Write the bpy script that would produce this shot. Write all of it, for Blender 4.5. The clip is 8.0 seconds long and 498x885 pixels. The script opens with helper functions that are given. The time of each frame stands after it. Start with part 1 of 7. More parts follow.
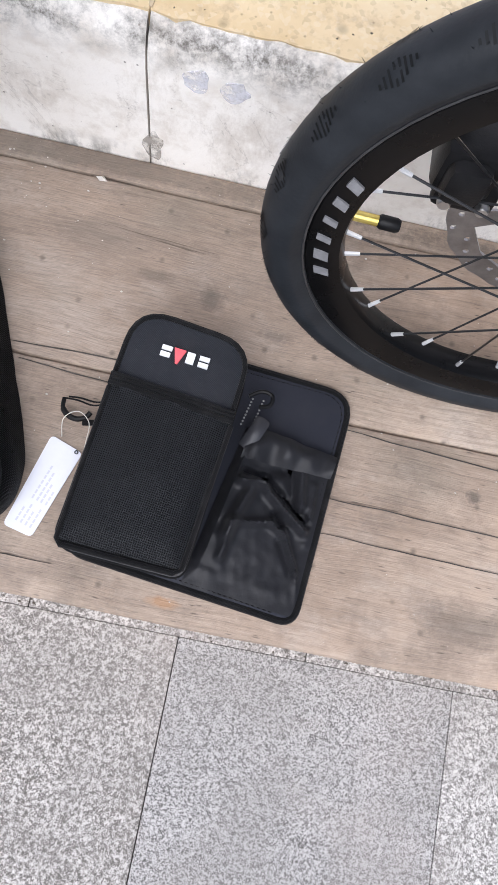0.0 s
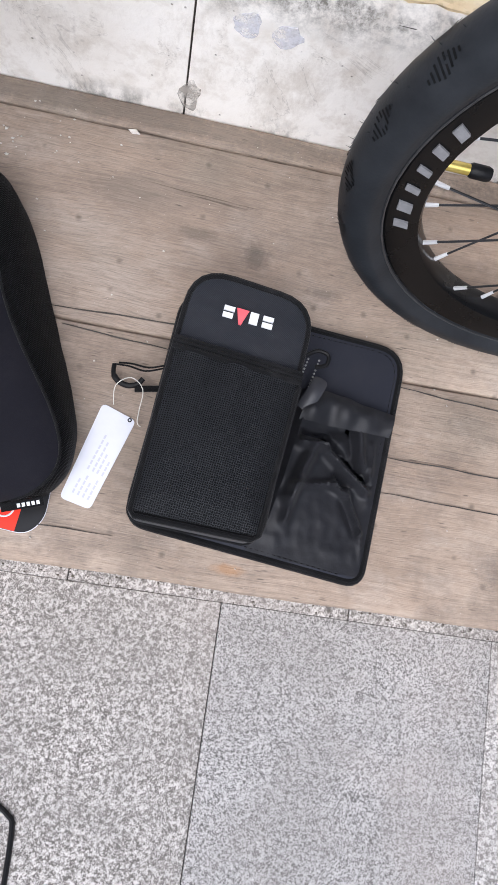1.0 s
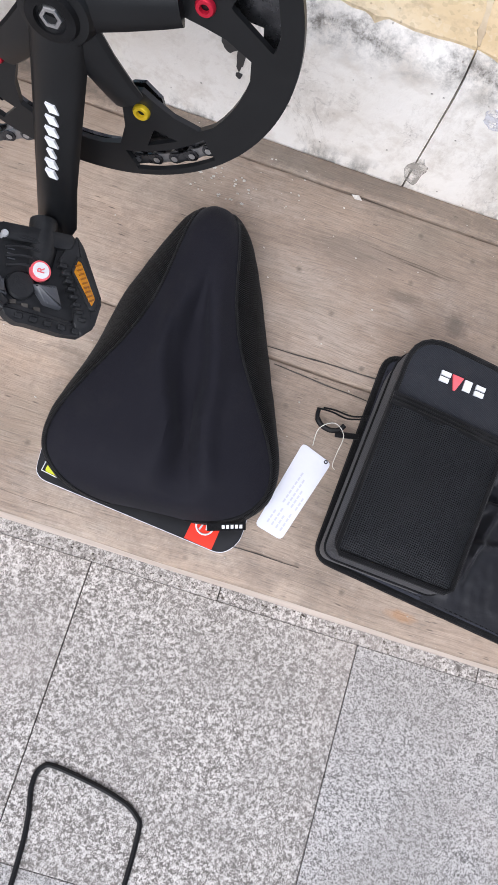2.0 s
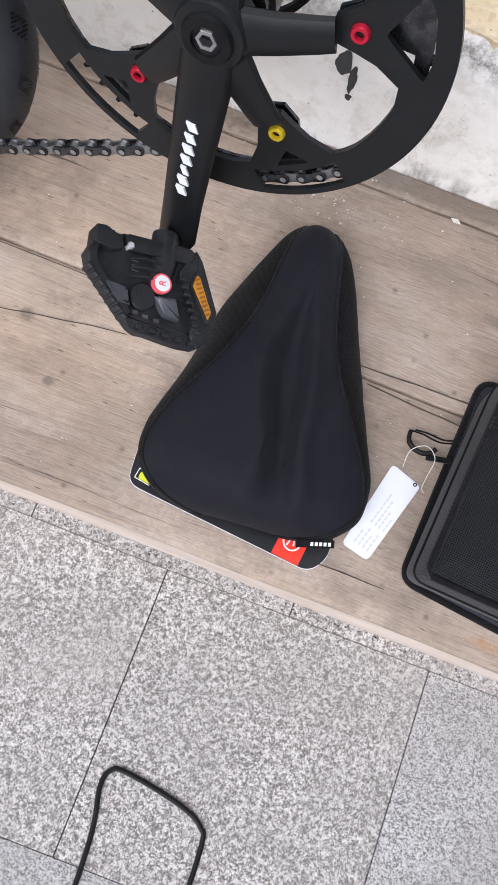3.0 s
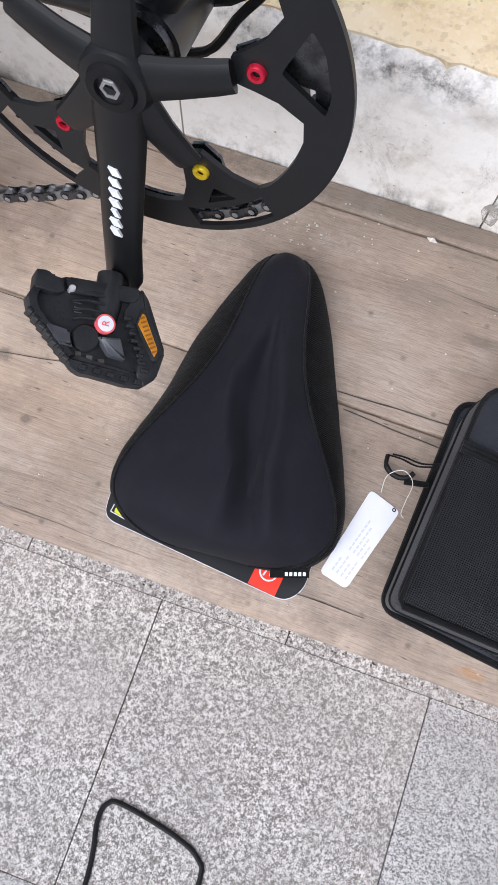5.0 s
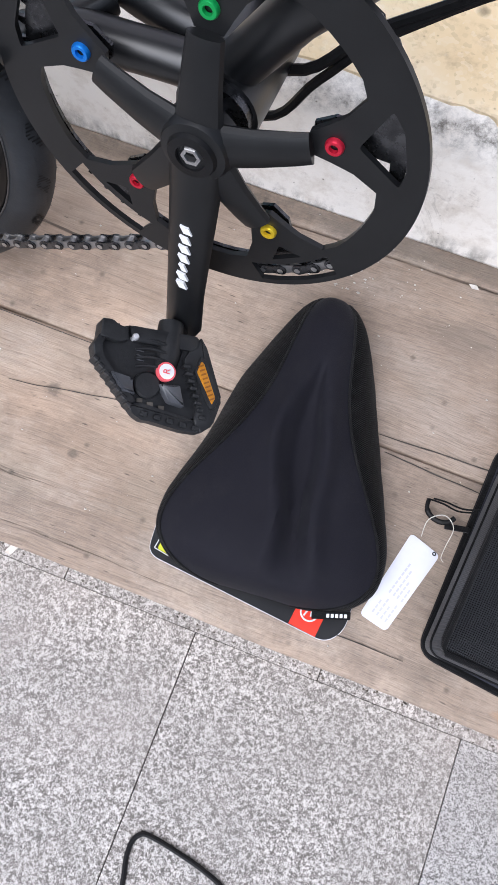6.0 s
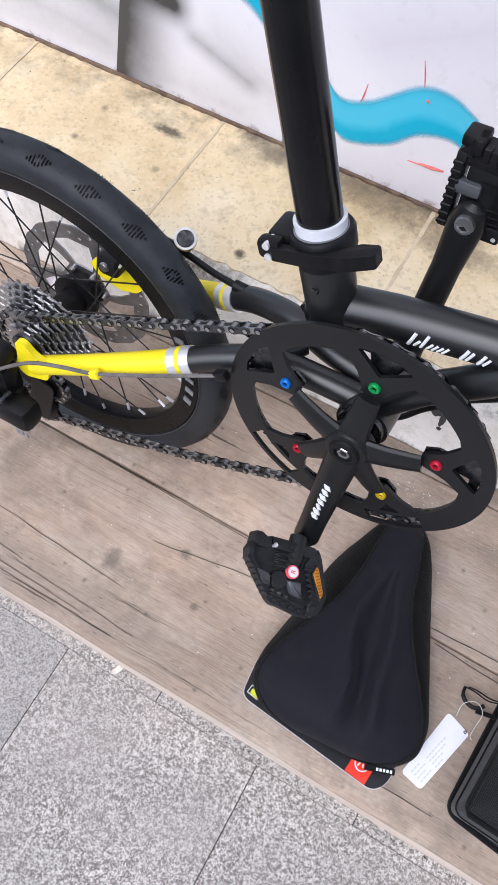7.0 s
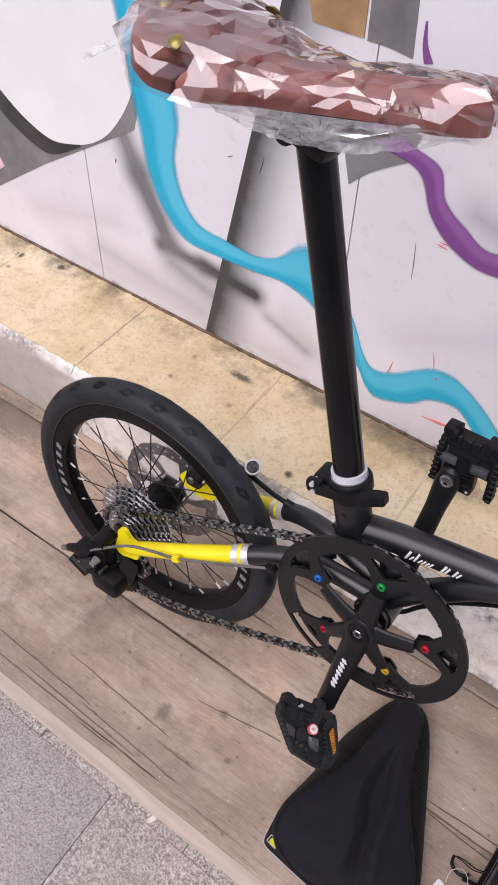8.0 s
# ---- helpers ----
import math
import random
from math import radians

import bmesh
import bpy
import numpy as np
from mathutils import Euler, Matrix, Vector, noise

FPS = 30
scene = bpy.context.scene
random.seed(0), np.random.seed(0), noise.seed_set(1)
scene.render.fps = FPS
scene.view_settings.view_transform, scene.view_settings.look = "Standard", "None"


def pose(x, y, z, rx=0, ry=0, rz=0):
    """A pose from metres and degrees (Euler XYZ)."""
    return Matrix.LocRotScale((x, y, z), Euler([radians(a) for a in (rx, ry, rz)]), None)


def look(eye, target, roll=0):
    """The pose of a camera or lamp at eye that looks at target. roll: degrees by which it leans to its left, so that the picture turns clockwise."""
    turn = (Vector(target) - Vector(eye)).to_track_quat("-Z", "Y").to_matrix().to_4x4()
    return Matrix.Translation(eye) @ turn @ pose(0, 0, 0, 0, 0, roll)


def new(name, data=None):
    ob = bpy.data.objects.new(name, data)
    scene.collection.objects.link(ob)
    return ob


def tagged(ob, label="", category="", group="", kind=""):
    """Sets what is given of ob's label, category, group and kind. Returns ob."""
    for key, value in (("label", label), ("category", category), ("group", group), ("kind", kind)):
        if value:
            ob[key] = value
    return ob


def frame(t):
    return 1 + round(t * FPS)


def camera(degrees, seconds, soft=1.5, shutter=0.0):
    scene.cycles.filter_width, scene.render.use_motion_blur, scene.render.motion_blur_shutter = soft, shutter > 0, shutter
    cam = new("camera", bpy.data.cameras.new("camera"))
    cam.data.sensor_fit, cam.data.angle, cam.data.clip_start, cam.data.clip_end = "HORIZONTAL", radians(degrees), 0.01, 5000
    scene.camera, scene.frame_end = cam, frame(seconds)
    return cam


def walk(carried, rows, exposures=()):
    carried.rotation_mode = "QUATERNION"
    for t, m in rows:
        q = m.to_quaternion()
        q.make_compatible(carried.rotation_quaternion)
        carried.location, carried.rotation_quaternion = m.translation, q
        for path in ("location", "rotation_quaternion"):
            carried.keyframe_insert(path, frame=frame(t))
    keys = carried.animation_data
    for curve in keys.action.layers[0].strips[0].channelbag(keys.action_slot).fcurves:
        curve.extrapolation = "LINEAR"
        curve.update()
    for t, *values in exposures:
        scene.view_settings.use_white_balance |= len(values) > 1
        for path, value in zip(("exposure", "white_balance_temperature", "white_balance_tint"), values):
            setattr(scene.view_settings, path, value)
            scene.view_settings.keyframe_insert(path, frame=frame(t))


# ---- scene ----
cam = camera(36.2, 8.0)
PATH = [
    (0, (0.041, 0.19, 0.832), (0.138, 0.683, -1.104), 22.8),
    (0.5, (-0.019, 0.185, 0.812), (0.202, 0.612, -1.129), 34.9),
    (1, (-0.044, 0.18, 0.808), (0.193, 0.595, -1.134), 38.7),
    (1.5, (-0.098, 0.17, 0.824), (0.099, 0.618, -1.115), 36.5),
    (2, (-0.172, 0.148, 0.832), (-0.069, 0.634, -1.105), 29.7),
    (2.2, (-0.193, 0.139, 0.83), (-0.122, 0.628, -1.108), 27.4),
    (3.3, (-0.213, 0.136, 0.833), (-0.25, 0.614, -1.109), 16.8),
    (3.5, (-0.206, 0.141, 0.836), (-0.258, 0.615, -1.107), 14.4),
    (4, (-0.183, 0.152, 0.835), (-0.266, 0.614, -1.109), 9.1),
    (4.2, (-0.178, 0.16, 0.832), (-0.263, 0.611, -1.115), 7.9),
    (5.3, (-0.152, 0.175, 0.841), (-0.315, 0.657, -1.093), 1.2),
    (5.5, (-0.166, 0.18, 0.846), (-0.317, 0.637, -1.095), 0.4),
    (6, (-0.188, 0.174, 0.851), (-0.381, 0.684, -1.074), 0.5),
    (6.5, (-0.217, 0.169, 0.926), (-0.493, 0.785, -0.957), 1.1),
    (7, (-0.249, 0.13, 1.078), (-0.655, 0.881, -0.731), 1.7),
    (7.5, (-0.26, 0.05, 1.22), (-0.852, 0.951, -0.464), 2.0),
    (8, (-0.204, 0.014, 1.292), (-0.907, 1.071, -0.253), 2.2),
]
walk(cam, [(t, look(eye, target, roll)) for t, eye, target, roll in PATH],
     [(0.0, 0.20, 6080, 11), (5.5, 0.23, 6000, 11), (6.5, 0.33, 5950, 12), (7.0, 0.16, 5980, 13), (7.5, -0.12, 6350, 17), (8.0, -0.2, 6550, 20)])

# ---- plan unit: the plan is drawn in units of 1.1 m ----
U = 1.1

# ---- world and sun: bright overcast sky ----
world = bpy.data.worlds.new("sky")
scene.world = world
world.use_nodes = True
wn = world.node_tree.nodes
sky = wn.new("ShaderNodeTexSky")
sky.sky_type = "NISHITA"
sky.sun_disc = False
sky.sun_elevation = radians(58)
sky.sun_rotation = radians(200)
sky.air_density = 1.0
sky.dust_density = 4.0
sky.ozone_density = 0.6
soften = wn.new("ShaderNodeHueSaturation")
soften.inputs["Saturation"].default_value = 0.6
world.node_tree.links.new(sky.outputs[0], soften.inputs["Color"])
world.node_tree.links.new(soften.outputs[0], wn["Background"].inputs["Color"])
wn["Background"].inputs["Strength"].default_value = 0.13
sun = new("sun", bpy.data.lights.new("sun", "SUN"))
sun.data.energy, sun.data.angle, sun.data.color = 2.4, radians(60), (0.955, 0.965, 1.0)
sun.matrix_world = look((-0.6, -3.8, 3.7), (0, 0, 0))


# ---- materials ----
class Nodes:
    """Short hand for building a node tree."""

    def __init__(self, name):
        self.m = bpy.data.materials.new(name)
        self.m.use_nodes = True
        self.t = self.m.node_tree
        self.b = self.t.nodes["Principled BSDF"]
        self.co = self.n("ShaderNodeTexCoord").outputs["Object"]

    def n(self, kind):
        return self.t.nodes.new(kind)

    def put(self, socket, v):
        if isinstance(v, bpy.types.NodeSocket):
            self.t.links.new(v, socket)
        elif v is not None:
            if isinstance(v, tuple) and len(v) == 3 and socket.type == "RGBA":
                v = (*v, 1)
            socket.default_value = v

    def mapped(self, scale=(1, 1, 1), co=None, loc=(0, 0, 0), rot=(0, 0, 0)):
        m = self.n("ShaderNodeMapping")
        self.put(m.inputs["Vector"], co or self.co)
        self.put(m.inputs["Scale"], scale)
        self.put(m.inputs["Location"], loc)
        self.put(m.inputs["Rotation"], rot)
        return m.outputs[0]

    def noise(self, scale, detail=5, rough=0.6, co=None, distort=0.0, w=None):
        x = self.n("ShaderNodeTexNoise")
        self.put(x.inputs["Vector"], co or self.co)
        for k, v in (("Scale", scale), ("Detail", detail), ("Roughness", rough), ("Distortion", distort)):
            self.put(x.inputs[k], v)
        return x.outputs["Fac"]

    def voronoi(self, scale, co=None, feature="F1", out="Distance", rnd=1.0):
        x = self.n("ShaderNodeTexVoronoi")
        x.feature = feature
        self.put(x.inputs["Vector"], co or self.co)
        self.put(x.inputs["Scale"], scale)
        self.put(x.inputs["Randomness"], rnd)
        return x.outputs[out]

    def math(self, op, a, b=None, c=None, clamp=False):
        x = self.n("ShaderNodeMath")
        x.operation, x.use_clamp = op, clamp
        for i, v in enumerate((a, b, c)):
            if v is not None:
                self.put(x.inputs[i], v)
        return x.outputs[0]

    def ramp(self, fac, *stops):
        x = self.n("ShaderNodeValToRGB")
        e = x.color_ramp.elements
        while len(e) < len(stops):
            e.new(0.5)
        for el, (p, c) in zip(e, stops):
            el.position = p
            el.color = (c, c, c, 1) if isinstance(c, (int, float)) else (*c, 1)
        self.put(x.inputs[0], fac)
        return x.outputs[0]

    def mix(self, fac, a, b, blend="MIX"):
        x = self.n("ShaderNodeMix")
        x.data_type, x.blend_type = "RGBA", blend
        self.put(x.inputs[0], fac)
        self.put(x.inputs[6], a)
        self.put(x.inputs[7], b)
        return x.outputs[2]

    def axis(self, k, co=None):
        x = self.n("ShaderNodeSeparateXYZ")
        self.put(x.inputs[0], co or self.co)
        return x.outputs[k]

    def blob(self, x, y, rx, ry, soft=0.5):
        """1 inside an uneven round patch about a place in the plan."""
        dx = self.math("DIVIDE", self.math("SUBTRACT", self.axis(0), x), rx)
        dy = self.math("DIVIDE", self.math("SUBTRACT", self.axis(1), y), ry)
        d = self.math("SQRT", self.math("ADD", self.math("MULTIPLY", dx, dx), self.math("MULTIPLY", dy, dy)))
        d = self.math("ADD", d, self.math("MULTIPLY_ADD", self.noise(160, 4, 0.7), 1.2, -0.6))
        return self.ramp(d, (max(0.0, 1 - soft) * 0.8, 1), (1.0, 0))

    def random(self):
        return self.n("ShaderNodeObjectInfo").outputs["Random"]

    def shifted(self, amount=7.0):
        """Object coordinates, moved at random from piece to piece."""
        x = self.n("ShaderNodeVectorMath")
        x.operation = "ADD"
        c = self.n("ShaderNodeCombineXYZ")
        r = self.math("MULTIPLY", self.random(), amount)
        for i in range(3):
            self.put(c.inputs[i], r)
        self.put(x.inputs[0], self.co)
        self.put(x.inputs[1], c.outputs[0])
        return x.outputs[0]

    def bump(self, height, strength=0.3, distance=0.002):
        x = self.n("ShaderNodeBump")
        self.put(x.inputs["Height"], height)
        self.put(x.inputs["Strength"], strength)
        self.put(x.inputs["Distance"], distance)
        self.put(self.b.inputs["Normal"], x.outputs[0])

    def done(self, color=None, rough=0.5, metal=0.0, spec=0.5, **more):
        self.put(self.b.inputs["Base Color"], color)
        self.put(self.b.inputs["Roughness"], rough)
        self.put(self.b.inputs["Metallic"], metal)
        self.put(self.b.inputs["Specular IOR Level"], spec)
        for k, v in more.items():
            self.put(self.b.inputs[k.replace("_", " ")], v)
        return self.m


def simple(name, a, b, scale=30.0, rough=(0.45, 0.6), metal=0.0, bump=0.1, fine=400.0, spec=0.5, dist=0.0006):
    """Paint, plastic, rubber or metal: two tones in patches, and a fine grain."""
    m = Nodes(name)
    big = m.noise(scale, 6)
    f = m.noise(fine, 3)
    col = m.mix(m.ramp(big, (0.35, 0), (0.65, 1)), a, b)
    r = m.math("MULTIPLY_ADD", big, rough[1] - rough[0], rough[0])
    m.bump(f, bump, dist)
    return m.done(col, r, metal, spec)


def wood_material():
    m = Nodes("weathered_wood")
    co = m.shifted(3.0)
    bend = m.noise(3.0, 3, 0.5, co=m.mapped((1.2, 2.5, 1), co))
    wav = m.n("ShaderNodeVectorMath")
    wav.operation = "ADD"
    c = m.n("ShaderNodeCombineXYZ")
    m.put(c.inputs[1], m.math("MULTIPLY", bend, 0.03))
    m.put(wav.inputs[0], co)
    m.put(wav.inputs[1], c.outputs[0])
    gco = wav.outputs[0]
    grain = m.noise(1.0, 9, 0.78, co=m.mapped((6, 210, 210), gco), distort=0.5)
    mid = m.noise(1.0, 6, 0.75, co=m.mapped((14, 420, 420), gco), distort=0.3)
    fine = m.noise(1.0, 4, 0.8, co=m.mapped((55, 1100, 1100), gco))
    patch = m.noise(5.5, 8, 0.66, co=m.mapped((0.8, 1.3, 1), co))
    blot = m.noise(15, 7, 0.7, co=m.mapped((0.7, 1.3, 1), co))
    streak = m.noise(1.0, 7, 0.74, co=m.mapped((2.4, 46, 46), gco), distort=0.4)
    base = m.ramp(patch, (0.28, (0.245, 0.176, 0.126)), (0.45, (0.405, 0.304, 0.228)), (0.58, (0.505, 0.393, 0.304)), (0.76, (0.585, 0.478, 0.380)))
    base = m.mix(m.math("MULTIPLY", m.ramp(streak, (0.36, 1), (0.54, 0)), 0.18), base, (0.21, 0.165, 0.13))
    warm = m.noise(9, 5, 0.55, co=m.mapped((0.8, 1.6, 1), co, (7, 1, 0)))
    base = m.mix(m.math("MULTIPLY", m.ramp(warm, (0.54, 0), (0.68, 1)), 0.42), base, (0.60, 0.43, 0.31))
    base = m.mix(m.math("MULTIPLY", m.ramp(warm, (0.32, 1), (0.46, 0)), 0.45), base, (0.30, 0.262, 0.205))
    base = m.mix(m.math("MULTIPLY", m.ramp(blot, (0.52, 0), (0.68, 1)), 0.5), base, (0.56, 0.48, 0.41))
    base = m.mix(m.math("MULTIPLY", m.ramp(m.noise(10, 7, 0.74, co=m.mapped((1, 1, 1), co, (3, 5, 0))), (0.34, 1), (0.50, 0)), 0.68), base, (0.20, 0.155, 0.122))
    base = m.mix(m.ramp(grain, (0.34, 0.46), (0.48, 0.0)), base, (0.16, 0.125, 0.10))
    base = m.mix(m.math("MULTIPLY", m.ramp(mid, (0.35, 1), (0.47, 0)), 0.26), base, (0.16, 0.128, 0.105))
    worn = m.math("ADD", m.blob(-0.06 * U, 0.40 * U, 0.30 * U, 0.30 * U), m.blob(-0.60 * U, 0.195 * U, 0.5 * U, 0.04 * U), clamp=True)
    base = m.mix(m.math("MULTIPLY", worn, m.math("MULTIPLY_ADD", streak, 0.5, 0.12)), base, (0.235, 0.192, 0.160))
    base = m.mix(m.math("MULTIPLY", m.ramp(fine, (0.36, 1), (0.52, 0)), m.math("MULTIPLY_ADD", worn, 0.34, 0.24)), base, (0.17, 0.14, 0.115))
    base = m.mix(m.math("MULTIPLY", m.ramp(fine, (0.54, 0), (0.68, 1)), 0.18), base, (0.66, 0.58, 0.50))
    dash = m.ramp(m.voronoi(1.0, m.mapped((38, 210, 210), gco)), (0.06, 1), (0.16, 0))
    base = m.mix(m.math("MULTIPLY", dash, m.ramp(blot, (0.42, 0.8), (0.56, 0))), base, (0.075, 0.06, 0.05))
    spots = m.voronoi(30, co)
    base = m.mix(m.math("MULTIPLY", m.ramp(spots, (0.03, 1), (0.11, 0)), 0.6), base, (0.10, 0.085, 0.07))
    crack = m.noise(1.0, 5, 0.62, co=m.mapped((2.2, 85, 85), gco), distort=0.35)
    cr = m.ramp(crack, (0.29, 1), (0.33, 0))
    base = m.mix(m.math("MULTIPLY", cr, 0.75), base, (0.05, 0.04, 0.033))
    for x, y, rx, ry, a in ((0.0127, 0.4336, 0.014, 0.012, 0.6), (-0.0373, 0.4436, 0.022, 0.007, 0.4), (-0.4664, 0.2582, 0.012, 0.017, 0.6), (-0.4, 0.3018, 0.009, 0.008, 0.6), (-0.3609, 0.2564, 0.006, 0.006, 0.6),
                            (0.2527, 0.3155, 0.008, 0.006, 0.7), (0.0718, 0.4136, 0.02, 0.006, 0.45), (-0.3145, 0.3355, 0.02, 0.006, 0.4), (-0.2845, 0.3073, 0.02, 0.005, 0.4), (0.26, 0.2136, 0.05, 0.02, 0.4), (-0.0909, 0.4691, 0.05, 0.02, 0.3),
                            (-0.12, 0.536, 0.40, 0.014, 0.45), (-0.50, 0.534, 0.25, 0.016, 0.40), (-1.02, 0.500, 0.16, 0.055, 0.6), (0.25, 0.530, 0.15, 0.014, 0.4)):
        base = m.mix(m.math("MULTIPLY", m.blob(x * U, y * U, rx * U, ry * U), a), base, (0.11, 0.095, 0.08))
    base = m.mix(m.math("MULTIPLY", m.blob(0.0264 * U, 0.187 * U, 0.014 * U, 0.005 * U), 0.6), base, (0.42, 0.22, 0.10))
    dust = m.ramp(m.voronoi(150, co), (0.03, 1), (0.07, 0))
    base = m.mix(m.math("MULTIPLY", dust, 0.45), base, (0.66, 0.61, 0.55))
    h = m.math("ADD", m.math("MULTIPLY", grain, 0.6), m.math("ADD", m.math("MULTIPLY", fine, 0.5), m.math("MULTIPLY", mid, 0.5)))
    h = m.math("SUBTRACT", h, m.math("MULTIPLY", cr, 1.0))
    m.bump(h, 0.7, 0.0013)
    return m.done(base, m.math("MULTIPLY_ADD", patch, 0.3, 0.5), 0, 0.3)


def granite_material(name, light, mid, dark, size, contrast):
    m = Nodes(name)
    co = m.shifted(5.0)
    g = m.axis(0, m.voronoi(size, co, out="Color"))
    g2 = m.axis(1, m.voronoi(size * 2.3, co, out="Color"))
    n = m.noise(size * 0.45, 7, 0.8, co=co)
    v = m.math("ADD", m.math("MULTIPLY", g, 0.28 * contrast), m.math("MULTIPLY", g2, 0.30 * contrast))
    v = m.math("ADD", v, m.math("MULTIPLY_ADD", n, 1.5, -0.55 - 0.10 * contrast))
    col = m.ramp(v, (0.24, dark), (0.46, mid), (0.66, light))
    stain = m.noise(9, 5, 0.6, co=co)
    col = m.mix(m.math("MULTIPLY", m.ramp(stain, (0.40, 1), (0.62, 0)), 0.35), col, (0.25, 0.235, 0.22))
    tint = m.noise(5, 4, 0.6, co=m.mapped((1, 1, 1), co, (2, 7, 0)))
    col = m.mix(m.math("MULTIPLY", m.ramp(tint, (0.5, 0), (0.68, 1)), 0.28), col, (0.44, 0.39, 0.36))
    col = m.mix(m.math("MULTIPLY", m.ramp(m.voronoi(70, co), (0.05, 1), (0.12, 0)), 0.55), col, (0.11, 0.10, 0.095))
    col = m.mix(m.math("MULTIPLY", m.ramp(m.voronoi(115, m.mapped((1, 1, 1), co, (5, 1, 3))), (0.05, 1), (0.12, 0)), 0.45), col, (0.78, 0.76, 0.73))
    specks = m.voronoi(size * 0.5, co)
    col = m.mix(m.ramp(specks, (0.10, 0.6), (0.2, 0)), col, (0.09, 0.085, 0.08))
    m.bump(v, 0.4, 0.0007)
    return m.done(col, m.math("MULTIPLY_ADD", n, 0.2, 0.62), 0, 0.3)


def plaster_material():
    m = Nodes("stained_plaster")
    z = m.axis(2)
    n1 = m.noise(5, 7, 0.65)
    n2 = m.noise(30, 7, 0.7)
    col = m.ramp(n1, (0.3, (0.80, 0.745, 0.67)), (0.5, (0.89, 0.85, 0.79)), (0.7, (0.93, 0.90, 0.855)))
    col = m.mix(m.math("MULTIPLY", m.ramp(n2, (0.34, 1), (0.50, 0)), 0.45), col, (0.56, 0.49, 0.41))
    blotch = m.noise(13, 8, 0.75, co=m.mapped((1.0, 1.0, 0.5), loc=(4, 2, 1)))
    col = m.mix(m.math("MULTIPLY", m.ramp(blotch, (0.53, 0), (0.68, 1)), 0.55), col, (0.46, 0.40, 0.33))
    veins = m.ramp(m.math("ABSOLUTE", m.math("SUBTRACT", m.noise(9, 6, 0.65, distort=0.8), 0.5)), (0.002, 1), (0.008, 0))
    col = m.mix(m.math("MULTIPLY", veins, m.ramp(blotch, (0.50, 0), (0.62, 0.3))), col, (0.20, 0.17, 0.14))
    col = m.mix(m.math("MULTIPLY", m.ramp(m.noise(75, 5, 0.7), (0.62, 0), (0.72, 1)), 0.4), col, (0.84, 0.81, 0.76))
    # mould along the broken upper edge
    near = m.math("SUBTRACT", 1.0, m.math("MULTIPLY", m.math("ABSOLUTE", m.math("SUBTRACT", z, 0.342)), 30.0), clamp=True)
    mould = m.math("MULTIPLY", near, m.ramp(m.noise(11, 8, 0.72, co=m.mapped((0.8, 1, 1))), (0.40, 0), (0.54, 1)), clamp=True)
    grit = m.ramp(m.noise(120, 4, 0.8), (0.35, 0.25), (0.6, 1))
    col = m.mix(m.math("MULTIPLY", mould, m.math("MULTIPLY", grit, 0.92)), col, (0.085, 0.073, 0.060))
    # dirt along the foot
    foot = m.math("SUBTRACT", 1.0, m.math("MULTIPLY", m.math("SUBTRACT", z, 0.190), 42.0), clamp=True)
    fd = m.math("MULTIPLY", foot, m.ramp(m.noise(22, 7, 0.7, co=m.mapped((1, 1, 0.5))), (0.5, 0), (0.66, 1)))
    col = m.mix(m.math("MULTIPLY", fd, 0.85), col, (0.10, 0.09, 0.075))
    # damp grey skin far along the wall
    x = m.axis(0)
    damp = m.math("MULTIPLY", m.math("SUBTRACT", -0.88, x), 7.0, clamp=True)
    low = m.math("MULTIPLY", m.math("SUBTRACT", m.math("ADD", 0.330, m.math("MULTIPLY", n1, 0.04)), z), 60.0, clamp=True)
    col = m.mix(m.math("MULTIPLY", m.math("MULTIPLY", damp, low), 0.85), col, m.mix(n2, (0.30, 0.27, 0.24), (0.46, 0.415, 0.36)))
    pits = m.ramp(m.voronoi(60), (0.02, 1), (0.07, 0))
    col = m.mix(m.math("MULTIPLY", pits, 0.8), col, (0.16, 0.13, 0.10))
    h = m.math("SUBTRACT", m.math("ADD", n2, m.math("MULTIPLY", n1, 0.5)), pits)
    m.bump(h, 0.5, 0.002)
    return m.done(col, 0.85, 0, 0.3)


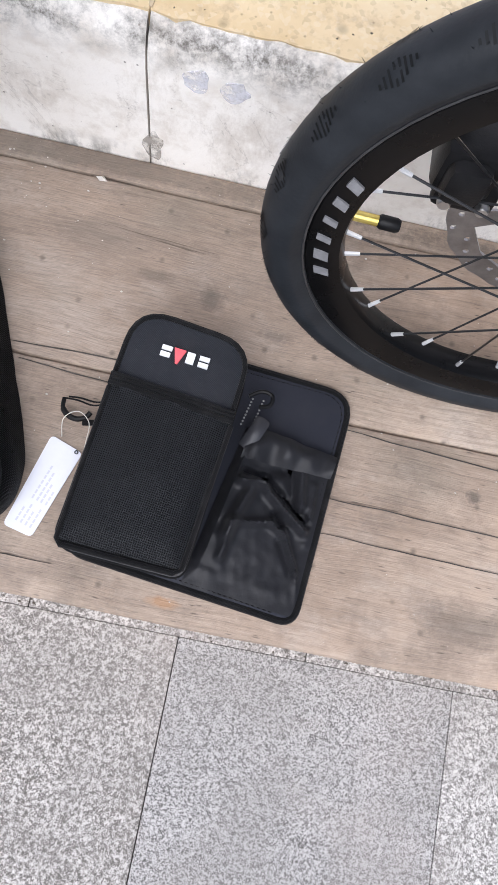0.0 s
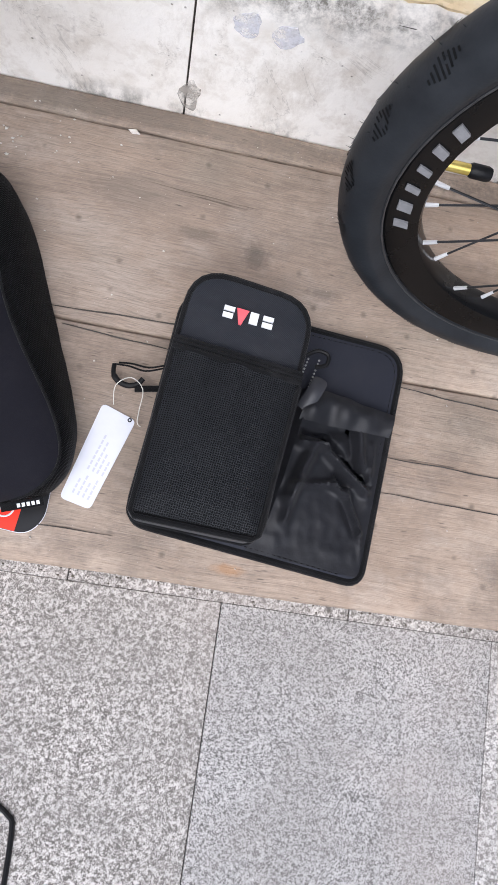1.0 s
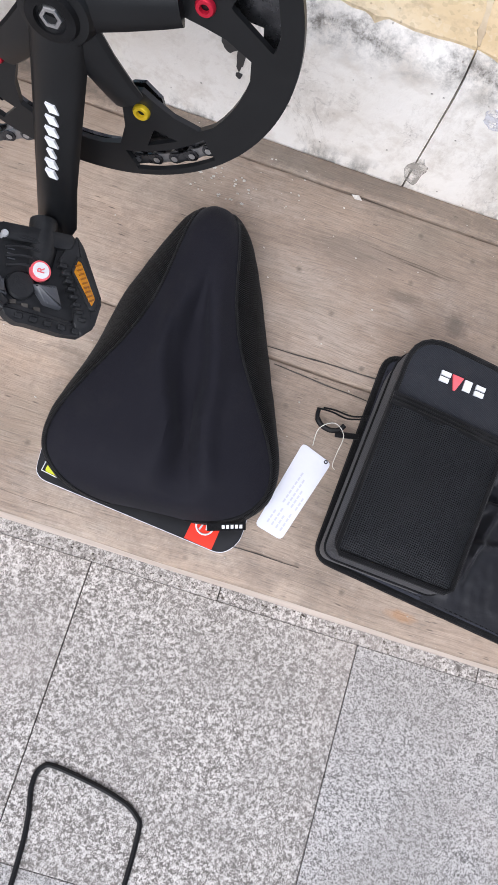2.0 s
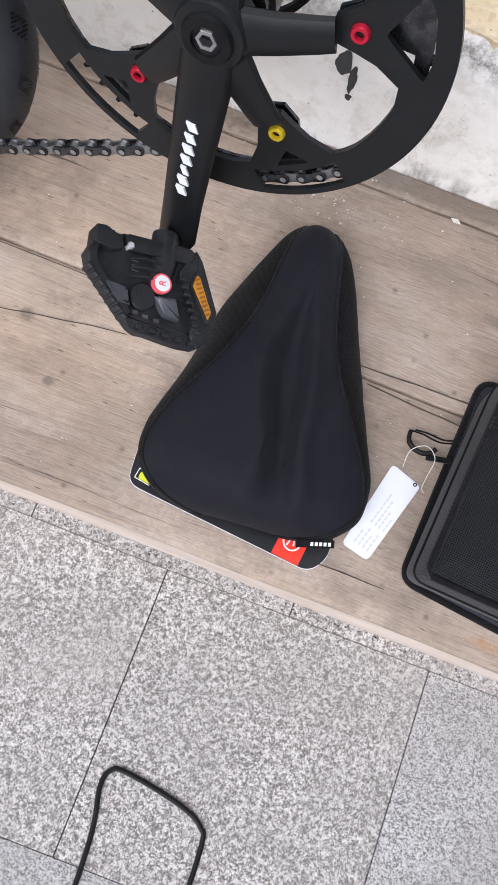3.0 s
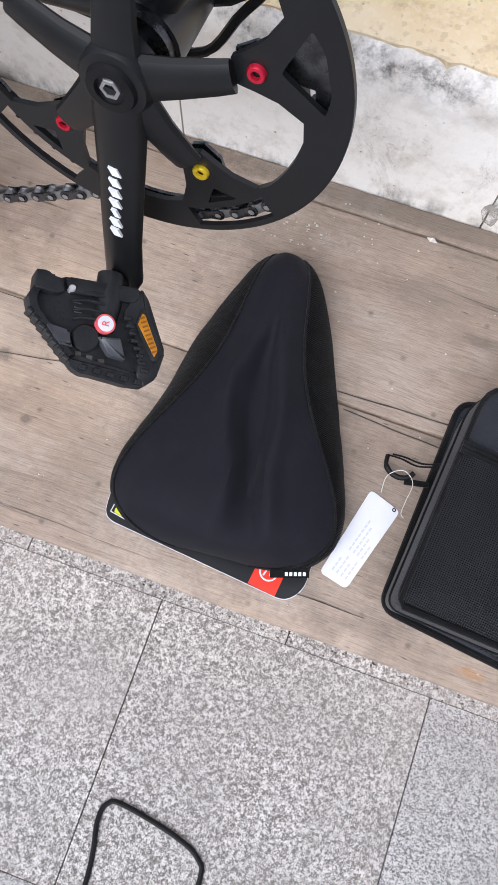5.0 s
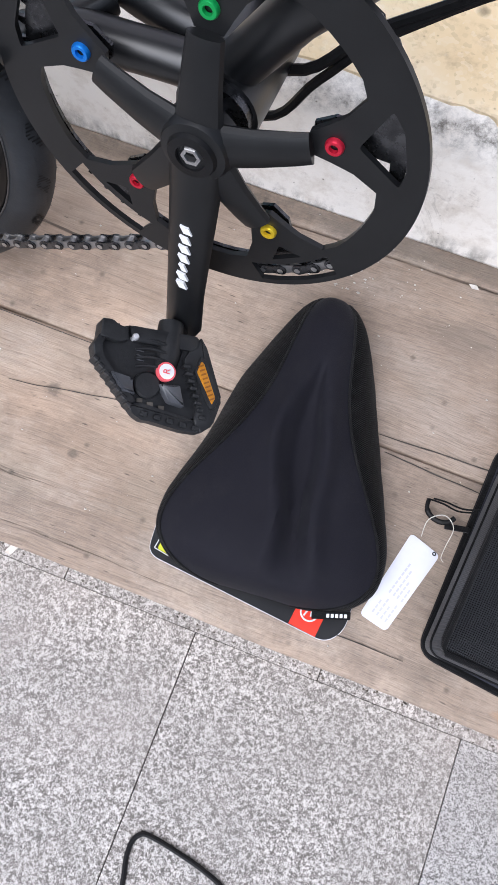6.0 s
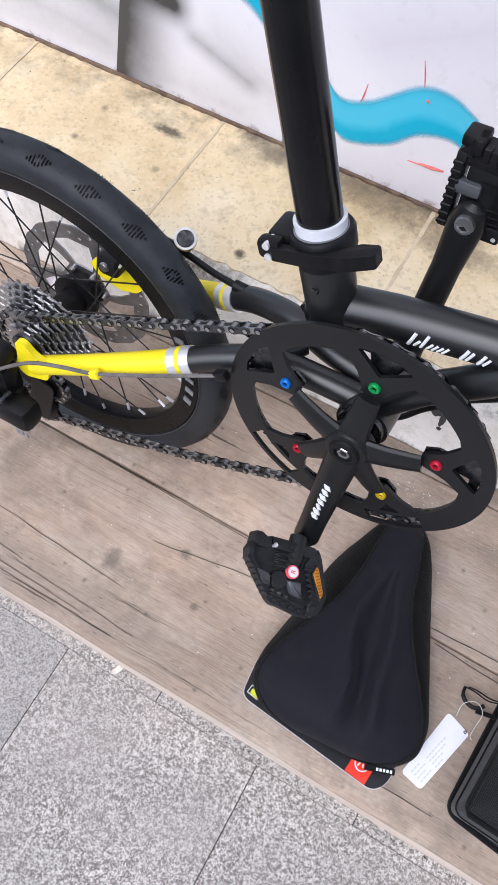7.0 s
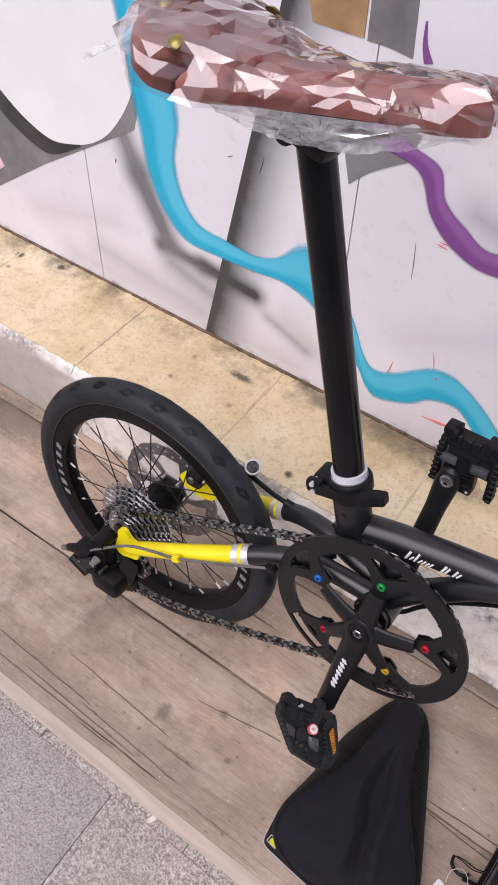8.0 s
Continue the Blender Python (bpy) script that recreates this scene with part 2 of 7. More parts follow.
def ledge_material():
    m = Nodes("ledge_stone")
    n1 = m.noise(6, 6, 0.6)
    n2 = m.noise(45, 6, 0.7)
    chips = m.axis(0, m.voronoi(260, out="Color"))
    col = m.ramp(n1, (0.3, (0.56, 0.41, 0.22)), (0.5, (0.71, 0.565, 0.355)), (0.7, (0.78, 0.675, 0.49)))
    col = m.mix(m.math("MULTIPLY", m.ramp(chips, (0.78, 0), (0.9, 1)), 0.16), col, (0.80, 0.74, 0.62))
    col = m.mix(m.math("MULTIPLY", m.ramp(chips, (0.08, 1), (0.14, 0)), 0.22), col, (0.30, 0.23, 0.14))
    col = m.mix(m.math("MULTIPLY", m.ramp(n2, (0.32, 1), (0.48, 0)), 0.55), col, (0.42, 0.31, 0.19))
    # dark brown patches, stronger towards the painted wall
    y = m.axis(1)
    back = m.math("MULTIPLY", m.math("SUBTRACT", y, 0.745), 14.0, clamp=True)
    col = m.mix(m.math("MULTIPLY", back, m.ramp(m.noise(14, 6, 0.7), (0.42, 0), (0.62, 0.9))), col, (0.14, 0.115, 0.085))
    # mould at the front edge
    front = m.math("SUBTRACT", 1.0, m.math("MULTIPLY", m.math("SUBTRACT", y, 0.578), 28.0), clamp=True)
    mould = m.math("MULTIPLY", front, m.ramp(m.noise(13, 8, 0.72), (0.47, 0), (0.62, 1)))
    grit = m.ramp(m.noise(120, 4, 0.8), (0.35, 0.25), (0.6, 1))
    col = m.mix(m.math("MULTIPLY", mould, m.math("MULTIPLY", grit, 0.9)), col, (0.07, 0.06, 0.05))
    spots = m.ramp(m.voronoi(19), (0.04, 1), (0.13, 0))
    col = m.mix(m.math("MULTIPLY", spots, m.math("MULTIPLY", n2, 1.1)), col, (0.09, 0.07, 0.05))
    for x, y, rx, ry, a in ((-1.1555, 0.7073, 0.012, 0.010, 0.95), (-1.0718, 0.7255, 0.011, 0.009, 0.95), (-0.66, 0.6964, 0.026, 0.009, 0.9), (-0.4955, 0.5809, 0.008, 0.008, 0.95), (-0.5264, 0.73, 0.05, 0.02, 0.5), (-0.4036, 0.73, 0.10, 0.03, 0.55), (-0.3, 0.7073, 0.06, 0.03, 0.5)):
        col = m.mix(m.math("MULTIPLY", m.blob(x * U, y * U, rx * U, ry * U), a), col, (0.10, 0.08, 0.06))
    pits = m.ramp(m.voronoi(90), (0.04, 1), (0.12, 0))
    col = m.mix(m.math("MULTIPLY", pits, 0.5), col, (0.25, 0.19, 0.12))
    m.bump(m.math("SUBTRACT", n2, pits), 0.4, 0.0015)
    return m.done(col, 0.75, 0, 0.3)


def segment_haze(m, x0, z0, x1, z1, width, power=1.6):
    """1 on a line on the wall, fading out over width: sprayed paint."""
    dx, dz = x1 - x0, z1 - z0
    l2 = dx * dx + dz * dz
    x, z = m.axis(0), m.axis(2)
    px, pz = m.math("SUBTRACT", x, x0), m.math("SUBTRACT", z, z0)
    t = m.math("ADD", m.math("MULTIPLY", px, dx / l2), m.math("MULTIPLY", pz, dz / l2), clamp=True)
    ex = m.math("SUBTRACT", px, m.math("MULTIPLY", t, dx))
    ez = m.math("SUBTRACT", pz, m.math("MULTIPLY", t, dz))
    d = m.math("SQRT", m.math("ADD", m.math("MULTIPLY", ex, ex), m.math("MULTIPLY", ez, ez)))
    f = m.math("SUBTRACT", 1.0, m.math("DIVIDE", d, width), clamp=True)
    return m.math("POWER", f, power)


def edge_fade(m, x0, z0, x1, z1, width):
    """Grey that is full at a straight edge and fades out to its left."""
    l = math.hypot(x1 - x0, z1 - z0)
    nx, nz = (z1 - z0) / l, -(x1 - x0) / l
    d = m.math("ADD", m.math("MULTIPLY", m.math("SUBTRACT", m.axis(0), x0), nx), m.math("MULTIPLY", m.math("SUBTRACT", m.axis(2), z0), nz))
    inside = m.math("GREATER_THAN", d, 0.0)
    f = m.math("SUBTRACT", 1.0, m.math("DIVIDE", d, width), clamp=True)
    return m.math("MULTIPLY", inside, m.math("POWER", f, 1.5))


def graffiti_material():
    m = Nodes("painted_wall")
    n1 = m.noise(3, 5, 0.6)
    n2 = m.noise(40, 6, 0.7)
    col = m.mix(m.ramp(n1, (0.35, 0), (0.65, 1)), (0.72, 0.70, 0.75), (0.80, 0.79, 0.82))
    col = m.mix(m.math("MULTIPLY", m.ramp(n2, (0.32, 1), (0.44, 0)), 0.25), col, (0.55, 0.52, 0.55))
    for x0, z0, x1, z1, w, a, c in HAZES:
        f = segment_haze(m, x0 * U, z0 * U, x1 * U, z1 * U, w * U)
        f = m.math("MULTIPLY", f, m.math("MULTIPLY_ADD", n2, 0.5, 0.90 * a), clamp=True)
        col = m.mix(f, col, c)
    for x0, z0, x1, z1, w, a, c in FADES:
        f = m.math("MULTIPLY", edge_fade(m, x0 * U, z0 * U, x1 * U, z1 * U, w * U), m.math("MULTIPLY_ADD", n2, 0.4, 0.8 * a), clamp=True)
        col = m.mix(f, col, c)
    scr = m.noise(1.0, 3, 0.6, co=m.mapped((40, 1, 6)), distort=1.0)
    col = m.mix(m.math("MULTIPLY", m.ramp(scr, (0.235, 1), (0.25, 0)), 0.5), col, (0.45, 0.2, 0.2))
    z = m.axis(2)
    foot = m.math("SUBTRACT", 1.0, m.math("MULTIPLY", m.math("SUBTRACT", z, 0.3542), 75.0), clamp=True)
    chip = m.math("MULTIPLY", foot, m.ramp(m.noise(28, 6, 0.75), (0.53, 0), (0.61, 1)))
    col = m.mix(chip, col, (0.16, 0.10, 0.06))
    m.bump(m.math("SUBTRACT", n2, chip), 0.25, 0.001)
    return m.done(col, m.math("MULTIPLY_ADD", n1, 0.2, 0.4), 0, 0.4)


def weave_material(name, a, b, scale, strength, rough=0.75, holes=0.0):
    """Black cloth: crossing threads, seen close by."""
    m = Nodes(name)
    co = m.mapped((1, 1, 1), rot=(0, 0, 0.6))
    w1 = m.n("ShaderNodeTexWave")
    w2 = m.n("ShaderNodeTexWave")
    w1.bands_direction, w2.bands_direction = "X", "Y"
    for w in (w1, w2):
        m.put(w.inputs["Vector"], co)
        m.put(w.inputs["Scale"], scale)
        m.put(w.inputs["Distortion"], 0.4)
    h = m.math("MULTIPLY", w1.outputs["Fac"], w2.outputs["Fac"])
    dust = m.noise(25, 7, 0.7)
    col = m.mix(m.ramp(h, (0.1, 0), (0.6, 1)), a, b)
    col = m.mix(m.math("MULTIPLY", m.ramp(dust, (0.5, 0), (0.75, 1)), 0.25), col, (0.06, 0.058, 0.06))
    lint = m.ramp(m.voronoi(95), (0.012, 1), (0.02, 0))
    col = m.mix(m.math("MULTIPLY", lint, 0.5), col, (0.35, 0.34, 0.33))
    m.bump(h, strength, 0.0008)
    return m.done(col, rough, 0, 0.15, Sheen_Weight=0.12, Sheen_Roughness=0.4)


# sprayed greys on the painted wall: line, width, strength, colour
HAZES = [
    (-1.05, 0.350, -0.60, 0.345, 0.075, 0.16, (0.40, 0.375, 0.37)),
    (-0.62, 0.430, -0.50, 0.360, 0.05, 0.14, (0.42, 0.40, 0.40)),
    (-0.92, 0.6436, -0.8827, 0.5636, 0.044, 1.15, (0.25, 0.25, 0.26)),
    (-0.8827, 0.5636, -0.8327, 0.4645, 0.046, 1.25, (0.18, 0.18, 0.19)),
    (-0.8491, 0.4555, -0.7673, 0.4518, 0.026, 1.2, (0.07, 0.07, 0.07)),
    (-0.7673, 0.4518, -0.6736, 0.4455, 0.034, 1.2, (0.05, 0.05, 0.05)),
    (-0.8282, 0.43, -0.74, 0.4009, 0.060, 0.9, (0.36, 0.36, 0.37)),
    (-0.6491, 0.4155, -0.5782, 0.3864, 0.024, 0.5, (0.30, 0.30, 0.31)),
    (-0.9827, 0.3918, -0.7745, 0.3627, 0.05, 0.45, (0.42, 0.41, 0.42)),
    (-0.4318, 0.4918, -0.3127, 0.5536, 0.05, 0.3, (0.62, 0.58, 0.66)),
    (-0.3855, 0.6964, -0.3218, 0.6773, 0.05, 0.6, (0.42, 0.40, 0.46)),
    (-0.9436, 0.4591, -1.12, 0.4109, 0.05, 0.25, (0.5, 0.48, 0.5)),
]
FADES = [
    (-0.7582, 0.3636, -0.6809, 0.7227, 0.095, 1.25, (0.06, 0.06, 0.06)),
]
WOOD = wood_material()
PALE_WOOD = simple("pale_wood_edge", (0.55, 0.45, 0.375), (0.70, 0.595, 0.51), 9, (0.6, 0.8), bump=0.5, fine=160, dist=0.001)
COARSE = granite_material("granite_coarse", (0.66, 0.634, 0.604), (0.395, 0.370, 0.345), (0.13, 0.118, 0.108), 400, 1.2)
FINE = granite_material("granite_fine", (0.57, 0.553, 0.540), (0.35, 0.338, 0.328), (0.09, 0.086, 0.082), 620, 1.5)
LIGHT_FINE = granite_material("granite_light", (0.72, 0.70, 0.67), (0.46, 0.44, 0.42), (0.16, 0.15, 0.14), 420, 1.3)
PLASTER = plaster_material()
LEDGE = ledge_material()
PAINTED = graffiti_material()
PURPLE = simple("purple_spray_paint", (0.20, 0.06, 0.24), (0.27, 0.10, 0.31), 14, (0.35, 0.5), fine=120)
PINK_PAINT = simple("pink_spray_paint", (0.72, 0.42, 0.52), (0.82, 0.60, 0.66), 14, (0.35, 0.5), fine=120)
SPRAY_BLACK = simple("black_spray_paint", (0.025, 0.025, 0.028), (0.06, 0.06, 0.06), 22, (0.4, 0.6), fine=120)
SPRAY_GREY = simple("grey_spray_paint", (0.14, 0.135, 0.14), (0.24, 0.235, 0.24), 12, (0.4, 0.6), fine=120)
SPRAY_WHITE = simple("white_spray_paint", (0.80, 0.80, 0.82), (0.86, 0.86, 0.87), 9, (0.4, 0.6), fine=120)
SPRAY_BROWN = simple("brown_spray_paint", (0.30, 0.16, 0.07), (0.50, 0.33, 0.18), 10, (0.4, 0.6), fine=120)


def blot_material(name, a, b, cover):
    m = Nodes(name)
    n = m.noise(70, 6, 0.7)
    m.bump(n, 0.4, 0.001)
    m.done(m.mix(n, a, b), 0.75, 0, 0.3)
    m.put(m.b.inputs["Alpha"], m.ramp(n, (0.36, 0.0), (0.58, cover)))
    return m.m


PALE_BLOT = blot_material("pale_paint", (0.66, 0.68, 0.76), (0.74, 0.74, 0.80), 0.75)
GREY_BLOT = blot_material("mortar", (0.30, 0.275, 0.245), (0.44, 0.405, 0.36), 0.7)
CONCRETE = simple("dark_concrete", (0.16, 0.15, 0.135), (0.25, 0.235, 0.215), 12, (0.8, 0.95), bump=0.6, fine=90, dist=0.002)
JOINT = simple("joint_dirt", (0.045, 0.04, 0.034), (0.09, 0.08, 0.07), 60, (0.9, 1.0), bump=0.6, fine=300)
BLACK_PAINT = simple("satin_black_paint", (0.0042, 0.0046, 0.0056), (0.0072, 0.0077, 0.0090), 20, (0.34, 0.42), bump=0.06, fine=900, spec=0.68)
ANODISED = simple("anodised_black", (0.0058, 0.0061, 0.0068), (0.0082, 0.0086, 0.0094), 40, (0.34, 0.44), bump=0.05, fine=1200, spec=0.36)
BLACK_PLASTIC = simple("black_plastic", (0.005, 0.005, 0.0055), (0.010, 0.010, 0.0108), 60, (0.36, 0.5), bump=0.25, fine=700, spec=0.17)
RUBBER = simple("tyre_rubber", (0.0125, 0.0145, 0.0175), (0.0235, 0.0265, 0.0310), 35, (0.45, 0.58), bump=0.3, fine=420, spec=0.26)
TREAD = simple("tread_rubber", (0.0050, 0.0055, 0.0064), (0.0090, 0.0098, 0.0112), 60, (0.5, 0.6), spec=0.26)
RIM_BLACK = simple("rim_black", (0.003, 0.003, 0.0033), (0.0045, 0.0045, 0.005), 30, (0.24, 0.32), bump=0.04, fine=900, spec=0.14)
STEEL = simple("steel", (0.42, 0.42, 0.43), (0.58, 0.58, 0.58), 50, (0.22, 0.38), metal=1.0, bump=0.05, fine=900)
ROTOR = simple("rotor_steel", (0.24, 0.235, 0.235), (0.36, 0.352, 0.352), 60, (0.3, 0.42), metal=0.9, bump=0.05, fine=900)
DARK_STEEL = simple("chain_steel", (0.045, 0.046, 0.050), (0.115, 0.117, 0.124), 120, (0.2, 0.34), metal=0.95, bump=0.1, fine=900)
BEAD_GLINT = simple("bead_glint", (0.03, 0.03, 0.032), (0.05, 0.05, 0.052), 60, (0.35, 0.45))
UNSEEN_WALL = simple("plain_render", (0.20, 0.19, 0.175), (0.27, 0.255, 0.235), 2.5, (0.8, 0.95), bump=0.5, fine=40, dist=0.003)
SILVER = simple("silver_nipple", (0.75, 0.75, 0.76), (0.85, 0.85, 0.85), 60, (0.3, 0.4), metal=0.6, bump=0.02)
BRASS = simple("brass", (0.55, 0.42, 0.10), (0.66, 0.52, 0.16), 60, (0.25, 0.4), metal=0.8, bump=0.03)
RIVET = simple("dull_brass", (0.24, 0.20, 0.06), (0.34, 0.28, 0.10), 90, (0.3, 0.45), metal=0.7, bump=0.05)
YELLOW = simple("yellow_paint", (0.80, 0.66, 0.0), (0.88, 0.74, 0.01), 25, (0.32, 0.42), bump=0.03, fine=700)
RED_ANO = simple("red_anodised", (0.50, 0.01, 0.03), (0.60, 0.02, 0.05), 60, (0.25, 0.35), metal=0.6, bump=0.02)
BLUE_ANO = simple("blue_anodised", (0.01, 0.16, 0.62), (0.02, 0.22, 0.72), 60, (0.25, 0.35), metal=0.6, bump=0.02)
GREEN_ANO = simple("green_anodised", (0.01, 0.32, 0.07), (0.02, 0.40, 0.10), 60, (0.25, 0.35), metal=0.6, bump=0.02)
GOLD_ANO = simple("yellow_anodised", (0.72, 0.50, 0.02), (0.80, 0.58, 0.03), 60, (0.25, 0.35), metal=0.6, bump=0.02)
WHITE_INK = simple("white_ink", (0.72, 0.73, 0.74), (0.80, 0.81, 0.82), 60, (0.45, 0.55), bump=0.05)
GREY_INK = simple("grey_decal", (0.17, 0.17, 0.178), (0.25, 0.25, 0.258), 140, (0.4, 0.5), bump=0.05)
DULL_FOIL = simple("dull_foil", (0.30, 0.20, 0.185), (0.38, 0.27, 0.25), 60, (0.35, 0.5), bump=0.05)
PINK_INK = simple("coral_ink", (0.72, 0.09, 0.11), (0.80, 0.13, 0.15), 60, (0.45, 0.55), bump=0.05)
RED_CARD = simple("red_print", (0.80, 0.035, 0.015), (0.86, 0.05, 0.02), 30, (0.3, 0.4), bump=0.03)
BLACK_CARD = simple("black_print", (0.008, 0.008, 0.009), (0.014, 0.014, 0.015), 30, (0.28, 0.36), bump=0.03)
LIME = simple("lime_print", (0.62, 0.66, 0.02), (0.70, 0.72, 0.04), 30, (0.3, 0.4), bump=0.03)
WHITE_CARD = simple("white_card", (0.74, 0.75, 0.82), (0.80, 0.81, 0.87), 30, (0.45, 0.6), bump=0.05, fine=500)
PALE_INK = simple("pale_print", (0.58, 0.58, 0.68), (0.64, 0.64, 0.72), 30, (0.45, 0.6), bump=0.05)
NYLON_CORD = simple("clear_nylon", (0.62, 0.60, 0.55), (0.7, 0.68, 0.62), 60, (0.25, 0.4), bump=0.02)
REFLECTOR_RIB = simple("dark_amber", (0.19, 0.062, 0.0), (0.26, 0.09, 0.002), 60, (0.2, 0.3), bump=0.1)
HOUSING = simple("grey_cable_housing", (0.09, 0.082, 0.079), (0.15, 0.138, 0.132), 60, (0.2, 0.3), bump=0.05)
PEDAL = simple("grained_black_plastic", (0.010, 0.0104, 0.0115), (0.018, 0.0186, 0.0200), 90, (0.38, 0.52), bump=0.35, fine=500, spec=0.34)
MORTAR = simple("pale_joint_mortar", (0.46, 0.36, 0.235), (0.66, 0.545, 0.38), 30, (0.75, 0.9), bump=0.4, fine=160)
BROWN_DIRT = simple("brown_joint_dirt", (0.085, 0.055, 0.038), (0.21, 0.145, 0.10), 45, (0.85, 1.0), bump=0.6, fine=220)
AMBER = simple("amber_reflector", (0.38, 0.14, 0.0), (0.50, 0.20, 0.004), 60, (0.2, 0.3), bump=0.1)
SHIM = simple("white_nylon_shim", (0.60, 0.61, 0.66), (0.68, 0.69, 0.73), 30, (0.35, 0.5), bump=0.05)
LEATHER = simple("brown_saddle_leather", (0.30, 0.095, 0.075), (0.38, 0.125, 0.10), 18, (0.42, 0.55), bump=0.3, fine=350)
PAD_CLOTH = weave_material("lycra", (0.0230, 0.0222, 0.0300), (0.0345, 0.0333, 0.0445), 700, 0.15, 0.68)
SIDE_MESH = weave_material("side_mesh_cloth", (0.0016, 0.0016, 0.002), (0.0075, 0.0080, 0.0090), 240, 0.8, 0.7)
NYLON = weave_material("nylon_cloth", (0.015, 0.0166, 0.0212), (0.034, 0.0372, 0.045), 330, 0.5, 0.55)
TAPE = weave_material("edge_tape", (0.004, 0.004, 0.0045), (0.010, 0.010, 0.0108), 420, 0.6, 0.75)
NEOPRENE = weave_material("neoprene", (0.0225, 0.0240, 0.0325), (0.034, 0.0360, 0.0470), 800, 0.12, 0.6)


def satin_material():
    m = Nodes("thin_satin_cloth")
    n = m.noise(40, 6, 0.6)
    fine = m.noise(900, 2)
    col = m.mix(n, (0.023, 0.0232, 0.0275), (0.043, 0.0432, 0.050))
    m.bump(m.math("ADD", n, m.math("MULTIPLY", fine, 0.1)), 0.35, 0.002)
    return m.done(col, 0.41, 0, 0.36, Sheen_Weight=0.1)


def pocket_mesh_material():
    m = Nodes("pocket_net")
    co = m.mapped((1, 1, 0), rot=(0, 0, 0.12))
    d = m.voronoi(640, co, "DISTANCE_TO_EDGE", "Distance", 0.25)
    thread = m.ramp(d, (0.16, 1), (0.30, 0))
    n = m.noise(14, 4)
    col = m.mix(thread, (0.002, 0.002, 0.002), m.mix(n, (0.034, 0.0355, 0.040), (0.055, 0.0575, 0.063)))
    m.bump(thread, 0.9, 0.0009)
    return m.done(col, 0.6, 0, 0.2)


def wrap_material():
    m = Nodes("clear_plastic_wrap")
    out = m.t.nodes["Material Output"]
    clear = m.n("ShaderNodeBsdfTransparent")
    m.put(clear.inputs[0], (0.97, 0.96, 0.97))
    gloss = m.n("ShaderNodeBsdfGlossy")
    m.put(gloss.inputs["Roughness"], 0.07)
    m.put(gloss.inputs["Color"], (1.0, 0.98, 0.98))
    bump = m.n("ShaderNodeBump")
    co = m.mapped((0.8, 1.3, 1))
    crease = m.math("ADD", m.noise(14, 2, 0.4, co=co, distort=1.5), m.math("MULTIPLY", m.noise(45, 2, 0.5, distort=2.0), 0.12))
    m.put(bump.inputs["Height"], crease)
    m.put(bump.inputs["Strength"], 0.25)
    m.put(bump.inputs["Distance"], 0.006)
    m.put(gloss.inputs["Normal"], bump.outputs[0])
    milk = m.n("ShaderNodeBsdfTranslucent")
    m.put(milk.inputs[0], (0.8, 0.8, 0.82))
    fres = m.n("ShaderNodeFresnel")
    m.put(fres.inputs["IOR"], 1.6)
    m.put(fres.inputs["Normal"], bump.outputs[0])
    fac = m.math("MULTIPLY_ADD", fres.outputs[0], 1.8, 0.05, clamp=True)
    a = m.n("ShaderNodeMixShader")
    m.put(a.inputs[0], 0.09)
    m.t.links.new(clear.outputs[0], a.inputs[1])
    m.t.links.new(milk.outputs[0], a.inputs[2])
    b = m.n("ShaderNodeMixShader")
    m.put(b.inputs[0], fac)
    m.t.links.new(a.outputs[0], b.inputs[1])
    m.t.links.new(gloss.outputs[0], b.inputs[2])
    m.t.links.new(b.outputs[0], out.inputs["Surface"])
    return m.m


def spray_band(name, light, dark, mid=0.5):
    """A sprayed band: dark along its edges, light along the middle, soft outside."""
    m = Nodes(name)
    a = m.n("ShaderNodeAttribute")
    a.attribute_name = "across"
    n = m.noise(9, 4, 0.6)
    f = m.math("ADD", a.outputs["Fac"], m.math("MULTIPLY_ADD", n, 0.5, -0.25))
    col = m.mix(m.ramp(f, (max(0.0, mid - 0.10), 0), (mid + 0.10, 1)), light, dark)
    col = m.mix(m.ramp(f, (0.10, 0.40), (0.26, 0)), col, dark)
    col = m.mix(m.math("MULTIPLY", m.ramp(m.noise(90, 5, 0.7), (0.42, 1), (0.6, 0)), 0.10), col, light)
    e = m.math("MULTIPLY", m.math("MULTIPLY", a.outputs["Fac"], m.math("SUBTRACT", 1.0, a.outputs["Fac"])), 4.0)
    e = m.math("ADD", e, m.math("MULTIPLY_ADD", m.noise(260, 3, 0.8), 0.10, -0.05))
    m.done(col, m.math("MULTIPLY_ADD", n, 0.2, 0.4), 0, 0.4)
    m.put(m.b.inputs["Alpha"], m.ramp(e, (0.04, 0), (0.52, 1)))
    return m.m


CYAN_BAND = spray_band("cyan_band", (0.075, 0.52, 0.72), (0.002, 0.41, 0.62), 0.62)
PURPLE_BAND = spray_band("purple_band", (0.30, 0.12, 0.36), (0.22, 0.07, 0.27), 0.5)
RED_MARK = simple("red_crayon", (0.62, 0.10, 0.09), (0.72, 0.20, 0.18), 60, (0.5, 0.7))
SATIN = satin_material()
NET = pocket_mesh_material()
WRAP = wrap_material()


def milk_material():
    m = Nodes("milky_film")
    n = m.noise(60, 5, 0.7, distort=1.0)
    m.bump(n, 0.8, 0.004)
    m.done((0.82, 0.83, 0.86), 0.18, 0, 0.6)
    m.put(m.b.inputs["Alpha"], m.ramp(n, (0.35, 0.25), (0.65, 0.6)))
    return m.m


WRAP_MILK = milk_material()
GROUND = granite_material("far_ground", (0.40, 0.39, 0.38), (0.32, 0.31, 0.30), (0.2, 0.19, 0.18), 120, 0.5)


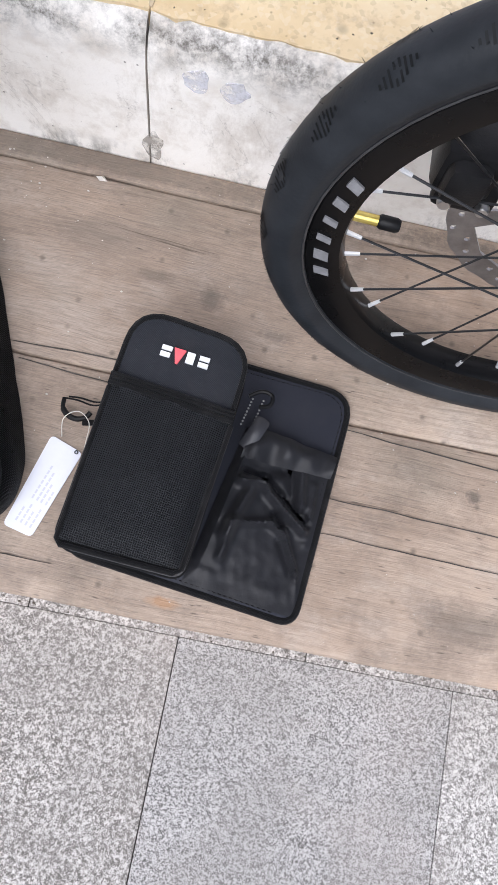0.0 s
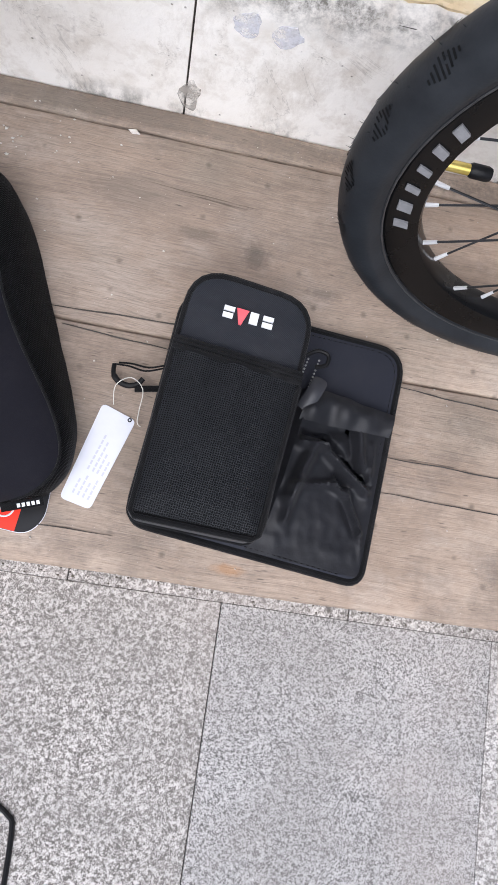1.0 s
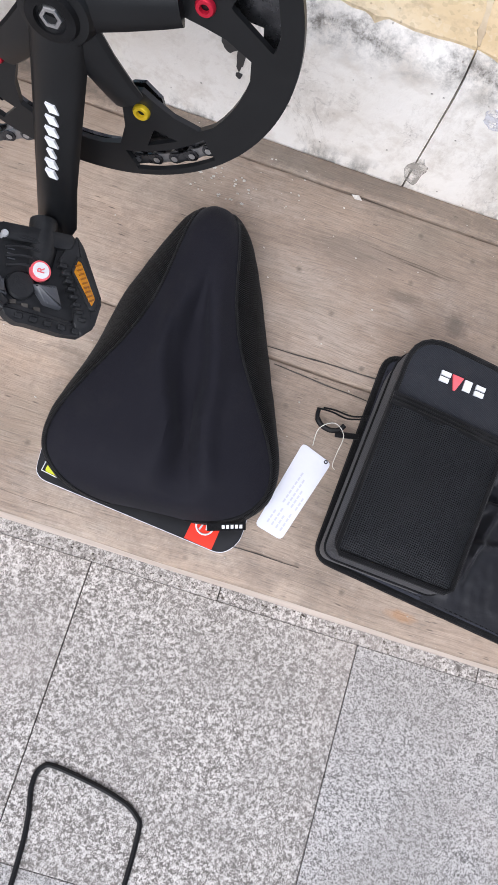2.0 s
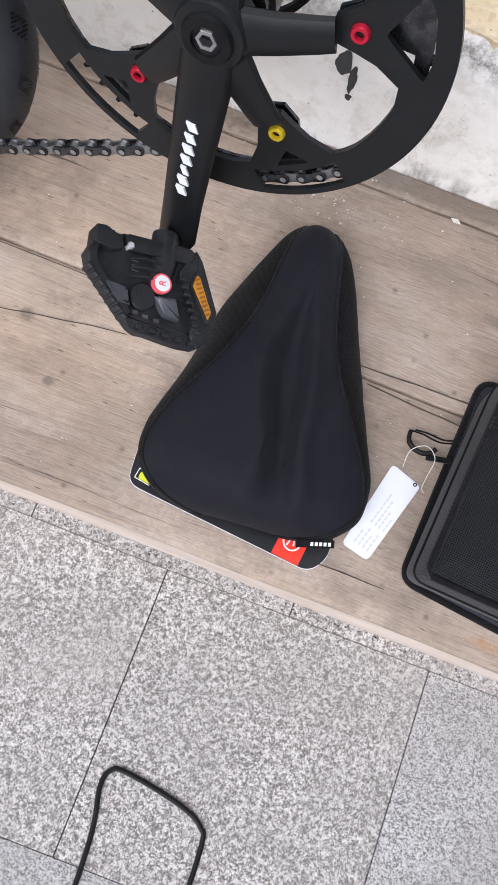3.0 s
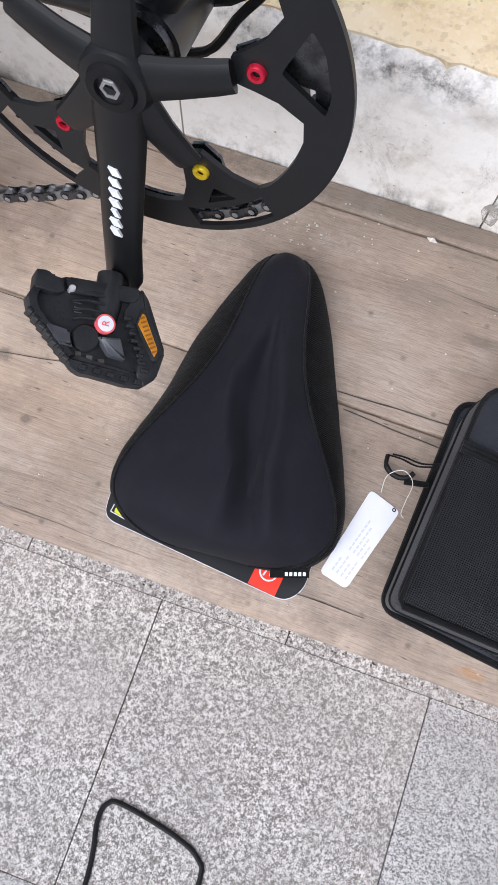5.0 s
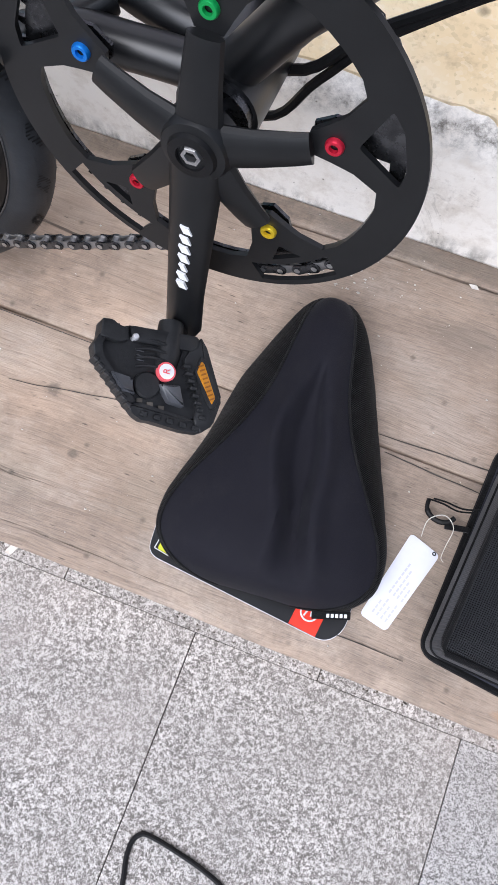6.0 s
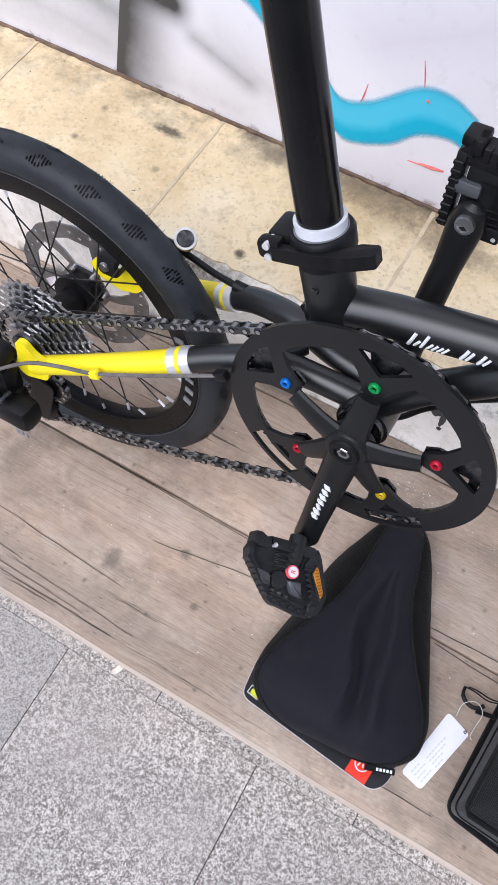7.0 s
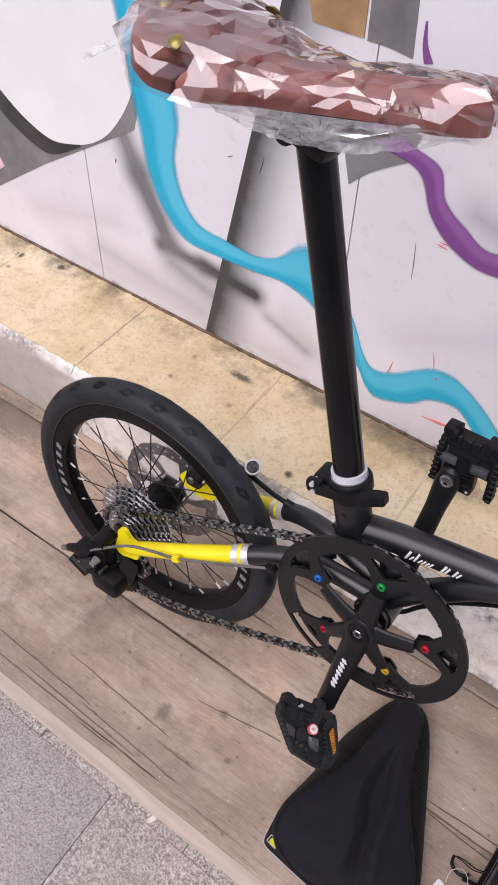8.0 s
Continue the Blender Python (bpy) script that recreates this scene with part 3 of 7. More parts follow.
# ---- mesh helpers: all lengths in plan units ----
def part(name, bm, material, parent=None, label="", smooth=True):
    """Links a bmesh as one mesh object, under a thing or a part."""
    bmesh.ops.recalc_face_normals(bm, faces=bm.faces)
    for v in bm.verts:
        v.co *= U
    me = bpy.data.meshes.new(name)
    if smooth:
        for f in bm.faces:
            f.smooth = True
        for e in bm.edges:
            if len(e.link_faces) == 2 and e.calc_face_angle(0) > 0.6:
                e.smooth = False
    bm.to_mesh(me)
    bm.free()
    me.materials.append(material)
    ob = new(name, me)
    if parent:
        ob.parent = parent
    if label:
        ob["label"] = label
    return ob


def thing(name, label, category, m=None, group="", kind=""):
    ob = new(name)
    ob.empty_display_size = 0.05
    if m is not None:
        ob.matrix_world = m
    return tagged(ob, label, category, group, kind)


def spot(x, y, z, rx=0, ry=0, rz=0):
    return pose(x * U, y * U, z * U, rx, ry, rz)


def merge(*bms):
    a = bms[0]
    for b in bms[1:]:
        me = bpy.data.meshes.new("tmp")
        b.to_mesh(me)
        b.free()
        a.from_mesh(me)
        bpy.data.meshes.remove(me)
    return a


def moved(bm, m):
    bmesh.ops.transform(bm, matrix=m, verts=bm.verts)
    return bm


def box(x0, x1, y0, y1, z0, z1, bevel=0.0, seg=2):
    bm = bmesh.new()
    bmesh.ops.create_cube(bm, size=1)
    for v in bm.verts:
        v.co = Vector((x0 + (v.co.x + 0.5) * (x1 - x0), y0 + (v.co.y + 0.5) * (y1 - y0), z0 + (v.co.z + 0.5) * (z1 - z0)))
    if bevel:
        bmesh.ops.bevel(bm, geom=list(bm.edges), offset=bevel, segments=seg, affect="EDGES", profile=0.5)
    return bm


def curve_points(pts, n=8, closed=False):
    """Smooth points through pts (Catmull-Rom)."""
    p = [Vector(a) for a in pts]
    out = []
    k = len(p)
    for i in range(k if closed else k - 1):
        a = p[(i - 1) % k] if closed or i else p[0]
        b, c = p[i], p[(i + 1) % k]
        d = p[(i + 2) % k] if closed or i + 2 < k else p[-1]
        for j in range(n):
            t = j / n
            out.append(0.5 * ((2 * b) + (c - a) * t + (2 * a - 5 * b + 4 * c - d) * t * t + (3 * b - a - 3 * c + d) * t ** 3))
    if not closed:
        out.append(p[-1])
    return out


def tube(pts, radius, seg=12, closed=False, flat=1.0, up=None):
    """A round bar along points; radius a number or one for each point; flat squashes it across."""
    p = [Vector(a) for a in pts]
    rr = radius if isinstance(radius, (list, tuple)) else [radius] * len(p)
    bm = bmesh.new()
    rings = []
    side = None
    for i, c in enumerate(p):
        if closed:
            d = p[(i + 1) % len(p)] - p[i - 1]
        else:
            d = p[min(i + 1, len(p) - 1)] - p[max(i - 1, 0)]
        d.normalize()
        if side is None:
            ref = Vector(up) if up else (Vector((0, 0, 1)) if abs(d.z) < 0.9 else Vector((1, 0, 0)))
            side = ref.cross(d).normalized()
        side = (side - d * side.dot(d)).normalized()
        over = d.cross(side)
        rings.append([bm.verts.new(c + rr[i] * (math.cos(2 * math.pi * k / seg) * side + flat * math.sin(2 * math.pi * k / seg) * over)) for k in range(seg)])
    pairs = list(zip(rings, rings[1:])) + ([(rings[-1], rings[0])] if closed else [])
    for a, b in pairs:
        for k in range(seg):
            bm.faces.new((a[k], a[(k + 1) % seg], b[(k + 1) % seg], b[k]))
    if not closed:
        bm.faces.new(rings[0][::-1])
        bm.faces.new(rings[-1])
    return bm


def lathe(profile, seg=32, closed=False):
    """A body of revolution about the y axis; profile of (radius, y)."""
    bm = bmesh.new()
    rings = []
    for r, y in profile:
        if r < 1e-6:
            rings.append([bm.verts.new((0, y, 0))])
        else:
            rings.append([bm.verts.new((r * math.cos(2 * math.pi * k / seg), y, r * math.sin(2 * math.pi * k / seg))) for k in range(seg)])
    pairs = list(zip(rings, rings[1:])) + ([(rings[-1], rings[0])] if closed else [])
    for a, b in pairs:
        for k in range(seg):
            k2 = (k + 1) % seg
            if len(a) == 1 and len(b) == 1:
                continue
            if len(a) == 1:
                bm.faces.new((a[0], b[k2], b[k]))
            elif len(b) == 1:
                bm.faces.new((a[k], a[k2], b[0]))
            else:
                bm.faces.new((a[k], a[k2], b[k2], b[k]))
    return bm


def polar(r, deg):
    return (r * math.cos(radians(deg)), r * math.sin(radians(deg)))


def plate(outline, holes, y0, y1):
    """A flat plate in the x-z plane with holes, from y0 to y1."""
    bm = bmesh.new()
    edges = []
    for loop in [outline] + list(holes):
        vs = [bm.verts.new((x, y0, z)) for x, z in loop]
        edges += [bm.edges.new((vs[i], vs[(i + 1) % len(vs)])) for i in range(len(vs))]
    bmesh.ops.triangle_fill(bm, use_beauty=True, use_dissolve=False, edges=edges)
    r = bmesh.ops.extrude_face_region(bm, geom=list(bm.faces))
    for v in r["geom"]:
        if isinstance(v, bmesh.types.BMVert):
            v.co.y = y1
    return bm


def rounded(pts, r, n=4):
    """A polygon with its corners rounded by r (a number, or one for each corner)."""
    out = []
    k = len(pts)
    for i in range(k):
        p = Vector(pts[i])
        a, b = Vector(pts[i - 1]) - p, Vector(pts[(i + 1) % k]) - p
        ri = r[i] if isinstance(r, (list, tuple)) else r
        q = min(ri, a.length * 0.49, b.length * 0.49)
        s, e = p + a.normalized() * q, p + b.normalized() * q
        for j in range(n + 1):
            t = j / n
            out.append(tuple((1 - t) ** 2 * s + 2 * t * (1 - t) * p + t * t * e))
    return out


def slab(outline, z0, z1, bevel=0.0, seg=2):
    """An upright prism over an outline in the x-y plane; z1 a number or a function of (x, y)."""
    bm = bmesh.new()
    top = z1 if callable(z1) else (lambda x, y: z1)
    lo = [bm.verts.new((x, y, z0)) for x, y in outline]
    hi = [bm.verts.new((x, y, top(x, y))) for x, y in outline]
    k = len(outline)
    f = bm.faces.new(hi)
    bm.faces.new(lo[::-1])
    for i in range(k):
        bm.faces.new((lo[i], lo[(i + 1) % k], hi[(i + 1) % k], hi[i]))
    if bevel:
        bmesh.ops.bevel(bm, geom=list(f.edges), offset=bevel, segments=seg, affect="EDGES", profile=0.5)
    return bm


# ---- the setting ----
BENCH = 0.1727    # top of the wooden bench
RISER = 0.5465    # face of the low wall behind it
LEDGE_Z = 0.322   # top of the low wall
WALL = 0.746      # face of the painted wall

ground = tagged(part("ground", slab([(-60, -60), (60, -60), (60, 60), (-60, 60)], -0.2, -0.012), GROUND),
                "plain grey ground reaching far out", "ground", kind="structure")


def weathered_block(x0, x1, seed):
    """One block of the low wall: rough face, broken front edge, level top."""
    bm = bmesh.new()
    nx = 26
    prof = [(0.0, BENCH - 0.06), (0.0, BENCH), (0.0, 0.2154), (0.0, 0.2546), (0.0, 0.285), (0.001, 0.3007), (0.004, 0.3108), (0.010, 0.3175), (0.014, 0.3203), (0.017, 0.3209), (0.017, 0.2715)]
    grid = []
    for i in range(nx + 1):
        x = x0 + (x1 - x0) * i / nx
        end = min(i, nx - i)
        row = []
        for k, (dy, z) in enumerate(prof):
            q = Vector((x * 34 + seed, z * 40, dy * 40))
            n = noise.noise(q) + 0.5 * noise.noise(q * 2.7)
            a = (0.0, 0.0005, 0.0008, 0.001, 0.0018, 0.003, 0.004, 0.003, 0.0012, 0.0004, 0.0)[k]
            bite = 0.0010 * max(0.0, 1 - end / 1.6) * (1.0 if 5 <= k <= 7 else 0.15)
            row.append(bm.verts.new((x, RISER + dy + a * n + bite, z - 0.5 * a * abs(n) - 0.4 * bite)))
        grid.append(row)
    for a, b in zip(grid, grid[1:]):
        for k in range(len(prof) - 1):
            bm.faces.new((a[k], b[k], b[k + 1], a[k + 1]))
    for row in (grid[0], grid[-1]):
        foot = bm.verts.new((row[0].co.x, RISER + 0.017, BENCH - 0.06))
        bm.faces.new(row + [foot])
    return bm


low_wall = tagged(part("wall_low", box(-3.4, 3.4, RISER + 0.006, RISER + 0.016, -0.01, LEDGE_Z - 0.014), JOINT),
                  "low plastered wall of stained off-white blocks behind the bench", "wall", kind="structure")
first = -0.0635 - 12 * 0.2735
for k in range(25):
    xa = first + 0.2735 * k
    part("block", weathered_block(xa + 0.0008, xa + 0.2727, k * 7.3), PLASTER, low_wall)

ledge = tagged(part("ledge", box(-3.4, 3.4, RISER + 0.0175, WALL - 0.001, 0.2, LEDGE_Z - 0.004), JOINT),
               "yellowish worn stone ledge on top of the low wall", "ledge", kind="structure")
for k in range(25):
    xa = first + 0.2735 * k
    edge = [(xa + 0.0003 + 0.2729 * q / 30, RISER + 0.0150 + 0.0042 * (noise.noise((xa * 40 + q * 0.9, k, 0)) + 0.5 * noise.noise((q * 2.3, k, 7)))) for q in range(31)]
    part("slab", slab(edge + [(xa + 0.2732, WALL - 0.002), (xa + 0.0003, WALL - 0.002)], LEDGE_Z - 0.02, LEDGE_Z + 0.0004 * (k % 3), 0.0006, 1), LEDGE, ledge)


def worn_strip(x0, x1, y0, y1, wob, n, seed):
    """Outline of a thin strip with crumbling long sides."""
    along_y = abs(y1 - y0) > abs(x1 - x0)
    a, b = [], []
    for q in range(n + 1):
        t = q / n
        e = wob * (noise.noise((q * 0.61 + seed, 0, 2)) + 0.5 * noise.noise((q * 1.7, seed, 5)))
        f = wob * (noise.noise((q * 0.57 + seed, 4, 9)) + 0.5 * noise.noise((q * 1.9, seed, 8)))
        if along_y:
            a.append((x1 + e, y0 + (y1 - y0) * t))
            b.append((x0 + f, y0 + (y1 - y0) * t))
        else:
            a.append((x0 + (x1 - x0) * t, y0 + e))
            b.append((x0 + (x1 - x0) * t, y1))
    return a + b[::-1]


for k in range(7, 18):
    xa = first + 0.2735 * k
    part("mortar_joint", slab(worn_strip(xa - 0.0020, xa + 0.0022, RISER + 0.018, WALL - 0.004, 0.0022, 30, k * 3.7), LEDGE_Z - 0.01, LEDGE_Z + 0.0012, 0.0003, 1), MORTAR, ledge)

wall = tagged(part("wall_painted", box(-3.4, 3.4, WALL + 0.003, WALL + 0.16, 0.2, 2.6), CONCRETE),
              "tall wall with sprayed murals in white, cyan, purple and grey", "wall", kind="structure")
for k in range(13):
    xa = -0.5336 + 0.4555 * (k - 7)
    pa = slab([(xa + 0.0008, WALL), (xa + 0.4547, WALL), (xa + 0.4547, WALL + 0.0035), (xa + 0.0008, WALL + 0.0035)], LEDGE_Z + 0.002, 2.55)
    part("panel", pa, PAINTED, wall)


def stroke(upper, lower, material, name="paint_stroke", depth=0.0015, n=8):
    """A sprayed band on the painted wall between two lines."""
    a, b = curve_points([(x, 0, z) for x, z in upper], n), curve_points([(x, 0, z) for x, z in lower], n)
    k = max(len(a), len(b))
    pick = lambda s, i: s[min(len(s) - 1, round(i * (len(s) - 1) / (k - 1)))]
    bm = bmesh.new()
    across = bm.verts.layers.float.new("across")
    rows = []
    for i in range(k):
        p, q = pick(a, i), pick(b, i)
        row = []
        for f, y in ((0.0, 0.0), (0.0, depth), (0.25, depth), (0.5, depth), (0.75, depth), (1.0, depth), (1.0, 0.0)):
            g = f * 1.24 - 0.12 if material in (CYAN_BAND, PURPLE_BAND) else f
            v = bm.verts.new((p.x + (q.x - p.x) * g, WALL - y, p.z + (q.z - p.z) * g))
            v[across] = f
            row.append(v)
        rows.append(row)
    for r, s in zip(rows, rows[1:]):
        for j in range(6):
            bm.faces.new((r[j], r[j + 1], s[j + 1], s[j]))
    bm.faces.new(rows[0])
    bm.faces.new(rows[-1][::-1])
    return part(name, bm, material, wall)


UP = [(-0.8418, 0.8436), (-0.8227, 0.7745), (-0.8118, 0.7091), (-0.8064, 0.6655), (-0.8145, 0.61), (-0.8045, 0.5618), (-0.7755, 0.5245), (-0.7255, 0.5173), (-0.6764, 0.5145), (-0.6382, 0.5273), (-0.6045, 0.5582), (-0.5782, 0.56), (-0.5391, 0.5255), (-0.5073, 0.4773), (-0.4864, 0.4327), (-0.4664, 0.4145), (-0.4345, 0.4255), (-0.39, 0.46), (-0.3582, 0.4655), (-0.3291, 0.4527), (-0.2955, 0.4273), (-0.2555, 0.3864)]
LOW = [(-0.9, 0.8309), (-0.8882, 0.7573), (-0.8782, 0.6891), (-0.8691, 0.6373), (-0.8609, 0.5809), (-0.8382, 0.5273), (-0.7982, 0.4891), (-0.7355, 0.4864), (-0.6755, 0.4891), (-0.6273, 0.4936), (-0.5836, 0.4836), (-0.5527, 0.4582), (-0.5218, 0.4327), (-0.4927, 0.41), (-0.4736, 0.3791), (-0.4527, 0.3682), (-0.4082, 0.3855), (-0.3791, 0.4109), (-0.3464, 0.42), (-0.3255, 0.41), (-0.2936, 0.3764), (-0.2564, 0.3355)]
stroke(UP, LOW, CYAN_BAND)
stroke([(-0.5345, 0.77), (-0.4773, 0.7491), (-0.44, 0.7355), (-0.4255, 0.7009), (-0.3945, 0.6773), (-0.3545, 0.6618), (-0.2809, 0.6991), (-0.2245, 0.8064)],
       [(-0.5427, 0.7436), (-0.5127, 0.7364), (-0.4618, 0.7227), (-0.4373, 0.6773), (-0.4, 0.6464), (-0.3473, 0.6355), (-0.2573, 0.6682), (-0.1909, 0.7864)], PURPLE_BAND)
stroke([(-0.5691, 0.7582), (-0.5245, 0.77), (-0.4682, 0.7618)], [(-0.5455, 0.6764), (-0.5191, 0.7018), (-0.4782, 0.7282)], SPRAY_GREY, depth=0.001)
stroke([(-0.4866, 0.8720), (-0.4820, 0.8520), (-0.4727, 0.8364)], [(-0.4880, 0.8718), (-0.4868, 0.8510), (-0.4818, 0.8336)], PURPLE)
stroke([(-0.6400, 0.9400), (-0.5900, 0.9400), (-0.5515, 0.9400)], [(-0.6130, 0.8410), (-0.5827, 0.8400), (-0.5512, 0.8400)], SPRAY_BROWN)
stroke([(-0.5509, 0.9509), (-0.5291, 0.9527), (-0.5036, 0.9545)], [(-0.5473, 0.8382), (-0.5236, 0.8382), (-0.4945, 0.8345)], SPRAY_GREY, depth=0.0008)
# dark corner behind the big white oval, pink flash beside it
part("paint_field", plate([(-1.685, 0.1109), (-1.217, 0.4182), (-1.085, 0.5073), (-0.9882, 0.5664), (-0.8836, 0.6309), (-0.8036, 0.8627), (-1.329, 0.7827)], [], WALL - 0.0006, WALL), SPRAY_GREY, wall)
oval = [(p.x, p.z) for p in curve_points([(x, 0, z) for x, z in ((-0.87, 0.7345), (-0.8873, 0.6709), (-0.9364, 0.6064), (-0.9927, 0.5718), (-1.054, 0.5582), (-1.105, 0.5736), (-1.15, 0.6036), (-1.212, 0.6582), (-1.211, 0.7509), (-1.095, 0.8527), (-0.9527, 0.8845), (-0.8718, 0.8427))], 5, True)]
part("paint_oval", plate(oval, [], WALL - 0.0012, WALL), SPRAY_WHITE, wall)
stroke([(-0.9927, 0.5718), (-1.054, 0.5582), (-1.105, 0.5736), (-1.15, 0.6036), (-1.212, 0.6582)], [(-0.9991, 0.5655), (-1.068, 0.5318), (-1.13, 0.5491), (-1.176, 0.5818), (-1.238, 0.6382)], SPRAY_BLACK, depth=0.0018)
stroke([(-1.2209, 0.5518), (-1.2073, 0.5045), (-1.1891, 0.4664)], [(-1.3173, 0.5127), (-1.2845, 0.4573), (-1.2336, 0.4336)], PINK_PAINT, depth=0.0016)

# blots on the low wall: dark paint drips and pale patches
def blot(cx, cz, rx, rz, seed, material, name, label):
    pts = []
    for q in range(22):
        a = 2 * math.pi * q / 22
        r = 1 + 0.45 * noise.noise((math.cos(a) * 1.5 + seed, math.sin(a) * 1.5, seed))
        pts.append((cx + rx * r * math.cos(a), cz + rz * r * math.sin(a)))
    part(name, plate(pts, [], RISER - 0.0010, RISER + 0.002), material, low_wall, label)


blot(-0.2327, 0.2691, 0.0065, 0.011, 1.0, SPRAY_BLACK, "paint_drip", "dark paint drip")
blot(-0.2236, 0.2564, 0.0032, 0.014, 2.0, SPRAY_BLACK, "paint_drip", "dark paint drip")
blot(-0.2227, 0.2364, 0.0028, 0.0028, 3.0, SPRAY_BLACK, "paint_drip", "dark paint drip")
blot(-0.0264, 0.2845, 0.011, 0.010, 4.0, PALE_BLOT, "paint_patch", "pale bluish paint patch")
blot(0.0009, 0.2809, 0.011, 0.009, 5.0, PALE_BLOT, "paint_patch", "pale bluish paint patch")
blot(-0.06, 0.1955, 0.008, 0.0160, 6.0, GREY_BLOT, "mortar_patch", "grey mortar patch at the crack")

part("joint_filler", slab(worn_strip(-1.6, 0.8, WALL - 0.0040, WALL + 0.0005, 0.0028, 420, 3.0), LEDGE_Z, LEDGE_Z + 0.0034, 0.0006, 1), BROWN_DIRT, wall, "crumbling brown joint at the foot of the wall")

# small red crayon marks and dark scratches on the painted wall
for x0, z0, x1, z1, w, mtl in ((-0.4473, 0.4164, -0.4418, 0.4436, 0.0009, RED_MARK), (-0.3845, 0.4627, -0.3909, 0.4909, 0.0007, RED_MARK), (-0.3791, 0.4509, -0.3764, 0.4527, 0.0028, RED_MARK), (-0.37, 0.3745, -0.3418, 0.3773, 0.0022, RED_MARK), (-0.3827, 0.3727, -0.3564, 0.3755, 0.0010, RED_MARK),
                               (-0.9255, 0.5736, -0.9273, 0.5664, 0.0012, RED_MARK), (-0.6891, 0.4845, -0.6864, 0.4955, 0.0010, RED_MARK), (-0.6809, 0.4873, -0.6755, 0.4845, 0.0010, RED_MARK), (-0.4227, 0.6455, -0.4091, 0.6436, 0.0010, RED_MARK), (-0.4209, 0.6491, -0.4091, 0.6491, 0.0007, RED_MARK),
                               (-0.69, 0.5064, -0.6855, 0.4982, 0.0010, SPRAY_BLACK), (-0.4482, 0.6364, -0.4436, 0.5836, 0.0005, SPRAY_BLACK), (-0.6727, 0.6436, -0.6673, 0.6655, 0.0006, SPRAY_BLACK), (-0.59, 0.6082, -0.5791, 0.6136, 0.0006, SPRAY_BLACK), (-0.7236, 0.6482, -0.7145, 0.6527, 0.0007, SPRAY_GREY)):
    part("paint_mark", tube([(x0, WALL, z0), ((x0 + x1) / 2 + 0.0006, WALL - 0.0004, (z0 + z1) / 2), (x1, WALL, z1)], [w * 0.6, w, w * 0.5], 6), mtl, wall)

# unseen wall added behind the camera, to darken reflections in the black parts
tagged(part("wall_south", box(-12, 12, -5.6, -5.3, -0.2, 2.1), UNSEEN_WALL), "unseen plain grey wall added behind the camera to darken reflections", "wall", kind="structure")


# wooden bench
bench = tagged(part("wooden_bench", box(-3.2, 3.2, 0.20, RISER - 0.001, 0.0, BENCH - 0.03), CONCRETE),
               "low bench of worn grey-brown wooden planks along the wall", "bench")


def plank(x0, x1, y0, y1, wob, seed, z0=-0.028):
    """A worn plank with wavering edges."""
    bm = bmesh.new()
    nx = max(8, int((x1 - x0) / 0.02))
    rows = []
    e = 0.0035
    for i in range(nx + 1):
        x = x0 + (x1 - x0) * i / nx
        a = y0 + wob * (noise.noise((x * 9 + seed, 0, 0)) + 0.4 * noise.noise((x * 41, seed, 0)))
        b = y1 + wob * (noise.noise((x * 9 + seed + 40, 0, 0)) + 0.4 * noise.noise((x * 41, seed + 9, 0)))
        dz = lambda y: 0.0006 * noise.noise((x * 7, y * 30, seed))
        prof = [(a, z0), (a, -e - 0.001), (a + e * 0.4, -e * 0.35), (a + e * 1.4, 0.0)]
        prof += [(a + (b - a) * t, 0.0) for t in (0.25, 0.5, 0.75)]
        prof += [(b - e * 1.0, 0.0), (b - e * 0.3, -e * 0.3), (b, -e), (b, z0)]
        rows.append([bm.verts.new((x, y, BENCH + z + (dz(y) if z > -0.001 else 0))) for y, z in prof])
    for r, s in zip(rows, rows[1:]):
        for j in range(len(r) - 1):
            bm.faces.new((r[j], r[j + 1], s[j + 1], s[j]))
        bm.faces.new((r[-1], r[0], s[0], s[-1]))
    bm.faces.new(rows[0])
    bm.faces.new(rows[-1][::-1])
    return bm


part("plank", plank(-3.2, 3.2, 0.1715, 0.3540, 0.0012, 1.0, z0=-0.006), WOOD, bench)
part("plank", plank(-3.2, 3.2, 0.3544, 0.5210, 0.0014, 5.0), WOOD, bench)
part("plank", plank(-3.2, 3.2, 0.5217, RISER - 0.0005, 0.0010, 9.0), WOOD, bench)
front_board = box(-3.2, 3.2, 0.1725, 0.1990, 0.0006, BENCH - 0.0066, 0.0008, 1)
for v in front_board.verts:
    if v.co.z < 0.08 and v.co.y < 0.18:
        v.co.y += 0.0045
part("edge_trim", front_board, PALE_WOOD, bench, "pale worn front board of the bench")


def sliver(x0, y0, x1, y1, w, seed):
    """A dark open crack: a thin wedge let into the plank."""
    n = 14
    up, lo = [], []
    for i in range(n + 1):
        t = i / n
        x = x0 + (x1 - x0) * t
        y = y0 + (y1 - y0) * t + 0.0012 * noise.noise((x * 30, seed, 0))
        h = w * (0.25 + 0.75 * math.sin(math.pi * min(1, max(0, t))) ** 0.5) * (0.7 + 0.5 * noise.noise((x * 80, seed, 3)))
        up.append((x, y + h / 2))
        lo.append((x, y - h / 2))
    return slab(lo + up[::-1], BENCH - 0.004, BENCH + 0.0009)


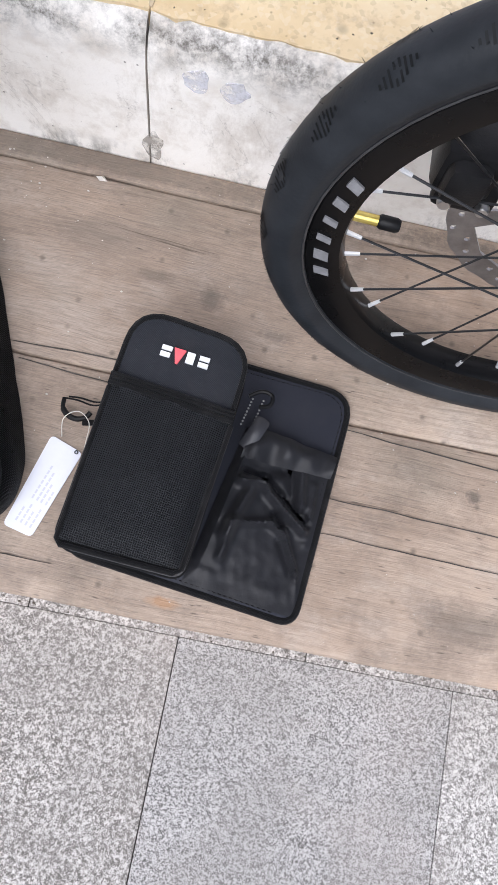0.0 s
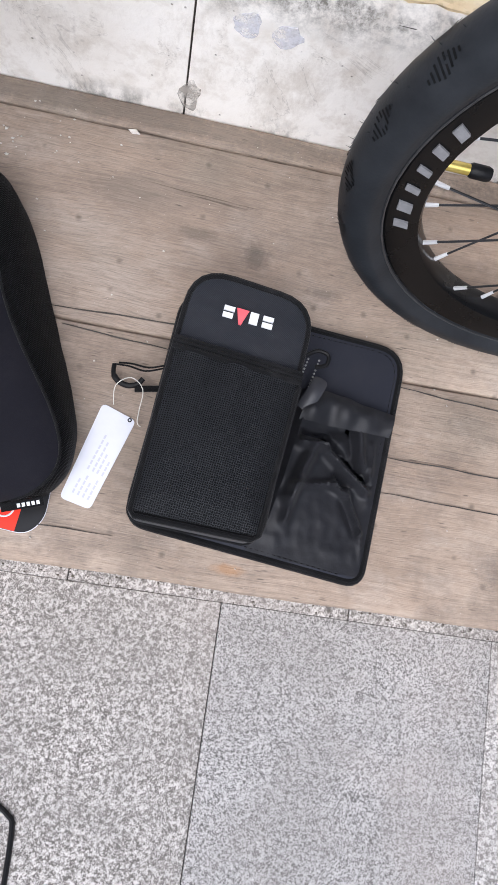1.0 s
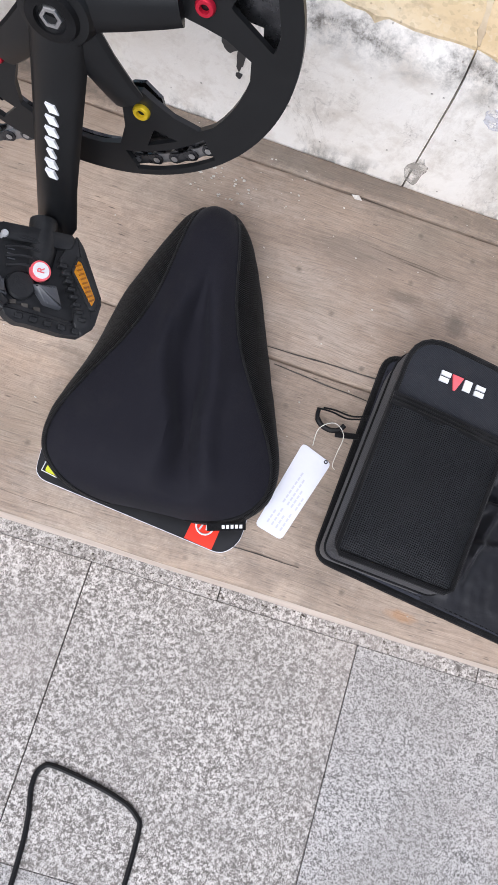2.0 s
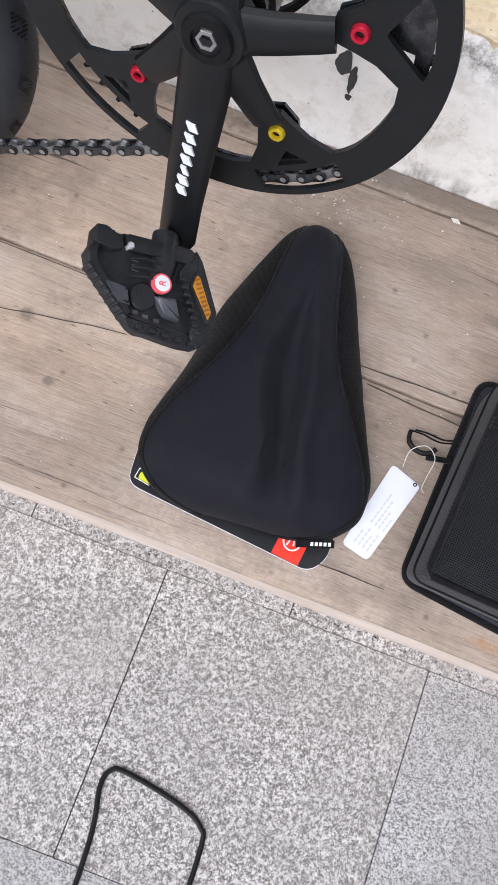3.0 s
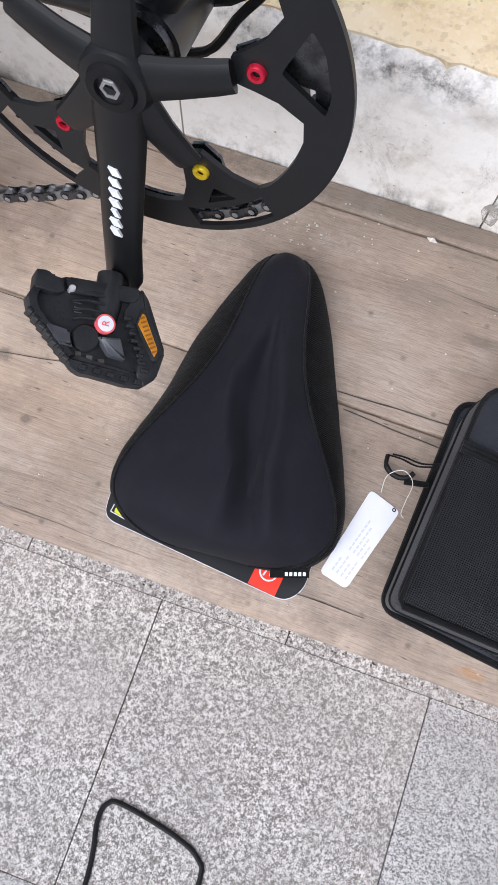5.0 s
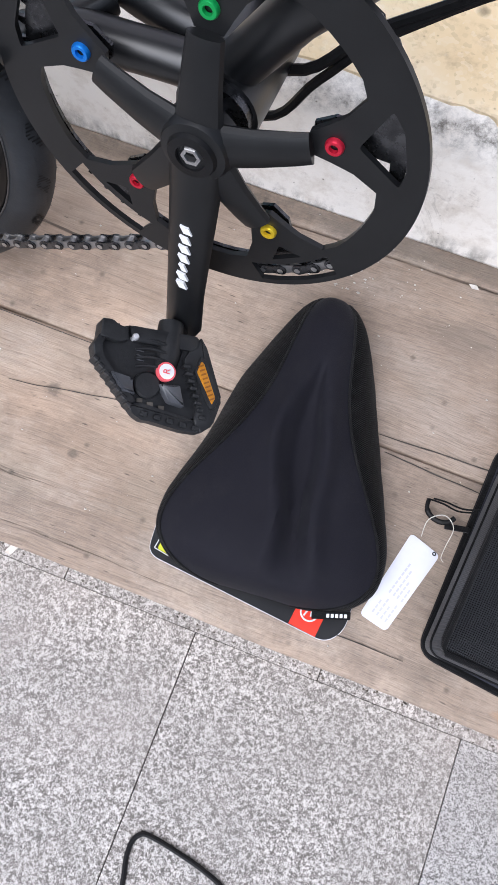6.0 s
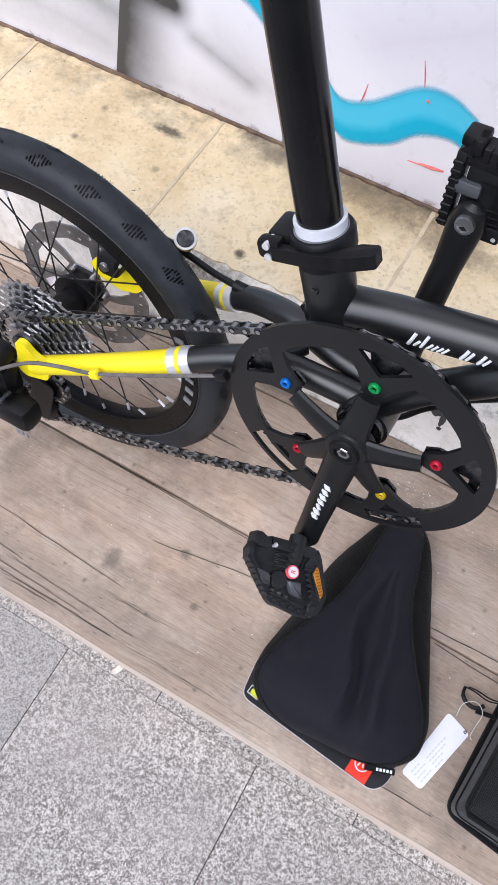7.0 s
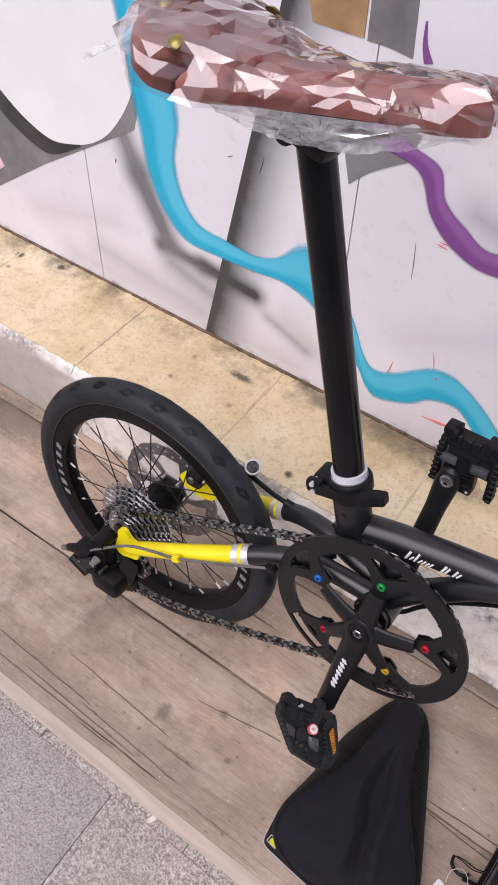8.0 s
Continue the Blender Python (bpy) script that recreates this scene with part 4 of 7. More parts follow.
for x0, y0, x1, y1, w, sd in ((-0.135, 0.3628, -0.022, 0.3665, 0.0013, 1), (-0.125, 0.3500, -0.035, 0.3440, 0.0012, 2), (0.13, 0.3487, 0.30, 0.3395, 0.0012, 3), (0.135, 0.2905, 0.30, 0.2870, 0.0011, 4), (0.13, 0.262, 0.32, 0.258, 0.0010, 5),
                              (-0.90, 0.3545, -0.34, 0.3500, 0.0006, 6), (-0.62, 0.245, -0.44, 0.236, 0.0006, 7), (-0.215, 0.2010, -0.06, 0.1985, 0.0010, 8), (-0.75, 0.1885, -0.42, 0.1860, 0.0006, 9), (-0.80, 0.2150, -0.55, 0.2080, 0.0005, 11), (-0.66, 0.1965, -0.46, 0.1915, 0.0005, 12), (-0.56, 0.2035, -0.40, 0.1980, 0.0004, 13), (-1.0, 0.2190, -0.80, 0.2140, 0.0005, 14), (-0.44, 0.296, -0.32, 0.316, 0.0006, 10)):
    part("crack", sliver(x0, y0, x1, y1, w, sd), JOINT, bench)

# pavement: narrow kerb strip and square pavers
pavement = tagged(part("pavement", slab([(-2.9, -1.18), (3.3, -1.18), (3.3, 0.2), (-2.9, 0.2)], -0.011, -0.005), JOINT),
                  "granite paving of light coarse and grey fine square slabs", "pavement", kind="structure")
cut = [0.0455 + 0.2725 * (k - 11) for k in range(25)]
for j in range(5):
    yb = 0.163 - 0.271 * j
    for i in range(len(cut) - 1):
        off = 0.0 if j == 0 else -0.075 * (j % 2)
        xa, xb = cut[i] + off, cut[i + 1] + off
        if j == 0:
            coarse = i not in (8, 11, 7)
        else:
            coarse = (i * 7 + j * 3) % 5 > 2 and not (j == 1 and i in (9, 10))
        part("paver", box(xa + 0.0005, xb - 0.0005, yb - 0.2707, yb - 0.0002, -0.008, 0.0003 * ((i * 5 + j) % 4), 0.0004, 1), (LIGHT_FINE if (j == 0 and i == 12) else COARSE) if coarse else FINE, pavement)
for i in range(20):
    xa = -2.7 + 0.27 * i - 0.1
    part("kerb_stone", box(xa + 0.0005, xa + 0.2695, 0.1632, 0.205, -0.008, 0.0006, 0.0005, 1), COARSE, pavement)


# ---- bicycle ----
BB = (0.0, 0.264)
bike = thing("folding_bicycle", "black folding bicycle with yellow stays, standing on the wooden bench", "bicycle",
             spot(-0.2564, 0.3672, 0.2050) @ pose(0, 0, 0, 0, 0, -1.15) @ pose(0, 0, 0, -7.43, 0, 0) @ pose(0, 0, 0, 0, -4.32, 0) @ Matrix.Scale(0.992, 4))


def at(bm, x, y, z):
    return moved(bm, Matrix.Translation((x, y, z)))


def wheel(name, m, rear):
    """A wheel about its own hub: rim, tyre, spokes, nipples, hub, disc."""
    rim_prof = [(0.1385, -0.006), (0.1400, -0.0090), (0.149, -0.0108), (0.1590, -0.0115), (0.1605, -0.0105), (0.157, -0.008), (0.154, 0), (0.157, 0.008), (0.1605, 0.0105), (0.1590, 0.0115), (0.149, 0.0108), (0.1400, 0.0090), (0.1385, 0.006), (0.1380, 0)]
    w = part(name, lathe(rim_prof, 72, True), RIM_BLACK, bike, "black deep-section wheel with silver spoke nipples")
    w.matrix_local = m
    ty = []
    for k in range(22):
        a = radians(118 - k * (236 / 21))
        ty.append((0.1712 + 0.0168 * math.cos(a) * (1.0 if math.cos(a) > 0 else 0.75), 0.0170 * math.sin(a)))
    bm = lathe([(0.1570, 0.0085), (0.1605, 0.0108)] + ty[1:-1] + [(0.1605, -0.0108), (0.1570, -0.0085)], 96, True)
    part("tyre", bm, RUBBER, w)
    # tread: ribbed kite-shaped patches on both shoulders, and moulding whiskers
    for s in (-1, 1):
        bm = bmesh.new()

        def strip(a0, a1, lo, hi, lift):
            quad = []
            for ang, sec in ((a0, lo), (a1, lo), (a1, hi), (a0, hi)):
                rad = 0.1712 + (0.0168 + lift) * math.cos(radians(sec))
                quad.append(bm.verts.new((rad * math.cos(radians(ang)), s * (0.0170 + lift) * math.sin(radians(sec)), rad * math.sin(radians(ang)))))
            bm.faces.new(quad)

        for r in range(8):
            u = r / 7
            mid, half = 26 + 14 * u, 4 + 15 * (1 - abs(2 * u - 1))
            strip(0.85 * r - 0.19, 0.85 * r + 0.19, mid - half, mid + half, 0.0006)
        bmesh.ops.solidify(bm, geom=list(bm.faces), thickness=0.0005)
        first_tread = part("tread_patch", bm, TREAD, w, smooth=False)
        for k in range(1, 26):
            c = first_tread.copy()
            scene.collection.objects.link(c)
            c.matrix_basis = Matrix.Rotation(-radians(k * 360 / 26), 4, "Y")
        first_tread.matrix_basis = Matrix.Rotation(radians(7 if s > 0 else 0), 4, "Y")
    verts, faces = [], []
    for k in range(150):
        a = radians(k * 2.4 + random.uniform(-1, 1))
        y = random.choice((-0.012, -0.007, 0.0, 0.006, 0.012))
        r0 = 0.1712 + math.sqrt(max(0, 0.0168 ** 2 - y * y))
        n = Vector((math.cos(a), y / 0.02, math.sin(a))).normalized()
        p0 = Vector((r0 * math.cos(a), y, r0 * math.sin(a)))
        t1, t2 = Vector((-math.sin(a), 0, math.cos(a))) * 0.0003, Vector((0, 0.0003, 0))
        tip = p0 + n * random.uniform(0.0015, 0.0045)
        i = len(verts)
        verts += [p0 + t1, p0 + t2, p0 - t1, tip]
        faces += [(i, i + 1, i + 3), (i + 1, i + 2, i + 3), (i + 2, i, i + 3)]
    me = bpy.data.meshes.new("t")
    me.from_pydata(verts, [], faces)
    bm = bmesh.new()
    bm.from_mesh(me)
    bpy.data.meshes.remove(me)
    tagged(part("whiskers", bm, RUBBER, w), kind="stuff")
    # tyre bead, in a lighter grey that paints the reflected line along the rim
    part("bead_line", merge(tube([(0.1612 * math.cos(radians(q)), -0.0120, 0.1612 * math.sin(radians(q))) for q in range(0, 360, 5)], 0.0007, 6, True), tube([(0.1612 * math.cos(radians(q)), 0.0120, 0.1612 * math.sin(radians(q))) for q in range(0, 360, 5)], 0.0007, 6, True)), BEAD_GLINT, w)
    for k in range(28):
        a = 360 / 28 * k + 3
        side = 1 if k % 2 else -1
        lead = 1 if (k // 2) % 2 else -1
        rx, rz = polar(0.139, a)
        hx, hz = polar(0.022, a + lead * 72)
        s = tube([(hx, side * 0.022, hz), (rx, side * 0.003, rz)], 0.0008, 6)
        part("spoke", s, BLACK_PAINT, w)
        d = (Vector((rx, side * 0.003, rz)) - Vector((hx, side * 0.022, hz))).normalized()
        p = Vector((rx, side * 0.003, rz))
        part("nipple", tube([p - d * 0.0100, p - d * 0.004, p + d * 0.001], [0.0012, 0.0014, 0.0016], 8), SILVER, w)
    hub = lathe([(0.0, -0.044), (0.006, -0.044), (0.006, -0.026), (0.0245, -0.0255), (0.0245, -0.0195), (0.016, -0.018), (0.015, 0.018), (0.0245, 0.0195), (0.0245, 0.0255), (0.006, 0.026), (0.006, 0.044), (0, 0.044)], 28)
    part("hub", hub, BLACK_PLASTIC, w)
    holes = []
    dr = 0.0740 if rear else 0.0805
    dy = 0.038 if rear else 0.030
    for k in range(6):
        b = 60 * k
        holes.append([polar(0.028, b + 6), polar(0.042, b + 12), polar(dr - 0.0165, b + 20), polar(dr - 0.0155, b + 44), polar(dr - 0.0165, b + 66), polar(0.042, b + 58), polar(0.028, b + 50)])
    for k in range(36):
        c = polar(dr - (0.0118 if k % 3 == 0 else (0.0080 if k % 3 == 1 else 0.0042)), k * 10)
        holes.append([(c[0] + 0.0022 * math.cos(t * math.pi / 3), c[1] + 0.0022 * math.sin(t * math.pi / 3)) for t in range(6)])
    out = [polar(dr - 0.0006 + (0.0012 if (k // 2) % 2 else 0), k * 5) for k in range(72)]
    disc = part("brake_disc", plate(out, holes + [[polar(0.014, k * 20) for k in range(18)]], dy, dy + 0.0018), ROTOR, w, "drilled steel brake disc", smooth=False)
    part("disc_carrier", lathe([(0.0150, dy - 0.010), (0.020, dy - 0.004), (0.0205, dy + 0.001), (0.012, dy + 0.001)], 24), BLACK_PLASTIC, w)
    for b in (0, 60, 120, 180, 240, 300):
        c = polar(0.0230, b)
        part("disc_bolt", at(lathe([(0, dy - 0.0055), (0.0022, dy - 0.0055), (0.003, dy - 0.004), (0.003, dy)], 10), c[0], 0, c[1]), STEEL, w)
    # rim lettering as plain bars
    for a0 in ((172, 352) if rear else (165, 345)):
        for k in range(6):
            a = a0 + 30 - 6.3 * k
            for da, r0, r1, dd in ((0, 0.1462, 0.1548, (2.3, 3.0, 1.7, 1.7, 2.3, 2.6)[k]),):
                q = [polar(r0, a + da - dd / 2 + 0.7), polar(r0, a + da + dd / 2 + 0.7), polar(r1, a + da + dd / 2 - 0.7), polar(r1, a + da - dd / 2 - 0.7)]
                yy = -0.0119
                part("lettering_bar", plate(q, [], yy - 0.0004, yy + 0.001), GREY_INK, w, smooth=False)
    return w


INTO = bike.matrix_world.inverted()
REAR_POSE = INTO @ spot(-0.5930, 0.4070, 0.3605) @ pose(0, 0, 0, 0, 0, 0.7) @ pose(0, 0, 0, -7.8, 0, 0) @ Matrix.Scale(1.005, 4)
REAR = (REAR_POSE.translation.x / U, REAR_POSE.translation.z / U)
rear_wheel = wheel("rear_wheel", REAR_POSE, True)
FRONT = spot(0.2317, 0.4148, 0.3665) @ pose(0, 0, 0, 0, 0, 0.2) @ pose(0, 0, 0, -4.3, 0, 0) @ Matrix.Scale(1.033, 4)
front_wheel = wheel("front_wheel", INTO @ FRONT, False)
part("valve", tube([polar(0.138, 178)[:1] + (0,) + polar(0.138, 178)[1:], polar(0.122, 178)[:1] + (0,) + polar(0.122, 178)[1:]], 0.0032, 12), BRASS, front_wheel, "brass valve stem")
part("valve_cap", tube([(polar(r, 178)[0], 0, polar(r, 178)[1]) for r in (0.124, 0.122, 0.113, 0.111)], [0.0030, 0.0042, 0.0042, 0.0034], 12), BLACK_PLASTIC, front_wheel)

# cassette
for k in range(8):
    r = 0.058 - 0.0048 * k
    y = -0.0275 - 0.0036 * k
    teeth = max(11, int(r * 2 * math.pi / 0.0115))
    out = []
    for t in range(teeth):
        for da, dr in ((0.0, -0.0028), (0.32, -0.0026), (0.42, 0.0012), (0.58, 0.0012), (0.68, -0.0026)):
            out.append(polar(r + dr, (t + da) * 360 / teeth))
    slots = [[polar(r * 0.80, b + 4), polar(r * 0.80, b + 40), polar(r * 0.55, b + 36), polar(r * 0.55, b + 8)] for b in range(0, 360, 60)] if r > 0.03 else []
    part("sprocket", plate(out, slots + [[polar(0.012, q * 30) for q in range(12)]], y, y - 0.0016), STEEL, rear_wheel, "steel sprocket", smooth=False)
part("cassette_body", lathe([(0, -0.026), (0.0165, -0.026), (0.0165, -0.056), (0.010, -0.0575), (0, -0.0575)], 20), DARK_STEEL, rear_wheel)

# frame
SEAT = lambda z: -0.0575 - 0.245 * (z - 0.416)
part("seat_tube", tube([(SEAT(z), 0, z) for z in (0.330, 0.334, 0.35, 0.401, 0.406)], [0.0120, 0.0175, 0.0180, 0.0185, 0.0180], 24), BLACK_PAINT, bike)
part("main_tube", tube([(-0.058, 0.002, 0.353), (0.0, 0.006, 0.3645), (0.06, 0.008, 0.3728), (0.40, 0.010, 0.4205)], [0.0160, 0.0152, 0.0150, 0.0150], 28), BLACK_PAINT, bike)
part("seat_gusset", plate(rounded([(-0.066, 0.350), (-0.040, 0.372), (-0.036, 0.352), (-0.05, 0.335)], 0.004), [], -0.006, 0.010), BLACK_PAINT, bike)
part("lower_tube", tube([(0.000, 0, 0.274), (0.035, 0.0, 0.316), (0.085, 0, 0.362), (0.120, 0, 0.382)], 0.0122, 20), BLACK_PAINT, bike)
part("bottom_bracket_shell", at(lathe([(0.016, -0.014), (0.0215, -0.014), (0.0215, 0.046), (0.016, 0.046)], 28, True), 0, 0, BB[1]), BLACK_PAINT, bike)
part("bracket_cup", at(lathe([(0.006, -0.0185), (0.0185, -0.0185), (0.0195, -0.0135), (0.006, -0.0135)], 28, True), 0, 0, BB[1]), DARK_STEEL, bike)
part("bracket_axle", at(lathe([(0, -0.030), (0.008, -0.030), (0.008, 0.058), (0, 0.058)], 16), 0, 0, BB[1]), STEEL, bike)
part("frame_hinge", merge(box(0.108, 0.136, -0.016, 0.030, 0.358, 0.402, 0.006), tube([(0.122, -0.024, 0.380), (0.122, 0.036, 0.380)], 0.008, 16)), BLACK_PAINT, bike)
part("hinge_bolt", at(lathe([(0, -0.0365), (0.004, -0.0365), (0.0055, -0.034), (0.0055, -0.030)], 12), 0.122, 0.010, 0.380), STEEL, bike)
part("head_tube", tube([(0.375, 0.01, 0.47), (0.405, 0.01, 0.39)], 0.020, 20), BLACK_PAINT, bike)

# fork and front brake
fork_to = INTO @ FRONT
fp = [fork_to @ Vector(p) for p in ((0, 0.040 * U, 0), (0, -0.040 * U, 0))]
for s, p in zip((1, -1), fp):
    q = p / U
    part("fork_blade", tube([(0.405, s * 0.018, 0.395), (0.42, s * 0.040, 0.36), (q.x - 0.012, q.y, q.z + 0.07), (q.x, q.y, q.z)], [0.013, 0.013, 0.011, 0.008], 14), BLACK_PAINT, bike)
cal = part("brake_caliper", box(-0.103, -0.068, 0.014, 0.046, 0.016, 0.052, 0.007), BLACK_PLASTIC, front_wheel)
part("caliper_half", box(-0.098, -0.074, 0.006, 0.030, 0.020, 0.048, 0.006), BLACK_PLASTIC, cal)
part("caliper_lug", box(-0.098, -0.062, 0.016, 0.026, 0.006, 0.024, 0.004), BLACK_PLASTIC, cal)
part("caliper_arm", tube([(-0.095, 0.030, 0.046), (-0.101, 0.034, 0.062), (-0.092, 0.036, 0.072)], 0.0045, 10), BLACK_PLASTIC, cal)
for x, z in ((-0.0905, 0.0135), (-0.0690, 0.0140)):
    part("caliper_bolt", at(lathe([(0, 0.0120), (0.0034, 0.0120), (0.0042, 0.0136), (0.0042, 0.020)], 12), x, 0, z), STEEL, cal)
part("hose_fitting", tube([(-0.110, 0.026, 0.048), (-0.098, 0.027, 0.056)], 0.0030, 10), SILVER, cal)

# elevated stays: black at the front, yellow behind
R_STAY = [(-0.012, 0.002, 0.272), (-0.050, 0.000, 0.275), (-0.085, -0.005, 0.278), (-0.128, -0.016, 0.2655), (-0.170, -0.030, 0.2480), (-0.235, -0.047, 0.2215), (-0.300, -0.060, 0.194)]
L_STAY = [(-0.012, -0.004, 0.276), (-0.050, -0.008, 0.282), (-0.085, -0.016, 0.288), (-0.128, -0.028, 0.276), (-0.170, -0.036, 0.2535), (-0.235, -0.048, 0.2225), (-0.300, -0.060, 0.194)]
SIDE = lambda y, side: y if side > 0 else 0.018 - y


def stay(side):
    pts = [Vector((x, SIDE(y, side), z)) for x, y, z in curve_points(R_STAY if side > 0 else L_STAY, 8)]
    black = [p for p in pts if p.x > -0.158]
    rear = [p for p in pts if p.x < -0.150]
    on = lambda x: min(pts, key=lambda p: abs(p.x - x))
    def bit(x0, x1):
        s = (R_STAY if side > 0 else L_STAY)[3:5]
        a, b = [Vector((p[0], SIDE(p[1], side), p[2])) for p in s]
        f = lambda x: a.lerp(b, (x + 0.128) / -0.042)
        return [f(x0), f(x1)]
    part("stay", tube(black, 0.0112, 16), BLACK_PAINT, bike)
    part("stay_band", tube(bit(-0.147, -0.165), 0.0124, 16), SILVER, bike, "silver band between black and yellow")
    part("stay_ring", tube(bit(-0.1545, -0.158), 0.0126, 16), YELLOW, bike)
    part("stay_rear", tube([p for p in rear if p.x < -0.160], [0.0114 - 0.0030 * i / max(1, len(rear) - 1) for i in range(len([p for p in rear if p.x < -0.160]))], 16), YELLOW, bike, "yellow rear stay")
    y0 = SIDE(-0.0605, side)
    d = rounded([(-0.276, 0.209), (-0.293, 0.213), (-0.302, 0.226), (-0.313, 0.222), (-0.314, 0.205), (-0.322, 0.184), (-0.313, 0.174), (-0.284, 0.184)], 0.006)
    part("dropout", plate(d, [], y0 - 0.003, y0 + 0.003), YELLOW, bike)


stay(1)
stay(-1)
part("stay_bridge", tube([(-0.086, -0.003, 0.278), (-0.070, 0.012, 0.284), (-0.088, 0.034, 0.286)], 0.009, 12), BLACK_PAINT, bike)

# seat clamp, shim, post
def along(z, dz0, dz1, r):
    return tube([(SEAT(z + dz0), 0, z + dz0), (SEAT(z + dz1), 0, z + dz1)], r, 28)


CLAMP = Matrix.Translation((SEAT(0.412), 0, 0.412)) @ Matrix.Rotation(radians(-15), 4, "Y")
clamp = part("seat_clamp", moved(merge(moved(lathe([(0.0176, -0.0085), (0.0212, -0.0085), (0.0218, -0.0065), (0.0218, 0.0045), (0.0205, 0.0065), (0.0176, 0.0065)], 32, True), Matrix.Rotation(radians(90), 4, "X")), box(-0.033, -0.012, -0.0135, 0.0125, -0.0075, 0.0068, 0.0028)), CLAMP), BLACK_PLASTIC, bike)
part("clamp_collar", moved(moved(lathe([(0.0160, -0.0165), (0.0188, -0.0165), (0.0193, -0.0145), (0.0188, -0.0055), (0.0160, -0.0055)], 32, True), Matrix.Rotation(radians(90), 4, "X")), CLAMP), BLACK_PLASTIC, clamp)
part("clamp_lever", moved(slab(rounded([(-0.026, -0.0240), (0.004, -0.0250), (0.026, -0.0225), (0.043, -0.0150), (0.043, -0.004), (0.030, -0.006), (0.020, -0.0145), (-0.002, -0.0190), (-0.026, -0.0175)], 0.002), -0.0068, 0.0032, 0.001), CLAMP), BLACK_PLASTIC, clamp)
part("clamp_link", moved(box(-0.036, -0.019, -0.0235, -0.0125, -0.0072, 0.0066, 0.0032), CLAMP), BLACK_PLASTIC, clamp)
for z in (-0.0042, 0.0038):
    part("clamp_bolt", moved(tube([(-0.0275, -0.0248, z), (-0.0275, -0.014, z)], 0.0026, 12), CLAMP), SILVER, clamp)
part("frame_bolt", at(lathe([(0, -0.0205), (0.0022, -0.0205), (0.0027, -0.019), (0.0027, -0.015)], 10), SEAT(0.383), 0, 0.383), DARK_STEEL, bike)
part("post_shim", merge(along(0.418, 0, 0.0065, 0.0166), along(0.4238, 0, 0.0022, 0.0171)), SHIM, bike, "white plastic shim round the post")
part("post_ring", along(0.4145, 0, 0.0045, 0.0178), simple("grey_ring", (0.13, 0.135, 0.145), (0.19, 0.195, 0.205), 40, (0.3, 0.4), bump=0.05), bike)
part("seat_post", along(0.395, -0.05, 0.318, 0.0148), simple("gloss_black_post", (0.005, 0.005, 0.0055), (0.008, 0.008, 0.0085), 12, (0.16, 0.24), bump=0.03, spec=0.22), bike, "glossy black seat post")

# saddle in its clear wrap
def saddle_shell(grow, rough_, drop, nx=40, nu=24):
    """Saddle body, or its film: broad rounded rear, long nose, deep skirt."""
    bm = bmesh.new()
    rows = []
    for i in range(nx + 1):
        t = i / nx
        x = -0.263 - grow + (0.243 + 2 * grow) * t
        hw = 0.060 * max(0.0, 1 - max(0, (t - 0.12)) / 0.66) ** 1.45 + 0.0165
        hw *= min(1.0, (0.02 + t * 5.0)) ** 0.5 * min(1.0, (0.03 + (1 - t) * 9)) ** 0.5
        hw += grow
        top = 0.7545 - 0.003 * t - 0.013 * math.sin(t * math.pi) - 0.014 * max(0.0, 1 - t * 8) ** 1.5 + 0.011 * max(0.0, 1 - t * 2.0) - 0.014 * max(0.0, (t - 0.92) / 0.08) ** 2 + grow
        low = 0.7155 + 0.008 * t ** 1.4 + 0.030 * max(0.0, 1 - t * 3.0) ** 1.5 - drop * (0.35 + 1.5 * math.exp(-((t - 0.66) / 0.20) ** 2))
        row = []
        for k in range(nu + 1):
            a = math.pi * (k + (0.45 * noise.noise((i * 3.7, k * 5.1, 8.0)) if rough_ and 0 < k < nu else 0.0)) / nu
            y = -hw * math.cos(a)
            z = low + (top - low) * math.sin(a) ** 0.62
            q = Vector((x * 24, y * 30 + z * 12, z * 20))
            j = rough_ * (0.5 - 1.6 * abs(noise.noise(q)) + 0.7 * abs(noise.noise(q * 1.9 + Vector((3, 1, 7)))) - 0.3 * abs(noise.noise(q * 4.1)))
            slip = 0.012 * noise.noise((i * 4.3, k * 2.9, 3.0)) if rough_ and 0 < i < nx else 0.0
            row.append(bm.verts.new((x + 0.4 * j + slip, y - j * math.cos(a), z + j)))
        rows.append(row)
    for r, s in zip(rows, rows[1:]):
        for k in range(nu):
            bm.faces.new((r[k], r[k + 1], s[k + 1], s[k]))
    bm.faces.new(rows[0])
    bm.faces.new(rows[-1][::-1])
    return bm


def bmesh_facets(bm):
    bmesh.ops.triangulate(bm, faces=list(bm.faces), quad_method="SHORT_EDGE")
    return bm


saddle = part("saddle", saddle_shell(0.0, 0.0, 0.0), LEATHER, bike, "brown leather saddle still in clear plastic wrap")
for x, y, z, rx in ((-0.2435, -0.016, 0.7580, -70), (-0.2435, 0.016, 0.7580, -110), (-0.205, -0.0520, 0.7480, -50), (-0.205, 0.0520, 0.7480, -130)):
    part("rivet", moved(lathe([(0, -0.0024), (0.004, -0.0018), (0.0060, 0.0), (0, 0.001)], 16), Matrix.Translation((x, y, z)) @ Matrix.Rotation(radians(rx), 4, "X")), RIVET, saddle, "dull brass rivet")
saddle.matrix_local = Matrix.Translation(Vector((-0.120, -0.011, 0.723)) * U) @ Matrix.Scale(1.08, 4) @ Matrix.Translation(Vector((0.128, 0, -0.700)) * U)
